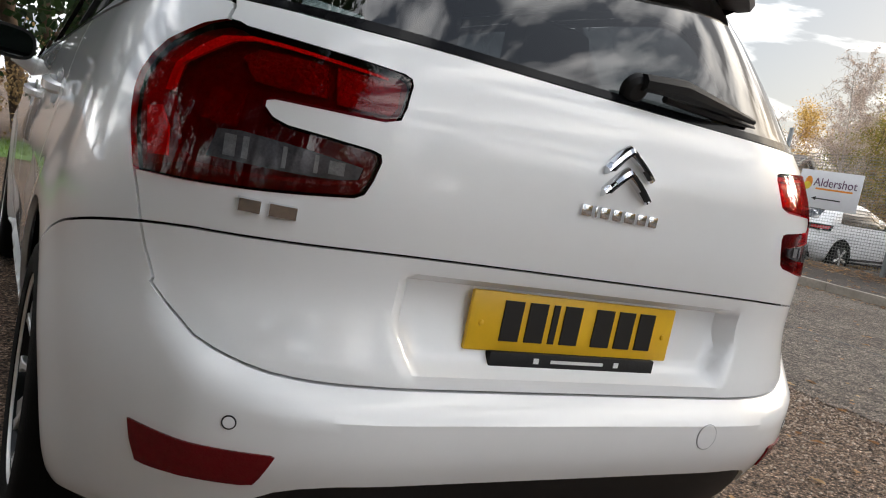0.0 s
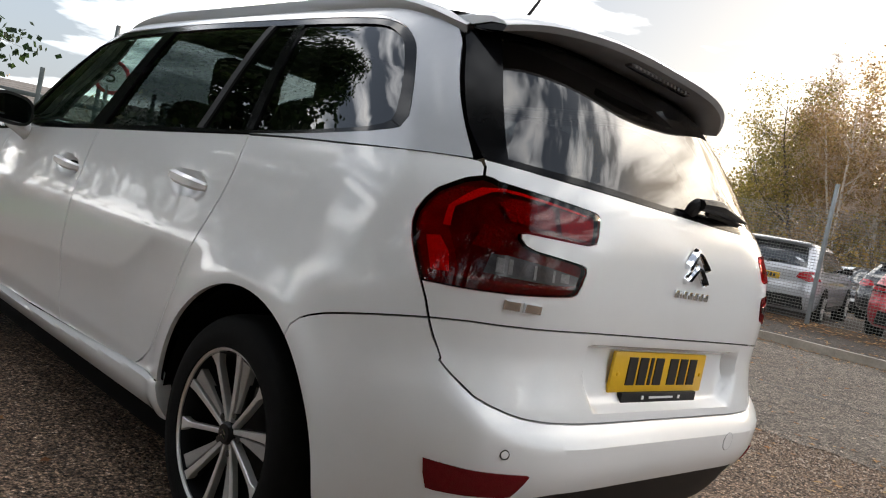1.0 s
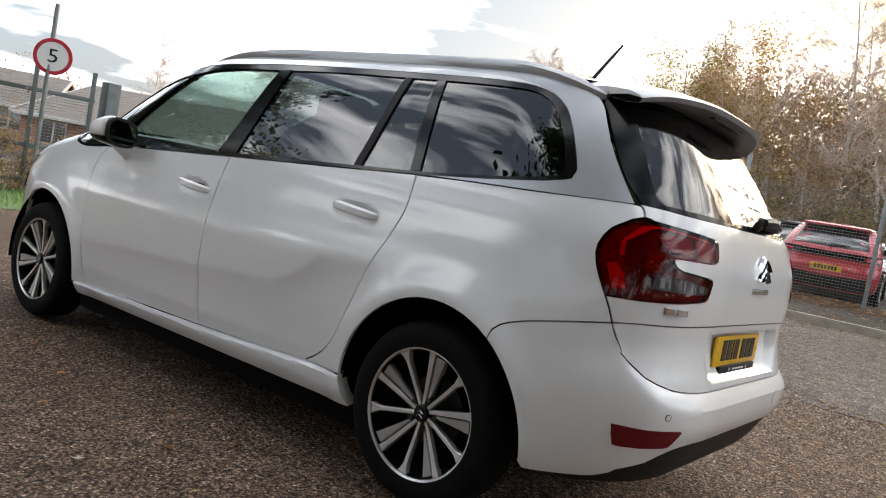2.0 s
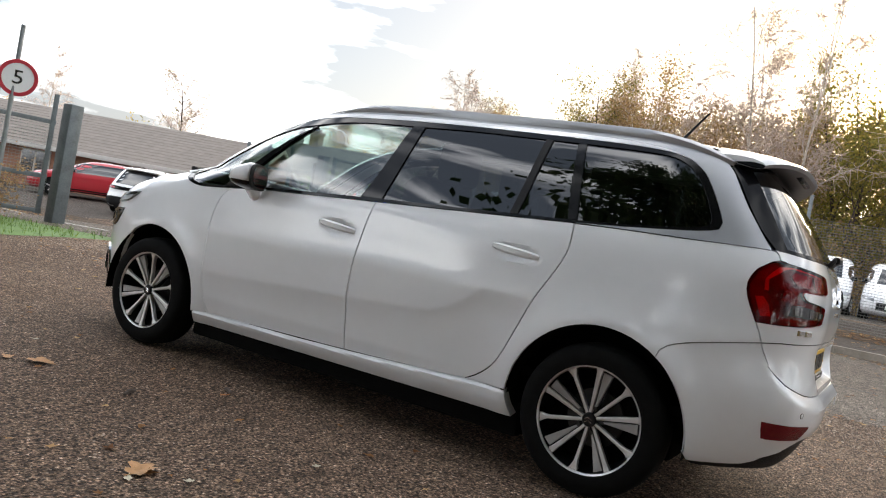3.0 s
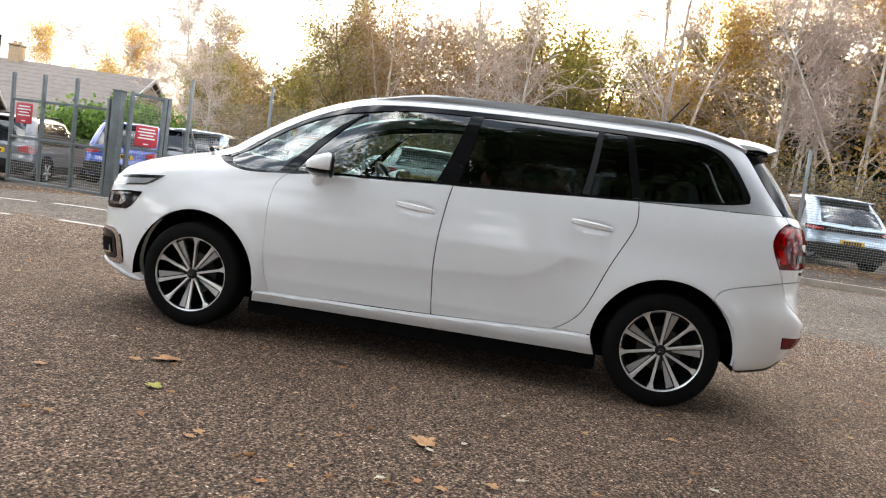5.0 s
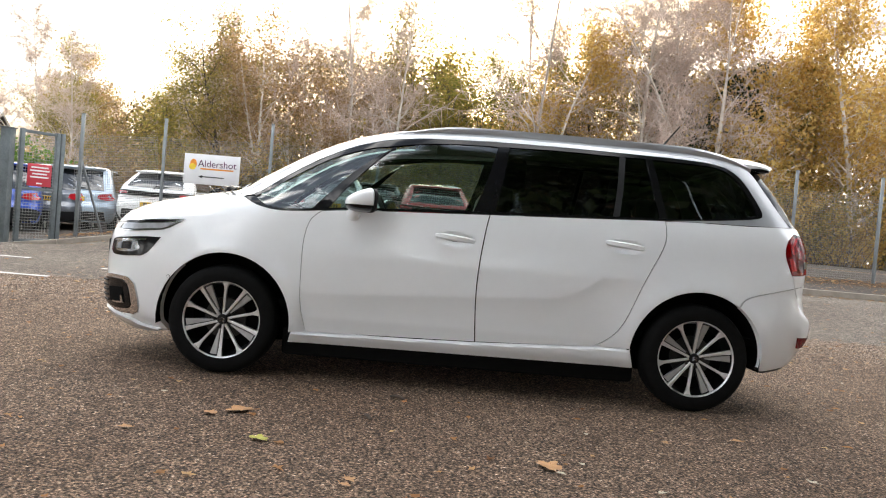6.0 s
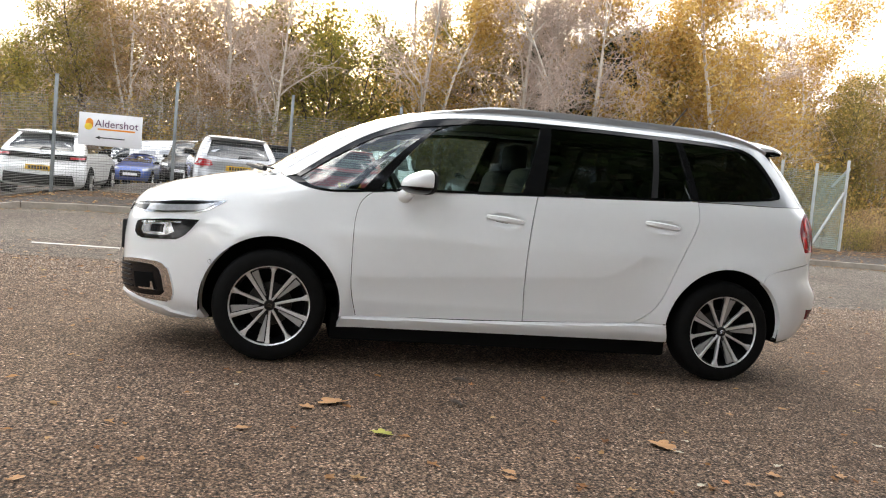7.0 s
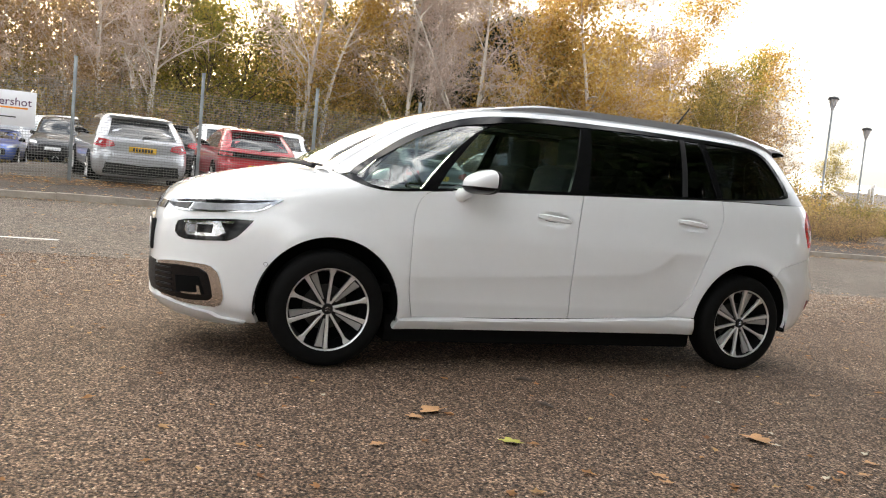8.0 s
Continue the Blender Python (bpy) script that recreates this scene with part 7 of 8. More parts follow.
parked_car("white panel van facing the road behind the fence", P_WHITE, 5.0, 1.95, 1.97, stand(29.0, -0.9, 90), van=True, name="panel_van")
parked_car("dark grey saloon behind the wire fence", P_GREY, 4.6, 1.84, 1.48, stand(13.2, -2.9, -84), rear_rake=0.6)
parked_car("pale blue-grey sports utility car behind the fence", P_PALE, 4.35, 1.85, 1.60, stand(12.7, -5.4, -82), rear_rake=0.55, lamps="band", clad=True)
# car park past the gate
parked_car("white sports utility car parked past the gate", P_WHITE, 4.3, 1.8, 1.60, stand(12.7, 20.75, -62), rear_rake=0.4, lamps="band", clad=True)
parked_car("dark red sports utility car parked past the gate", P_RED, 4.45, 1.84, 1.62, stand(12.45, 17.8, -66), rear_rake=0.4, lamps="band", clad=True)
parked_car("grey off-roader with black wheels parked past the gate", paint("mid_grey_parked_paint", (0.17, 0.175, 0.19), 0.4), 4.4, 1.9, 1.68, stand(11.88, 14.7, -78), rear_rake=0.25, clad=True)
parked_car("blue sports utility car parked behind the foot gate", P_BLUE, 4.4, 1.85, 1.65, stand(12.4, 11.6, -72), rear_rake=0.4, clad=True)
parked_car("grey sports utility car parked behind the foot gate", P_PALE, 4.4, 1.85, 1.6, stand(13.4, 10.3, -76), rear_rake=0.4)
parked_car("red estate car parked near the brick building", P_RED, 4.5, 1.8, 1.5, stand(17.2, 25.3, 54), rear_rake=0.5)


# ---- buildings past the gate ----
ROOF_TILE = material("grey_brown_roof_tiles", (0.17, 0.145, 0.125), 0.85, 0.0, 0.25, 3, 0.3, 30)
BRICK = material("red_brick", (0.27, 0.135, 0.085), 0.9, 0.0, 0.3, 9, 0.4, 60)
BUFF = material("buff_brick", (0.36, 0.26, 0.16), 0.9, 0.0, 0.25, 9, 0.4, 60)
FASCIA = material("white_fascia", (0.46, 0.44, 0.41), 0.6, 0.0, 0.1, 5)
PANE = material("dark_window_pane", (0.03, 0.035, 0.04), 0.06, 0.0, 0.1, 5, coat=1.0)


def house(name, label, at, length, depth, eaves, ridge, wall_mat, windows=4, chimney=False):
    """A low gabled building: walls, two tiled roof slopes in courses, fascia and windows. Its front looks to its own -y."""
    h = thing(name, label, "building", at=at)
    bm = bmesh.new()
    a = [bm.verts.new(v) for v in ((0, 0, -0.6), (length, 0, -0.6), (length, depth, -0.6), (0, depth, -0.6), (0, 0, eaves), (length, 0, eaves), (length, depth, eaves), (0, depth, eaves), (0, depth / 2, ridge - 0.12), (length, depth / 2, ridge - 0.12))]
    for f in ((0, 1, 5, 4), (1, 2, 6, 9, 5), (2, 3, 7, 6), (3, 0, 4, 8, 7)):
        bm.faces.new([a[i] for i in f])
    part("wall", bm, wall_mat, h, smooth=False)
    run = depth / 2 + 0.4
    fall = (ridge - eaves) / (depth / 2)
    for k in (0, 1):
        roof = None
        n = 14
        for i in range(n):
            bm = bmesh.new()
            u0, u1 = i / n, (i + 1.15) / n
            y0, y1 = (-0.4 + run * u0, -0.4 + run * min(u1, 1))
            z0, z1 = eaves - 0.4 * fall + run * fall * u0, eaves - 0.4 * fall + run * fall * min(u1, 1)
            if k:
                y0, y1 = depth - y0, depth - y1
            t = 0.022
            vs = [bm.verts.new(v) for v in ((-0.35, y0, z0 + t), (length + 0.35, y0, z0 + t), (length + 0.35, y1, z1 + 0.01), (-0.35, y1, z1 + 0.01), (-0.35, y0, z0), (length + 0.35, y0, z0), (length + 0.35, y1, z1 - 0.04), (-0.35, y1, z1 - 0.04))]
            for f in ((0, 1, 2, 3), (4, 5, 1, 0), (5, 6, 2, 1), (6, 7, 3, 2), (7, 4, 0, 3), (7, 6, 5, 4)):
                bm.faces.new([vs[q] for q in f])
            ob = part("roof" if roof is None else "tile_course", bm, ROOF_TILE, roof or h, smooth=False)
            roof = roof or ob
    for x in (-0.36, length + 0.30):
        for y0, y1 in ((-0.4, depth / 2), (depth + 0.4, depth / 2)):
            bm = bmesh.new()
            z0 = eaves - 0.4 * fall
            vs = []
            for dx in (0, 0.06):
                vs += [bm.verts.new(v) for v in ((x + dx, y0, z0 - 0.16), (x + dx, y0, z0 + 0.03), (x + dx, y1, ridge + 0.03), (x + dx, y1, ridge - 0.18))]
            bm.faces.new(vs[:4])
            bm.faces.new(vs[4:][::-1])
            for q in range(4):
                bm.faces.new((vs[q], vs[(q + 1) % 4], vs[4 + (q + 1) % 4], vs[4 + q]))
            part("bargeboard", bm, FASCIA, h, smooth=False)
    bm = bmesh.new()
    box(bm, (-0.3, -0.45, eaves - 0.4 * fall - 0.17), (length + 0.3, -0.40, eaves - 0.4 * fall + 0.03), 0.004)
    part("fascia", bm, FASCIA, h)
    for i in range(windows):
        x = length * (i + 0.5) / windows
        bm = bmesh.new()
        box(bm, (x - 0.65, -0.04, eaves - 1.45), (x + 0.65, 0.06, eaves - 0.35), 0.01)
        w = part("window", bm, FASCIA, h)
        for dx in (-0.32, 0.32):
            bm = bmesh.new()
            box(bm, (x + dx - 0.27, -0.048, eaves - 1.38), (x + dx + 0.27, -0.042, eaves - 0.42))
            part("pane", bm, PANE, w)
    if chimney:
        bm = bmesh.new()
        box(bm, (length * 0.10, depth / 2 - 0.35, ridge - 0.5), (length * 0.10 + 0.62, depth / 2 + 0.35, ridge + 0.75), 0.02)
        ch = part("chimney", bm, BUFF, h)
        bm = bmesh.new()
        box(bm, (length * 0.10 - 0.06, depth / 2 - 0.41, ridge + 0.75), (length * 0.10 + 0.68, depth / 2 + 0.41, ridge + 0.85), 0.02)
        for dx in (0.17, 0.45):
            tube(bm, [(length * 0.10 + dx, depth / 2, ridge + 0.84), (length * 0.10 + dx, depth / 2, ridge + 1.02)], [0.12, 0.10], 10)
        part("chimney_cap", bm, BUFF, ch)
        bm = bmesh.new()
        tube(bm, [(length * 0.005, depth / 2, ridge - 0.4), (length * 0.005, depth / 2, ridge + 1.30)], 0.20, 16)
        fl = part("flue", bm, FASCIA, h, "white flue pipe")
        bm = bmesh.new()
        tube(bm, [(length * 0.005, depth / 2, ridge + 0.55), (length * 0.005, depth / 2, ridge + 1.22)], 0.212, 16)
        part("flue_band", bm, BLACK, fl)
    return h


house("brick_building", "low red brick building with a grey-brown tiled roof", Matrix.Translation((13.3, 35.9, -0.3)) @ Euler((0, 0, radians(-62))).to_matrix().to_4x4(), 14.0, 10.8, 2.0, 3.9, BRICK, 4)
house("gabled_building", "buff brick building with tiled roof, chimney and flue", Matrix.Translation((27.0, 31.6, -0.3)) @ Euler((0, 0, radians(-78))).to_matrix().to_4x4(), 8.5, 14, 2.1, 5.3, BUFF, 3, True)
house("pale_roofed_building", "low brown building with a pale roof", Matrix.Translation((7.5, 47.0, -0.6)) @ Euler((0, 0, radians(-40))).to_matrix().to_4x4(), 11, 8, 2.6, 4.4, BUFF, 4)
house("far_shed", "pale low building beyond the road", Matrix.Translation((38.0, -44.0, 0.6)) @ Euler((0, 0, radians(-115))).to_matrix().to_4x4(), 14, 7, 2.3, 3.2, FASCIA, 4)

# white board with an orange band beyond the verge
sale_board = thing("verge_board", "white board with an orange band on two posts beyond the verge", "sign", at=Matrix.Translation((28.6, -34.9, ground_z(28.6, -34.9))) @ Euler((0, 0, radians(-42))).to_matrix().to_4x4())
for x in (-0.75, 0.75):
    bm = bmesh.new()
    box(bm, (x - 0.05, 0.0, -0.1), (x + 0.05, 0.1, 2.7), 0.01)
    part("leg", bm, FASCIA, sale_board)
bm = bmesh.new()
box(bm, (-1.0, -0.05, 0.9), (1.0, 0.0, 2.9), 0.01)
part("board_face", bm, SIGN_WHITE, sale_board)
bm = bmesh.new()
box(bm, (-0.85, -0.058, 1.75), (0.85, -0.052, 2.35))
part("orange_band", bm, FLAME, sale_board)

# street lamps far down the road
for x, y, hgt in ((26.0, -28.5, 6.2), (30.0, -35.5, 5.6)):
    z = ground_z(x, y)
    lamp = thing("street_lamp", "slim dark street lamp with a lantern head", "lamp", "street lamps")
    bm = bmesh.new()
    tube(bm, [(x, y, z), (x, y, z + 1.2), (x, y, z + hgt)], [0.09, 0.06, 0.045], 10)
    part("pole", bm, GALVANISED, lamp)
    bm = bmesh.new()
    lathe(bm, [(0.05, 0.0), (0.16, 0.30), (0.22, 0.55)], Matrix.Translation((x, y, z + hgt)), 12)
    head = part("lantern", bm, LAMP_CLEAR, lamp)
    bm = bmesh.new()
    lathe(bm, [(0.28, 0.55), (0.24, 0.65), (0.0, 0.72)], Matrix.Translation((x, y, z + hgt)), 12)
    part("lantern_cap", bm, BLACK, head)


# ---- trees ----
def bark(name, dark, light, scale=9.0):
    m = material(name, [(a + b) / 2 for a, b in zip(dark, light)], 0.9, 0.0, 0.1, scale, 0.6, 40)
    ramp = [n for n in m.node_tree.nodes if n.bl_idname == "ShaderNodeValToRGB"][0]
    ramp.color_ramp.elements[0].color, ramp.color_ramp.elements[1].color = (*dark, 1), (*light, 1)
    return m


def leafy(name, a, b, c, through_light=0.66):
    """Leaves, each with a tint of its own between three colours."""
    m = bpy.data.materials.new(name)
    m.use_nodes = True
    n, l = m.node_tree.nodes, m.node_tree.links
    bs = n["Principled BSDF"]
    bs.inputs["Roughness"].default_value = 0.65
    geo, ramp = n.new("ShaderNodeNewGeometry"), n.new("ShaderNodeValToRGB")
    e = ramp.color_ramp.elements
    e[0].position, e[0].color = 0.0, (*a, 1)
    e[1].position, e[1].color = 1.0, (*c, 1)
    e.new(0.5).color = (*b, 1)
    l.new(geo.outputs["Random Per Island"], ramp.inputs["Fac"])
    l.new(ramp.outputs["Color"], bs.inputs["Base Color"])
    tr, mx = n.new("ShaderNodeBsdfTranslucent"), n.new("ShaderNodeMixShader")
    mx.inputs["Fac"].default_value = through_light
    l.new(ramp.outputs["Color"], tr.inputs["Color"])
    l.new(bs.outputs["BSDF"], mx.inputs[1])
    l.new(tr.outputs["BSDF"], mx.inputs[2])
    l.new(mx.outputs["Shader"], n["Material Output"].inputs["Surface"])
    return m


BIRCH = bark("birch_bark", (0.34, 0.29, 0.24), (0.74, 0.68, 0.60), 3.0)
TWIG = bark("pinkish_twigs", (0.42, 0.32, 0.26), (0.68, 0.55, 0.47), 3.0)
BROWN_BARK = bark("brown_bark", (0.045, 0.035, 0.028), (0.13, 0.10, 0.08))
PINE_BARK = bark("pine_bark", (0.035, 0.024, 0.018), (0.12, 0.075, 0.05))
L_OLIVE = leafy("olive_leaves", (0.170, 0.155, 0.042), (0.285, 0.232, 0.066), (0.43, 0.315, 0.095))
L_BROWN = leafy("brown_leaves", (0.24, 0.155, 0.080), (0.385, 0.255, 0.130), (0.50, 0.345, 0.17))
L_GOLD = leafy("golden_leaves", (0.365, 0.217, 0.065), (0.548, 0.355, 0.102), (0.670, 0.497, 0.173))
L_YELLOW = leafy("yellow_green_leaves", (0.166, 0.175, 0.036), (0.280, 0.245, 0.054), (0.403, 0.297, 0.065))
L_PINE = leafy("pine_needles", (0.012, 0.028, 0.012), (0.025, 0.05, 0.018), (0.045, 0.075, 0.025))
L_GREEN = leafy("fresh_green_leaves", (0.07, 0.14, 0.025), (0.14, 0.24, 0.045), (0.22, 0.32, 0.08))
L_LITTER = leafy("fallen_leaves", (0.20, 0.09, 0.035), (0.42, 0.21, 0.08), (0.58, 0.40, 0.20))


class Soup:
    """Vertices and faces gathered for one mesh."""

    def __init__(self):
        self.v, self.f = [], []

    def tube(self, pts, r0, r1, sides):
        base = len(self.v)
        n = len(pts)
        for i, p in enumerate(pts):
            d = (pts[min(i + 1, n - 1)] - pts[max(i - 1, 0)])
            d.normalize()
            a = d.cross(Vector((0.3, 0.9, 0.2)))
            if a.length < 0.05:
                a = d.cross(Vector((1, 0, 0)))
            a.normalize()
            b = d.cross(a)
            r = r0 + (r1 - r0) * i / (n - 1)
            for k in range(sides):
                t = 2 * math.pi * k / sides
                self.v.append(p + a * (r * math.cos(t)) + b * (r * math.sin(t)))
        for i in range(n - 1):
            for k in range(sides):
                q = base + i * sides
                self.f.append((q + k, q + (k + 1) % sides, q + sides + (k + 1) % sides, q + sides + k))

    def leaf(self, p, size, rng, long=1.0):
        d = Vector((rng.gauss(0, 1), rng.gauss(0, 1), rng.gauss(0, 1))).normalized()
        e = d.cross(Vector((rng.gauss(0, 1), rng.gauss(0, 1), rng.gauss(0, 1)))).normalized()
        base = len(self.v)
        d, e = d * size * long, e * size * 0.55
        self.v += [p, p + d * 0.5 + e, p + d, p + d * 0.5 - e]
        self.f.append((base, base + 1, base + 2, base + 3))

    def mesh(self, name, mat, smooth=True):
        me = bpy.data.meshes.new(name)
        me.from_pydata([tuple(q) for q in self.v], [], self.f)
        me.materials.append(mat)
        if smooth:
            me.polygons.foreach_set("use_smooth", [True] * len(me.polygons))
        me.update()
        return me


def grow(rng, start, way, length, bend, n, droop=0.0):
    """A bent line of n points."""
    pts, d, p = [start.copy()], way.normalized(), start.copy()
    for i in range(n - 1):
        d = (d + Vector((rng.gauss(0, bend), rng.gauss(0, bend), rng.gauss(0, bend) - droop))).normalized()
        p = p + d * (length / (n - 1))
        pts.append(p.copy())
    return pts


def tree(seed, name, label, category, height, bark_mat, leaf_mat, leaves, leaf_size, spread=0.32, limbs=16, twigs=7, fine=6, twig_mat=None, droop=0.03, stems=1, low=0.22, rise=0.75, trunk=0.014, cluster=0.35, long=1.0, hair=0.0055):
    """A tree: stems, limbs and twigs, and a crown of many small leaves along the twigs."""
    rng = random.Random(seed)
    ob = thing(name, label, category)
    wood, thin, crown = Soup(), Soup(), Soup()
    tips = []
    for s in range(stems):
        lean = Vector((rng.gauss(0, 0.06 + 0.08 * (stems > 1)), rng.gauss(0, 0.06 + 0.08 * (stems > 1)), 1))
        st = Vector((rng.gauss(0, 0.15), rng.gauss(0, 0.15), -0.15)) if stems > 1 else Vector((0, 0, -0.15))
        hh = height * (1 if s == 0 else rng.uniform(0.7, 1.0))
        stem = grow(rng, st, lean, hh, 0.05, 12)
        wood.tube(stem, height * trunk / (1 + 0.25 * (stems - 1)), 0.012, 8)
        for i in range(limbs // stems):
            u = low + (0.97 - low) * ((i + rng.random()) / (limbs // stems))
            k = min(int(u * 11), 10)
            p = stem[k].lerp(stem[k + 1], u * 11 - k)
            a = rng.uniform(0, 2 * math.pi)
            up = rise * rng.uniform(0.6, 1.3)
            ln = height * spread * rng.uniform(0.6, 1.15) * (1.15 - 0.75 * u)
            limb = grow(rng, p, Vector((math.cos(a), math.sin(a), up)), ln, 0.14, 7, droop * 0.3)
            wood.tube(limb, max(0.012, height * trunk * 0.42 * (1.1 - u)), 0.008, 5)
            for j in range(twigs):
                v = 0.2 + 0.8 * (j + rng.random()) / twigs
                q = min(int(v * 6), 5)
                b = limb[q].lerp(limb[q + 1], v * 6 - q)
                tw = grow(rng, b, (limb[q + 1] - limb[q]).normalized() + Vector((rng.gauss(0, 0.6), rng.gauss(0, 0.6), rng.gauss(0.1, 0.5))), ln * rng.uniform(0.22, 0.5), 0.2, 3, droop)
                thin.tube(tw, 0.010, 0.004, 3)
                for m in range(fine):
                    c = tw[rng.randint(1, len(tw) - 1)]
                    fw = grow(rng, c, Vector((rng.gauss(0, 0.7), rng.gauss(0, 0.7), rng.gauss(0.1 - droop * 4, 0.5))), ln * rng.uniform(0.12, 0.26), 0.25, 2, droop * 2)
                    thin.tube(fw, hair, hair * 0.6, 3)
                    tips += fw[1:]
                tips += tw[1:]
    leaves, leaf_size = int(leaves * 0.65), leaf_size * 1.5
    for i in range(leaves):
        p = tips[rng.randrange(len(tips))] + Vector((rng.gauss(0, cluster), rng.gauss(0, cluster), rng.gauss(0, cluster))) * 0.9
        crown.leaf(p, leaf_size * rng.uniform(0.6, 1.3), rng, long)
    for nm, soup, mat in (("trunk", wood, bark_mat), ("twig_mass", thin, twig_mat or bark_mat), ("crown", crown, leaf_mat)):
        if soup.f:
            o = new(nm, soup.mesh(nm, mat))
            o.parent = ob
            if nm != "trunk":
                tagged(o, kind="stuff")
    return ob


def bush(seed, name, label, height, width, leaf_mat, leaves, leaf_size, bark_mat=None, shoots=40):
    """A shrub of many shoots from the ground, leafy throughout."""
    rng = random.Random(seed)
    ob = thing(name, label, "bush")
    thin, crown = Soup(), Soup()
    tips = []
    for i in range(shoots):
        a, r = rng.uniform(0, 2 * math.pi), width * 0.5 * math.sqrt(rng.random())
        p = Vector((r * math.cos(a), r * math.sin(a), -0.1))
        s = grow(rng, p, Vector((math.cos(a) * 0.35, math.sin(a) * 0.35, 1)), height * rng.uniform(0.5, 1.05), 0.16, 7, 0.01)
        thin.tube(s, 0.014, 0.004, 3)
        for j in range(5):
            b = s[rng.randint(1, 6)]
            f = grow(rng, b, Vector((rng.gauss(0, 0.7), rng.gauss(0, 0.7), rng.gauss(0.4, 0.4))), height * rng.uniform(0.12, 0.3), 0.25, 4, 0.03)
            thin.tube(f, 0.006, 0.003, 3)
            tips += f
        tips += s[2:]
    leaves, leaf_size = int(leaves * 0.5), leaf_size * 1.5
    for i in range(leaves):
        p = tips[rng.randrange(len(tips))] + Vector((rng.gauss(0, 0.16), rng.gauss(0, 0.16), rng.gauss(0, 0.16)))
        crown.leaf(p, leaf_size * rng.uniform(0.6, 1.3), rng)
    for nm, soup, mat in (("stem_mass", thin, bark_mat or BROWN_BARK), ("foliage", crown, leaf_mat)):
        o = new(nm, soup.mesh(nm, mat))
        o.parent = ob
    return ob


MODELS = {
    "bare": [tree(1, "birch_tree", "bare birch with pale trunk and fine pinkish twigs", "tree", 12.0, BIRCH, L_GOLD, 450, 0.035, limbs=30, twigs=9, fine=13, twig_mat=TWIG, droop=0.05, rise=1.2, spread=0.27, trunk=0.0085, hair=0.009),
             tree(2, "birch_tree", "bare many-stemmed birch with pale branching trunks", "tree", 11.0, BIRCH, L_BROWN, 500, 0.035, limbs=30, twigs=9, fine=12, twig_mat=TWIG, droop=0.05, stems=3, rise=1.3, spread=0.27, trunk=0.0095, hair=0.009)],
    "gold": [tree(3, "birch_tree", "birch with thinning golden autumn leaves", "tree", 11.0, BIRCH, L_GOLD, 13000, 0.062, limbs=24, twigs=7, fine=6, twig_mat=TWIG, droop=0.06, rise=0.9, spread=0.33, cluster=0.3),
             tree(4, "maple_tree", "autumn tree with dense yellow and orange leaves", "tree", 9.5, BIRCH, L_GOLD, 17000, 0.07, limbs=22, twigs=7, fine=5, rise=0.7, spread=0.38, low=0.12)],
    "olive": [tree(5, "oak_tree", "oak with thinning olive and yellow leaves", "tree", 9.5, BROWN_BARK, L_OLIVE, 17000, 0.062, limbs=24, twigs=7, fine=5, rise=0.7, spread=0.40, low=0.10),
              tree(6, "willow_tree", "slim tree with yellow-green autumn leaves", "tree", 8.5, BROWN_BARK, L_YELLOW, 13000, 0.06, limbs=22, twigs=7, fine=6, rise=1.0, spread=0.32, low=0.12, stems=2)],
    "brown": [tree(7, "oak_tree", "tree with dry brown leaves and grey limbs", "tree", 9.0, BIRCH, L_BROWN, 14000, 0.058, limbs=24, twigs=7, fine=6, rise=0.9, spread=0.36, low=0.10, twig_mat=TWIG, stems=2)],
    "pine": [tree(8, "pine_tree", "tall dark green pine", "tree", 13.0, PINE_BARK, L_PINE, 30000, 0.09, limbs=44, twigs=6, fine=3, rise=0.12, spread=0.24, droop=0.02, low=0.25, long=1.3, cluster=0.28)],
    "round": [tree(21, "oak_tree", "bare oak with a broad rounded crown of yellowish twigs", "tree", 8.6, BROWN_BARK, L_YELLOW, 2600, 0.05, limbs=34, twigs=9, fine=9, twig_mat=TWIG, droop=0.0, rise=0.75, spread=0.50, low=0.25, hair=0.010)],
    "bush": [bush(9, "shrub", "brown and orange autumn shrub", 3.0, 3.0, L_BROWN, 7000, 0.06),
             bush(10, "shrub", "olive green shrub with thinning leaves", 3.2, 2.8, L_OLIVE, 7000, 0.06),
             bush(11, "shrub", "shrub with golden autumn leaves", 2.8, 2.8, L_GOLD, 6500, 0.06)],
}
used = set()


WIDE = 1.42


def far(x, y):
    """Spreads the plan of the far wood away from the yard."""
    return -5.3 + (x + 5.3) * WIDE, 1.5 + (y - 1.5) * WIDE


def plant(kind, x, y, scale=1.0, which=None, turn=None):
    """Stands a tree of that kind on the ground; the first of each model is the model itself."""
    rng = random.Random(int(x * 131 + y * 977 + 5))
    models = MODELS[kind]
    i = rng.randrange(len(models)) if which is None else which
    m = Matrix.Translation((x, y, ground_z(x, y))) @ Euler((0, 0, rng.uniform(0, 6.28) if turn is None else turn)).to_matrix().to_4x4()
    src = models[i]
    k = (kind, i)
    if k not in used:
        used.add(k)
        ob = src
        ob.matrix_basis = m
    else:
        ob = copy_thing(src, m)
    ob.scale = (scale, scale, scale * rng.uniform(0.92, 1.1))
    return ob


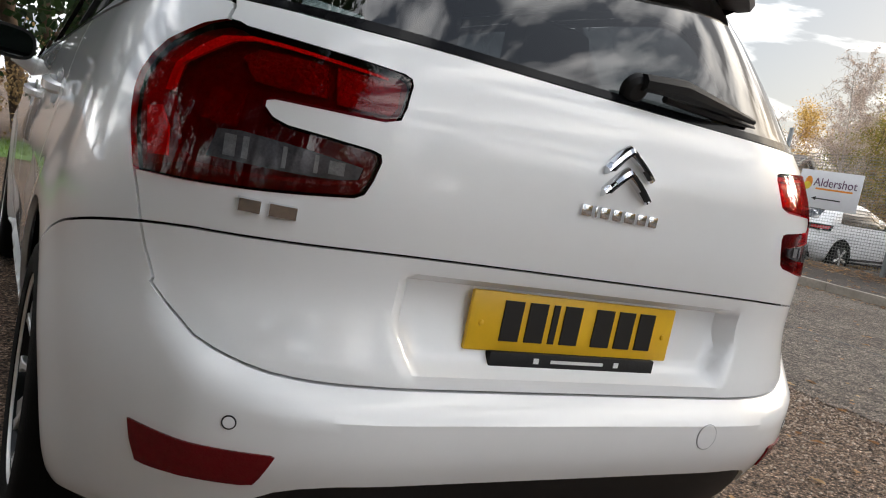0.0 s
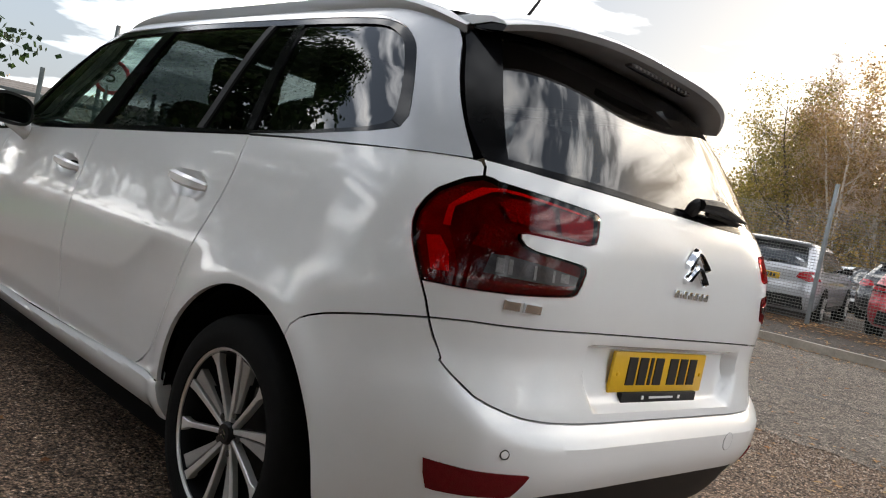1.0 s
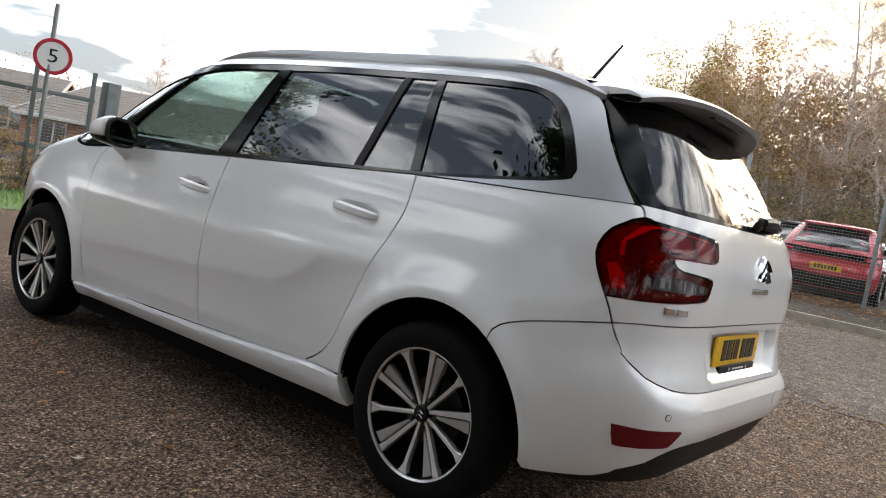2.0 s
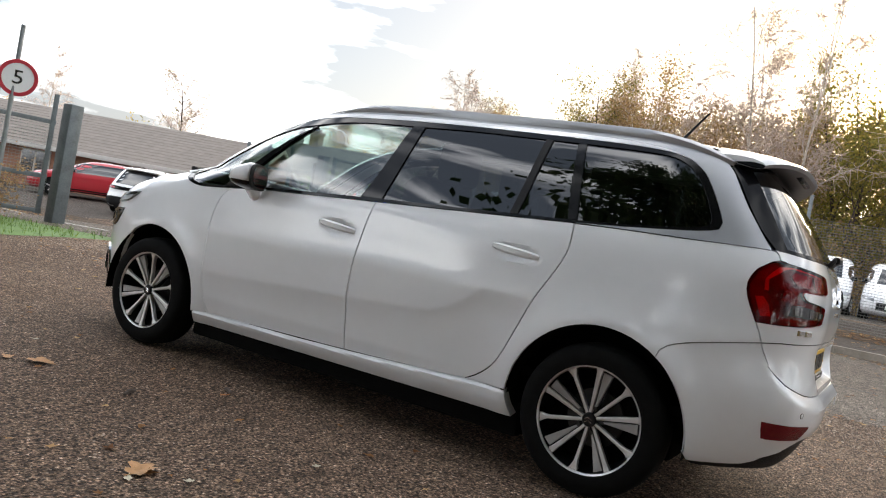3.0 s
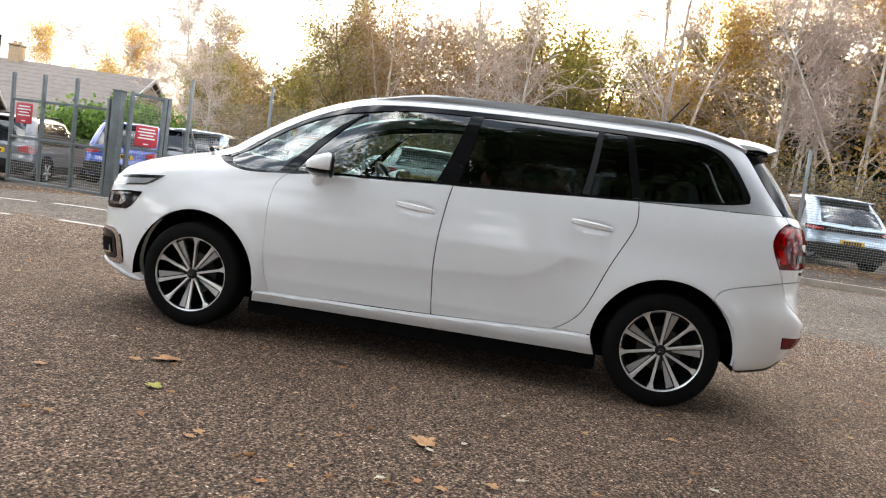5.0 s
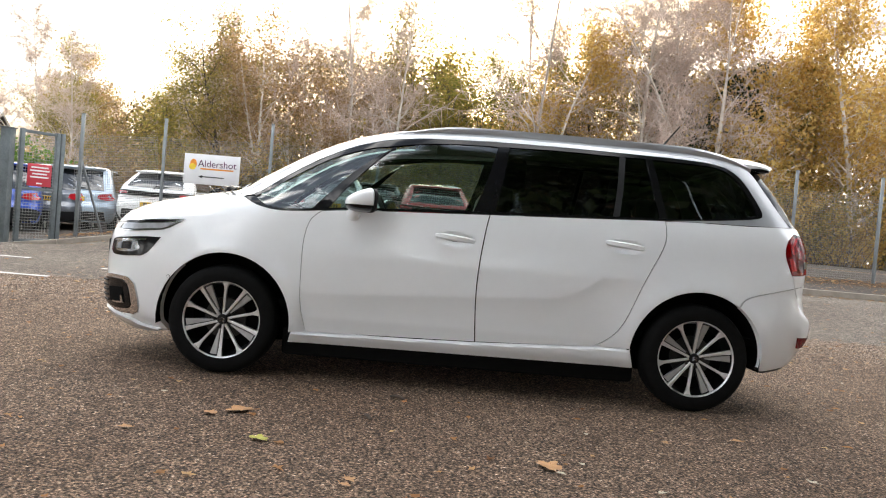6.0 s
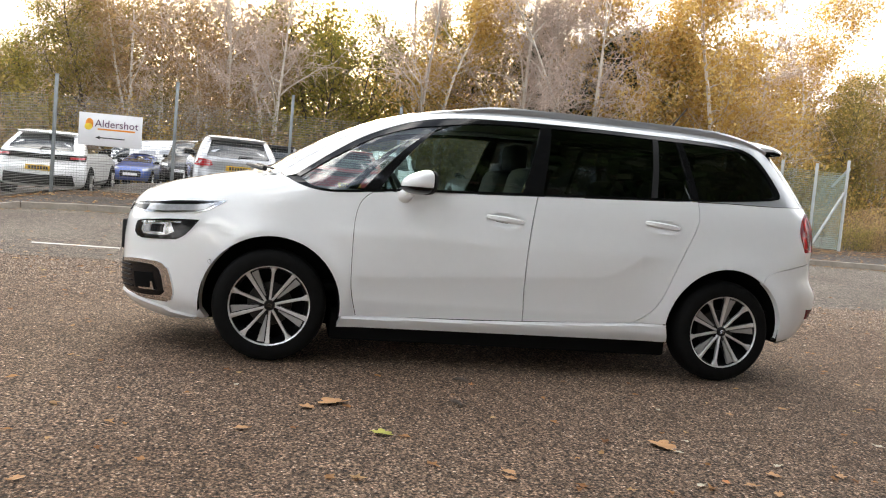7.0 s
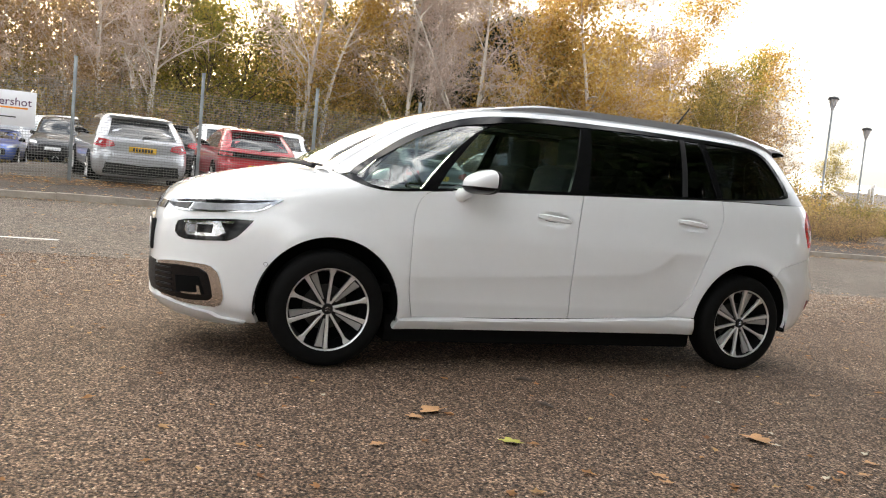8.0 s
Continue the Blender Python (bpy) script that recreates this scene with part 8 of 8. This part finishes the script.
# the wood behind the car park, front row to back
rng = random.Random(77)
FRONT_ROW = [("bare", 10.4, 0.66), ("olive", 8.8, 0.72), ("brown", 7.9, 0.80), ("bare", 7.0, 0.72), ("brown", 5.6, 0.66), ("bare", 4.4, 0.80), ("bare", 2.8, 0.86), ("olive", 1.4, 0.72), ("olive", 0.2, 0.85), ("bare", -1.4, 1.10), ("gold", -2.6, 0.82), ("olive", -4.0, 0.8), ("bare", -5.2, 1.0), ("bare", -6.4, 0.95), ("bare", -7.4, 1.0), ("bare", -8.6, 0.95), ("pine", -9.8, 0.58), ("gold", -11.4, 1.05), ("gold", -13.6, 1.0), ("bare", -15.2, 0.9), ("gold", -17.0, 0.80), ("olive", -19.2, 0.62)]
for kind, y, sc in FRONT_ROW:
    plant(kind, *far(23.5 + rng.uniform(-0.8, 0.8), y + rng.uniform(-0.4, 0.4)), sc * WIDE)
for i in range(15):
    y = 11.5 - i * 2.5
    plant(("bare" if i == 8 else ("olive", "brown", "bare", "brown", "olive")[i % 5]) if i < 9 else ("gold", "olive", "gold")[i % 3], *far(26.5 + rng.uniform(-1, 1), y + rng.uniform(-0.6, 0.6)), (rng.uniform(0.62, 0.80) if i < 4 else rng.uniform(0.85, 1.05)) * WIDE)
for i in range(13):
    y = 12.5 - i * 3.1
    plant("bare", *far(30 + rng.uniform(-1.5, 1.5), y + rng.uniform(-0.8, 0.8)), rng.uniform(0.95, 1.15) * (0.80 if i < 5 else 1.0 if i < 10 else 0.72) * WIDE)
for i in range(26):
    y = 12.0 - i * 1.45
    plant("bush", *far(22.4 + rng.uniform(-0.5, 0.7), y + rng.uniform(-0.4, 0.4)), rng.uniform(0.75, 1.1) * WIDE, (0, 1, 0, 2, 1)[i % 5] if i < 15 else (2, 1, 2)[i % 3])
# the understorey and lower crowns that close the wood behind the stems, in clumps, one mass for each colour
WOOD_TOP = table((-42.0, 4.0), (-37.0, 7.5), (-31.0, 10.0), (-26.0, 12.0), (-20.0, 12.6), (-15.0, 11.6), (-12.0, 7.2), (-8.0, 7.0), (-4.5, 9.2), (-1.0, 7.4), (2.0, 10.4), (8.0, 11.2), (14.0, 10.2), (19.0, 7.6), (26.0, 4.2))
under, bright = Soup(), Soup()
for i in range(4200):
    y = rng.uniform(-42.0, 26.0)
    top = WOOD_TOP(y) + 1.6 * noise.noise(Vector((y * 0.5, 3.0, 5.0)))
    x = 47.5 + rng.gauss(0, 2.0) + 2.5 * noise.noise(Vector((y * 0.2, 9.0, 1.0)))
    c = Vector((x, y, ground_z(x, y) + top * rng.random() ** 0.75))
    # golden autumn share; from y -9 to 1.5 raised to paint in sun glare
    soup = bright if rng.random() < (0.72 if y < -9.0 else 0.40 if y < 1.5 else 0.18) else under
    wide, flat = rng.uniform(0.35, 0.85), rng.uniform(0.45, 0.8)
    for j in range(34):
        soup.leaf(c + Vector((rng.gauss(0, wide), rng.gauss(0, wide), rng.gauss(0, wide * flat))), rng.uniform(0.12, 0.27), rng)
tagged(new("understorey", under.mesh("understorey", leafy("understorey_leaves", (0.105, 0.092, 0.040), (0.205, 0.158, 0.066), (0.315, 0.215, 0.085), 0.45))), "dense brown and olive undergrowth deep in the wood", "undergrowth", kind="stuff")
tagged(new("golden_understorey", bright.mesh("golden_understorey", leafy("golden_understorey_leaves", (0.24, 0.165, 0.05), (0.40, 0.265, 0.075), (0.55, 0.385, 0.12), 0.5))), "golden and ochre autumn undergrowth deep in the wood", "undergrowth", kind="stuff")
plant("pine", 41.0, -13.6, 0.98)
plant("pine", 43.0, -16.0, 0.86)
# low growth down the road, and far trees
for x, y, sc, w in ((18.5, -22.5, 0.7, 0), (20.5, -25.0, 0.8, 1), (23.0, -28.5, 0.8, 0), (21.0, -31.0, 0.6, 1), (27.0, -33.0, 0.9, 2), (18.0, -24.5, 0.5, 1), (32.0, -41.0, 1.0, 0), (15.8, -19.0, 0.7, 1), (17.5, -19.5, 0.9, 0), (14.2, -13.2, 0.65, 0), (15.6, -15.2, 0.8, 0), (13.6, -15.6, 0.6, 0), (13.4, -12.2, 0.4, 1), (16.8, -17.2, 0.9, 2), (14.6, -18.0, 0.6, 0)):
    plant("bush", x, y, sc * 0.72, w)
for kind, x, y, sc, w in (("gold", 36.0, -32.3, 0.92, 0), ("brown", 37.0, -34.6, 0.95, 0), ("bare", 39.0, -37.0, 0.85, 1), ("brown", 34.5, -30.0, 1.0, 0)):
    plant(kind, x, y, sc, w)
for kind, x, y, sc in (("olive", 40, -40, 0.5), ("bare", 33, -30, 0.75), ("olive", 46, -50, 0.8), ("olive", 52, -46, 0.9), ("brown", 44, -40, 0.8), ("bare", 39, -31, 0.9)):
    plant(kind, *far(x, y), sc * 1.2)
# beyond the gate
for kind, x, y, sc in (("bare", 21.5, 14.6, 0.50), ("bare", 26.0, 17.5, 0.65), ("brown", 31.0, 17.5, 0.7), ("bare", 35.0, 21.0, 0.75), ("olive", 37.0, 16.0, 0.75), ("olive", 44.0, 33.0, 0.8), ("bare", 33.0, 60.0, 0.95), ("bare", 40.0, 28.0, 0.8), ("brown", 36.0, 12.5, 0.8), ("olive", 30.0, 13.5, 0.75)):
    plant(kind, *far(x, y), sc * WIDE)
tagged(bush(12, "green_bush", "fresh green bush beside the fence", 2.75, 2.0, L_GREEN, 50000, 0.10, shoots=130)).matrix_basis = Matrix.Translation((20.5, 16.8, ground_z(20.5, 16.8) - 0.1))
for x, y in ((20.0, 13.2), (23.0, 14.2), (27.0, 15.0), (31.0, 15.2)):
    plant("bush", *far(x, y), 1.1)
for x, y, sc in ((2.6, 11.9, 0.45), (1.6, 12.3, 0.5), (0.4, 12.6, 0.55)):
    plant("bush", x, y, sc, 0)
# brown growth on the skyline past the buildings, and two wide yellow trees
for i in range(7):
    plant("bush", 24 + i * 7.0, 78 - i * 3.2 + (i * 7) % 5, 1.9 + 0.2 * (i % 3), (0, 1, 0)[i % 3])
for kind, x, y, sc, w in (("gold", 40.3, 33.2, 0.80, 1), ("gold", 41.6, 31.3, 0.85, 1), ("bare", 43.0, 29.0, 0.72, 1), ("bare", 44.0, 26.0, 0.74, 0), ("round", 47.6, 59.8, 1.28, 0)):
    plant(kind, x, y, sc, w)
for kind, x, y, sc, w in (("olive", 30.0, 19.0, 0.75, 1), ("brown", 34.0, 18.5, 0.8, 0), ("bare", 27.0, 16.6, 0.65, 0), ("bush", 28.0, 16.0, 1.3, 0), ("bush", 31.5, 16.0, 1.5, 1), ("olive", 38.0, 22.0, 0.9, 0)):
    plant(kind, x, y, sc, w)
# the wood closes behind in broad low crowns
for i in range(15):
    y = 11.5 - i * 2.35
    plant("bush", *far(30.5 + 4.0 * (i % 2) + rng.uniform(-0.8, 0.8), y), (2.1 + 0.5 * rng.random()) * (1.0 if i < 12 else 0.7), (1, 0, 1, 2, 1)[i % 5] if i < 7 else (2, 1, 2, 0)[i % 4])
# growth closing the yard behind the start
for i in range(8):
    plant("bush", -9.0 + i * 1.8, -13.5 - 0.5 * (i % 3), 0.9, (1, 0, 1, 0)[i % 4])
plant("olive", -4.5, -16.0, 0.8, 0)
plant("brown", 0.5, -17.0, 0.8, 0)
# brushwood behind the path
for i in range(16):
    y = -10.0 + i * 1.7
    if y < 9.5:
        plant("bush", -9.3 - 0.6 * (i % 3) - 0.03 * (y - 2) ** 2 * 0.2, y, 0.50 + 0.05 * (i % 3), (1, 0, 1)[i % 3])
        plant("bush", -11.5 - 0.5 * (i % 2), y + 0.8, 0.6, (0, 1)[i % 2])
# pines and oaks on the near side of the yard, over and behind the path
for kind, x, y, sc in (("pine", -4.0, 13.5, 1.0), ("pine", -9.5, 14.5, 0.6), ("brown", -6.5, 17.0, 0.6), ("pine", -1.5, 16.0, 0.9), ("pine", -12.5, -2.0, 0.95), ("bare", -13.0, -6.0, 0.9), ("pine", -3.0, 19.0, 1.0), ("pine", -6.0, 22.0, 0.9), ("olive", -11.0, 16.0, 1.1), ("pine", -12.0, 0.4, 1.75), ("pine", -11.5, -5.5, 1.0), ("pine", -15.5, -0.8, 1.9), ("pine", -10.0, -9.5, 1.0), ("pine", -15.0, -4.0, 1.9), ("pine", -7.0, -13.0, 1.0), ("pine", -5.2, -8.0, 1.15), ("pine", -8.0, -6.0, 1.1), ("pine", -9.8, -8.0, 1.5), ("pine", -12.5, -11.5, 1.8), ("pine", -10.2, 4.6, 0.7), ("pine", -10.8, -2.6, 1.8), ("pine", -0.4, 14.2, 0.9), ("pine", 0.4, 18.0, 1.0), ("pine", -2.4, 12.6, 0.85)):
    plant(kind, x, y, sc)


# ---- fallen leaves ----
def fallen(name, rng, spots, mat, lo, hi, label, lift=0.004):
    """Curled leaves lying flat on the ground, one object for all of them."""
    s = Soup()
    for x, y in spots:
        size, a = rng.uniform(lo, hi), rng.uniform(0, 6.28)
        c, q = math.cos(a), math.sin(a)
        z = ground_z(x, y) + lift
        base = len(s.v)
        n = 9
        curl = rng.uniform(0.05, 0.35)
        s.v.append(Vector((x, y, z + 0.003)))
        for i in range(n):
            t = 2 * math.pi * i / n
            r = size * (0.75 + 0.35 * math.cos(5 * t) * rng.uniform(0.4, 1.0)) * (0.65 if i % 2 else 1.0)
            dx, dy = r * math.cos(t), r * math.sin(t) * 0.75
            s.v.append(Vector((x + dx * c - dy * q, y + dx * q + dy * c, z + abs(dy) * curl + rng.uniform(0, 0.006))))
        for i in range(n):
            s.f.append((base, base + 1 + i, base + 1 + (i + 1) % n))
    return tagged(new(name, s.mesh(name, mat, False)), label, "leaves", kind="stuff")


rng = random.Random(5)
spots = [(rng.uniform(-6.5, 8.0), rng.uniform(-6.0, 9.5)) for _ in range(1250)]
fallen("small_leaf_litter", rng, [p for p in spots if not (-1.0 < p[0] < 1.0 and -0.9 < p[1] < 3.8)], L_LITTER, 0.016, 0.042, "small scattered dead leaves on the asphalt")
spots = [(kerb_x(y) + rng.gauss(2.7, 0.6), y) for y in [rng.uniform(-22, 9) for _ in range(3200)]]
fallen("verge_leaf_litter", rng, [p for p in spots if p[0] > kerb_x(p[1]) + 1.4], L_LITTER, 0.03, 0.07, "thick fallen leaves along the verge", 0.12)
spots = [(kerb_x(y) - abs(rng.gauss(0, 0.18)) - 0.03, y) for y in [rng.uniform(-20, 9) for _ in range(1300)]]
past = [(kerb_x(y) + abs(rng.gauss(0, 0.5)) + 0.05, y) for y in [rng.uniform(9.2, 24) for _ in range(900)]]
strewn = [(kerb_x(y) + 0.2 + 1.8 * rng.random() ** 1.6, y) for y in [rng.uniform(-18, 8.5) for _ in range(900)]]
fallen("pavement_leaf_litter", rng, strewn, L_LITTER, 0.025, 0.055, "fallen leaves scattered on the pavement", 0.112)
fallen("gateway_leaf_litter", rng, past, L_LITTER, 0.03, 0.06, "fallen leaves along the verge past the gate", 0.12)
fallen("gutter_leaf_litter", rng, spots, L_LITTER, 0.02, 0.05, "fallen leaves in the gutter", 0.012)


# loose chippings on the yard, one object for all of them
g = Soup()
for i in range(16000):
    x, y = rng.uniform(-5.0, 2.3), rng.uniform(-3.0, 6.5)
    if -0.95 < x < 0.95 and -0.8 < y < 3.75:
        continue
    z, r, a = ground_z(x, y), rng.uniform(0.0025, 0.005) * (1.8 if rng.random() < 0.02 else 1.0), rng.uniform(0, 6.28)
    base = len(g.v)
    for k in range(4):
        t = a + k * 1.571 + rng.uniform(-0.3, 0.3)
        g.v.append(Vector((x + r * math.cos(t) * 1.25, y + r * math.sin(t), z + rng.uniform(-0.001, 0.001))))
    g.v.append(Vector((x + rng.uniform(-0.3, 0.3) * r, y + rng.uniform(-0.3, 0.3) * r, z + r * rng.uniform(0.7, 1.2))))
    for k in range(4):
        g.f.append((base + k, base + (k + 1) % 4, base + 4))
CHIPPING = leafy("stone_chippings", (0.06, 0.042, 0.03), (0.25, 0.175, 0.125), (0.46, 0.36, 0.28), 0.0)
tagged(new("loose_chippings", g.mesh("loose_chippings", CHIPPING, False)), "loose brown and grey stone chippings on the asphalt", "gravel", kind="stuff")

# paler rubble and leaves gathered along the worn edge of the road
g = Soup()
for i in range(40000):
    y = rng.uniform(-7.0, 9.0)
    x = ROAD_NEAR(y) + 0.12 - abs(rng.gauss(0, 0.85))
    if x < 0.95 and -0.8 < y < 3.75:
        continue
    z, r, a = ground_z(x, y) + 0.004, rng.uniform(0.004, 0.0085) * (1.7 if rng.random() < 0.04 else 1.0), rng.uniform(0, 6.28)
    base = len(g.v)
    for k in range(4):
        t = a + k * 1.571 + rng.uniform(-0.3, 0.3)
        g.v.append(Vector((x + r * math.cos(t) * 1.3, y + r * math.sin(t), z + rng.uniform(-0.002, 0.001))))
    g.v.append(Vector((x + rng.uniform(-0.3, 0.3) * r, y + rng.uniform(-0.3, 0.3) * r, z + r * rng.uniform(0.5, 1.0))))
    for k in range(4):
        g.f.append((base + k, base + (k + 1) % 4, base + 4))
RUBBLE = leafy("pale_rubble", (0.11, 0.073, 0.05), (0.34, 0.24, 0.175), (0.52, 0.42, 0.33), 0.0)
tagged(new("loose_rubble", g.mesh("loose_rubble", RUBBLE, False)), "pale tan rubble along the worn road edge", "gravel", kind="stuff")
spots = [(ROAD_NEAR(y) + 0.3 - abs(rng.gauss(0, 1.0)), y) for y in [rng.uniform(-6, 9) for _ in range(420)]]
fallen("road_edge_leaf_litter", rng, [p for p in spots if p[0] > 1.0], L_LITTER, 0.02, 0.05, "tan and pink fallen leaves along the road edge", 0.008)


def big_leaf(x, y, size, turn, mat, label):
    """One lobed leaf, its edges curled up."""
    bm = bmesh.new()
    r2 = random.Random(int(x * 1000 + y * 77))
    mid = bm.verts.new((0, 0, 0.006))
    vs = []
    n = 20
    for i in range(n):
        t = 2 * math.pi * i / n
        r = size * (0.62 + 0.38 * abs(math.cos(2.5 * t))) * r2.uniform(0.85, 1.1)
        vs.append(bm.verts.new((r * math.cos(t), 0.72 * r * math.sin(t), 0.006 + 0.28 * abs(0.72 * r * math.sin(t)) * r2.uniform(0.5, 1.2))))
    for i in range(n):
        bm.faces.new((mid, vs[i], vs[(i + 1) % n]))
    tube(bm, [(-size * 0.6, 0, 0.006), (-size * 1.25, 0.01, 0.012)], 0.0018, 4)
    ob = tagged(finish("fallen_leaf", bm, mat, False), label, "leaf", "large fallen leaves")
    ob.matrix_world = Matrix.Translation((x, y, ground_z(x, y) + 0.002)) @ Euler((0, 0, turn)).to_matrix().to_4x4()


LEAF_TAN = material("tan_dry_leaf", (0.46, 0.25, 0.11), 0.7, 0.0, 0.3, 30, 0.3, 150)
LEAF_LIME = material("yellow_green_leaf", (0.40, 0.38, 0.07), 0.7, 0.0, 0.3, 30, 0.3, 150)
LEAF_ORANGE = material("orange_dry_leaf", (0.50, 0.20, 0.06), 0.7, 0.0, 0.3, 30, 0.3, 150)
LEAF_PALE = material("pale_dry_leaf", (0.55, 0.50, 0.38), 0.7, 0.0, 0.2, 30, 0.3, 150)
big_leaf(-2.235, 1.062, 0.075, 0.4, LEAF_TAN, "large curled tan leaf on the asphalt")
big_leaf(-1.71, 2.50, 0.075, 2.0, LEAF_TAN, "large curled tan leaf on the asphalt")
big_leaf(-2.165, 2.312, 0.05, 1.0, LEAF_LIME, "yellow-green leaf on the asphalt")
big_leaf(-1.80, 2.62, 0.04, 1.0, LEAF_TAN, "curled tan leaf on the asphalt")

for i, (x, y) in enumerate([(-2.67, 1.00), (-2.70, 0.91), (-2.79, 0.85), (-2.61, 1.87), (-2.94, 1.48), (-1.67, 0.39), (-1.52, -0.03), (-2.58, 0.42), (-3.14, 1.26), (-1.71, -0.96), (1.64, 5.88), (-2.15, 2.89), (-1.24, 1.71), (-2.67, 1.88), (-2.75, 3.55), (-2.58, 0.74)]):
    big_leaf(x, y, 0.024 + 0.003 * (i * 5 % 4), i * 1.3, LEAF_TAN if i % 4 else LEAF_ORANGE, "small curled orange-brown leaf on the asphalt")
for i, (x, y) in enumerate([(-2.16, 0.90), (-2.71, 1.13), (-2.16, -0.12), (-1.44, 2.96), (-2.47, 0.64), (-2.32, 1.02), (-1.63, 0.78)]):
    big_leaf(x, y, 0.020 + 0.002 * (i % 3), i * 2.1, LEAF_PALE, "small pale dry leaf on the asphalt")
# twigs
for x, y, a in ((-1.66, 1.88, 0.5), (-1.17, 1.76, 1.2), (-2.9, 0.2, 2.2), (-3.3, 2.6, 0.1)):
    bm = bmesh.new()
    c, q = math.cos(a) * 0.05, math.sin(a) * 0.05
    tube(bm, [(x - c, y - q, 0.012), (x, y, 0.020), (x + c, y + q * 0.7, 0.012)], [0.007, 0.010, 0.006], 7)
    tagged(finish("twig", bm, BROWN_BARK), "short dark broken twig on the asphalt", "twig", "twigs on the asphalt")

# ---- grass by the near gate post ----
rng = random.Random(9)
g = Soup()
for i in range(9000):
    x, y = rng.uniform(-9.0, 3.1), rng.uniform(8.0, 13.0)
    edge = 8.6 + 0.5 * noise.noise(Vector((x * 0.6, 2.0, 0))) - 0.12 * max(0, x)
    if y < edge or (x > 3.2 and y > 11.5):
        continue
    z = ground_z(x, y)
    h, a, b = rng.uniform(0.05, 0.14), rng.uniform(0, 6.28), rng.gauss(0, 0.05)
    c, q = 0.006 * math.cos(a), 0.006 * math.sin(a)
    base = len(g.v)
    g.v += [Vector((x - c, y - q, z)), Vector((x + c, y + q, z)), Vector((x + b, y + rng.gauss(0, 0.05), z + h))]
    g.f.append((base, base + 1, base + 2))
L_GRASS = leafy("grass_blades", (0.06, 0.12, 0.015), (0.12, 0.22, 0.03), (0.22, 0.30, 0.06))
tagged(new("grass", g.mesh("grass", L_GRASS, False)), "short bright green grass with dead leaves", "grass", kind="stuff")
bm = bmesh.new()
rows = []
for i in range(27):
    x = -9.0 + 12.1 * i / 26
    edge = 8.6 + 0.5 * noise.noise(Vector((x * 0.6, 2.0, 0))) - 0.12 * max(0, x)
    rows.append([bm.verts.new((x, yy, ground_z(x, yy) + 0.008 + 0.02 * (j > 0))) for j, yy in enumerate((edge, edge + 0.2, edge + 1.5, 13.0))])
for a, b in zip(rows, rows[1:]):
    for c in range(3):
        bm.faces.new((a[c], b[c], b[c + 1], a[c + 1]))
tagged(finish("grass_verge", bm, GRASS), "green grass verge beside the gateway", "verge", kind="structure")
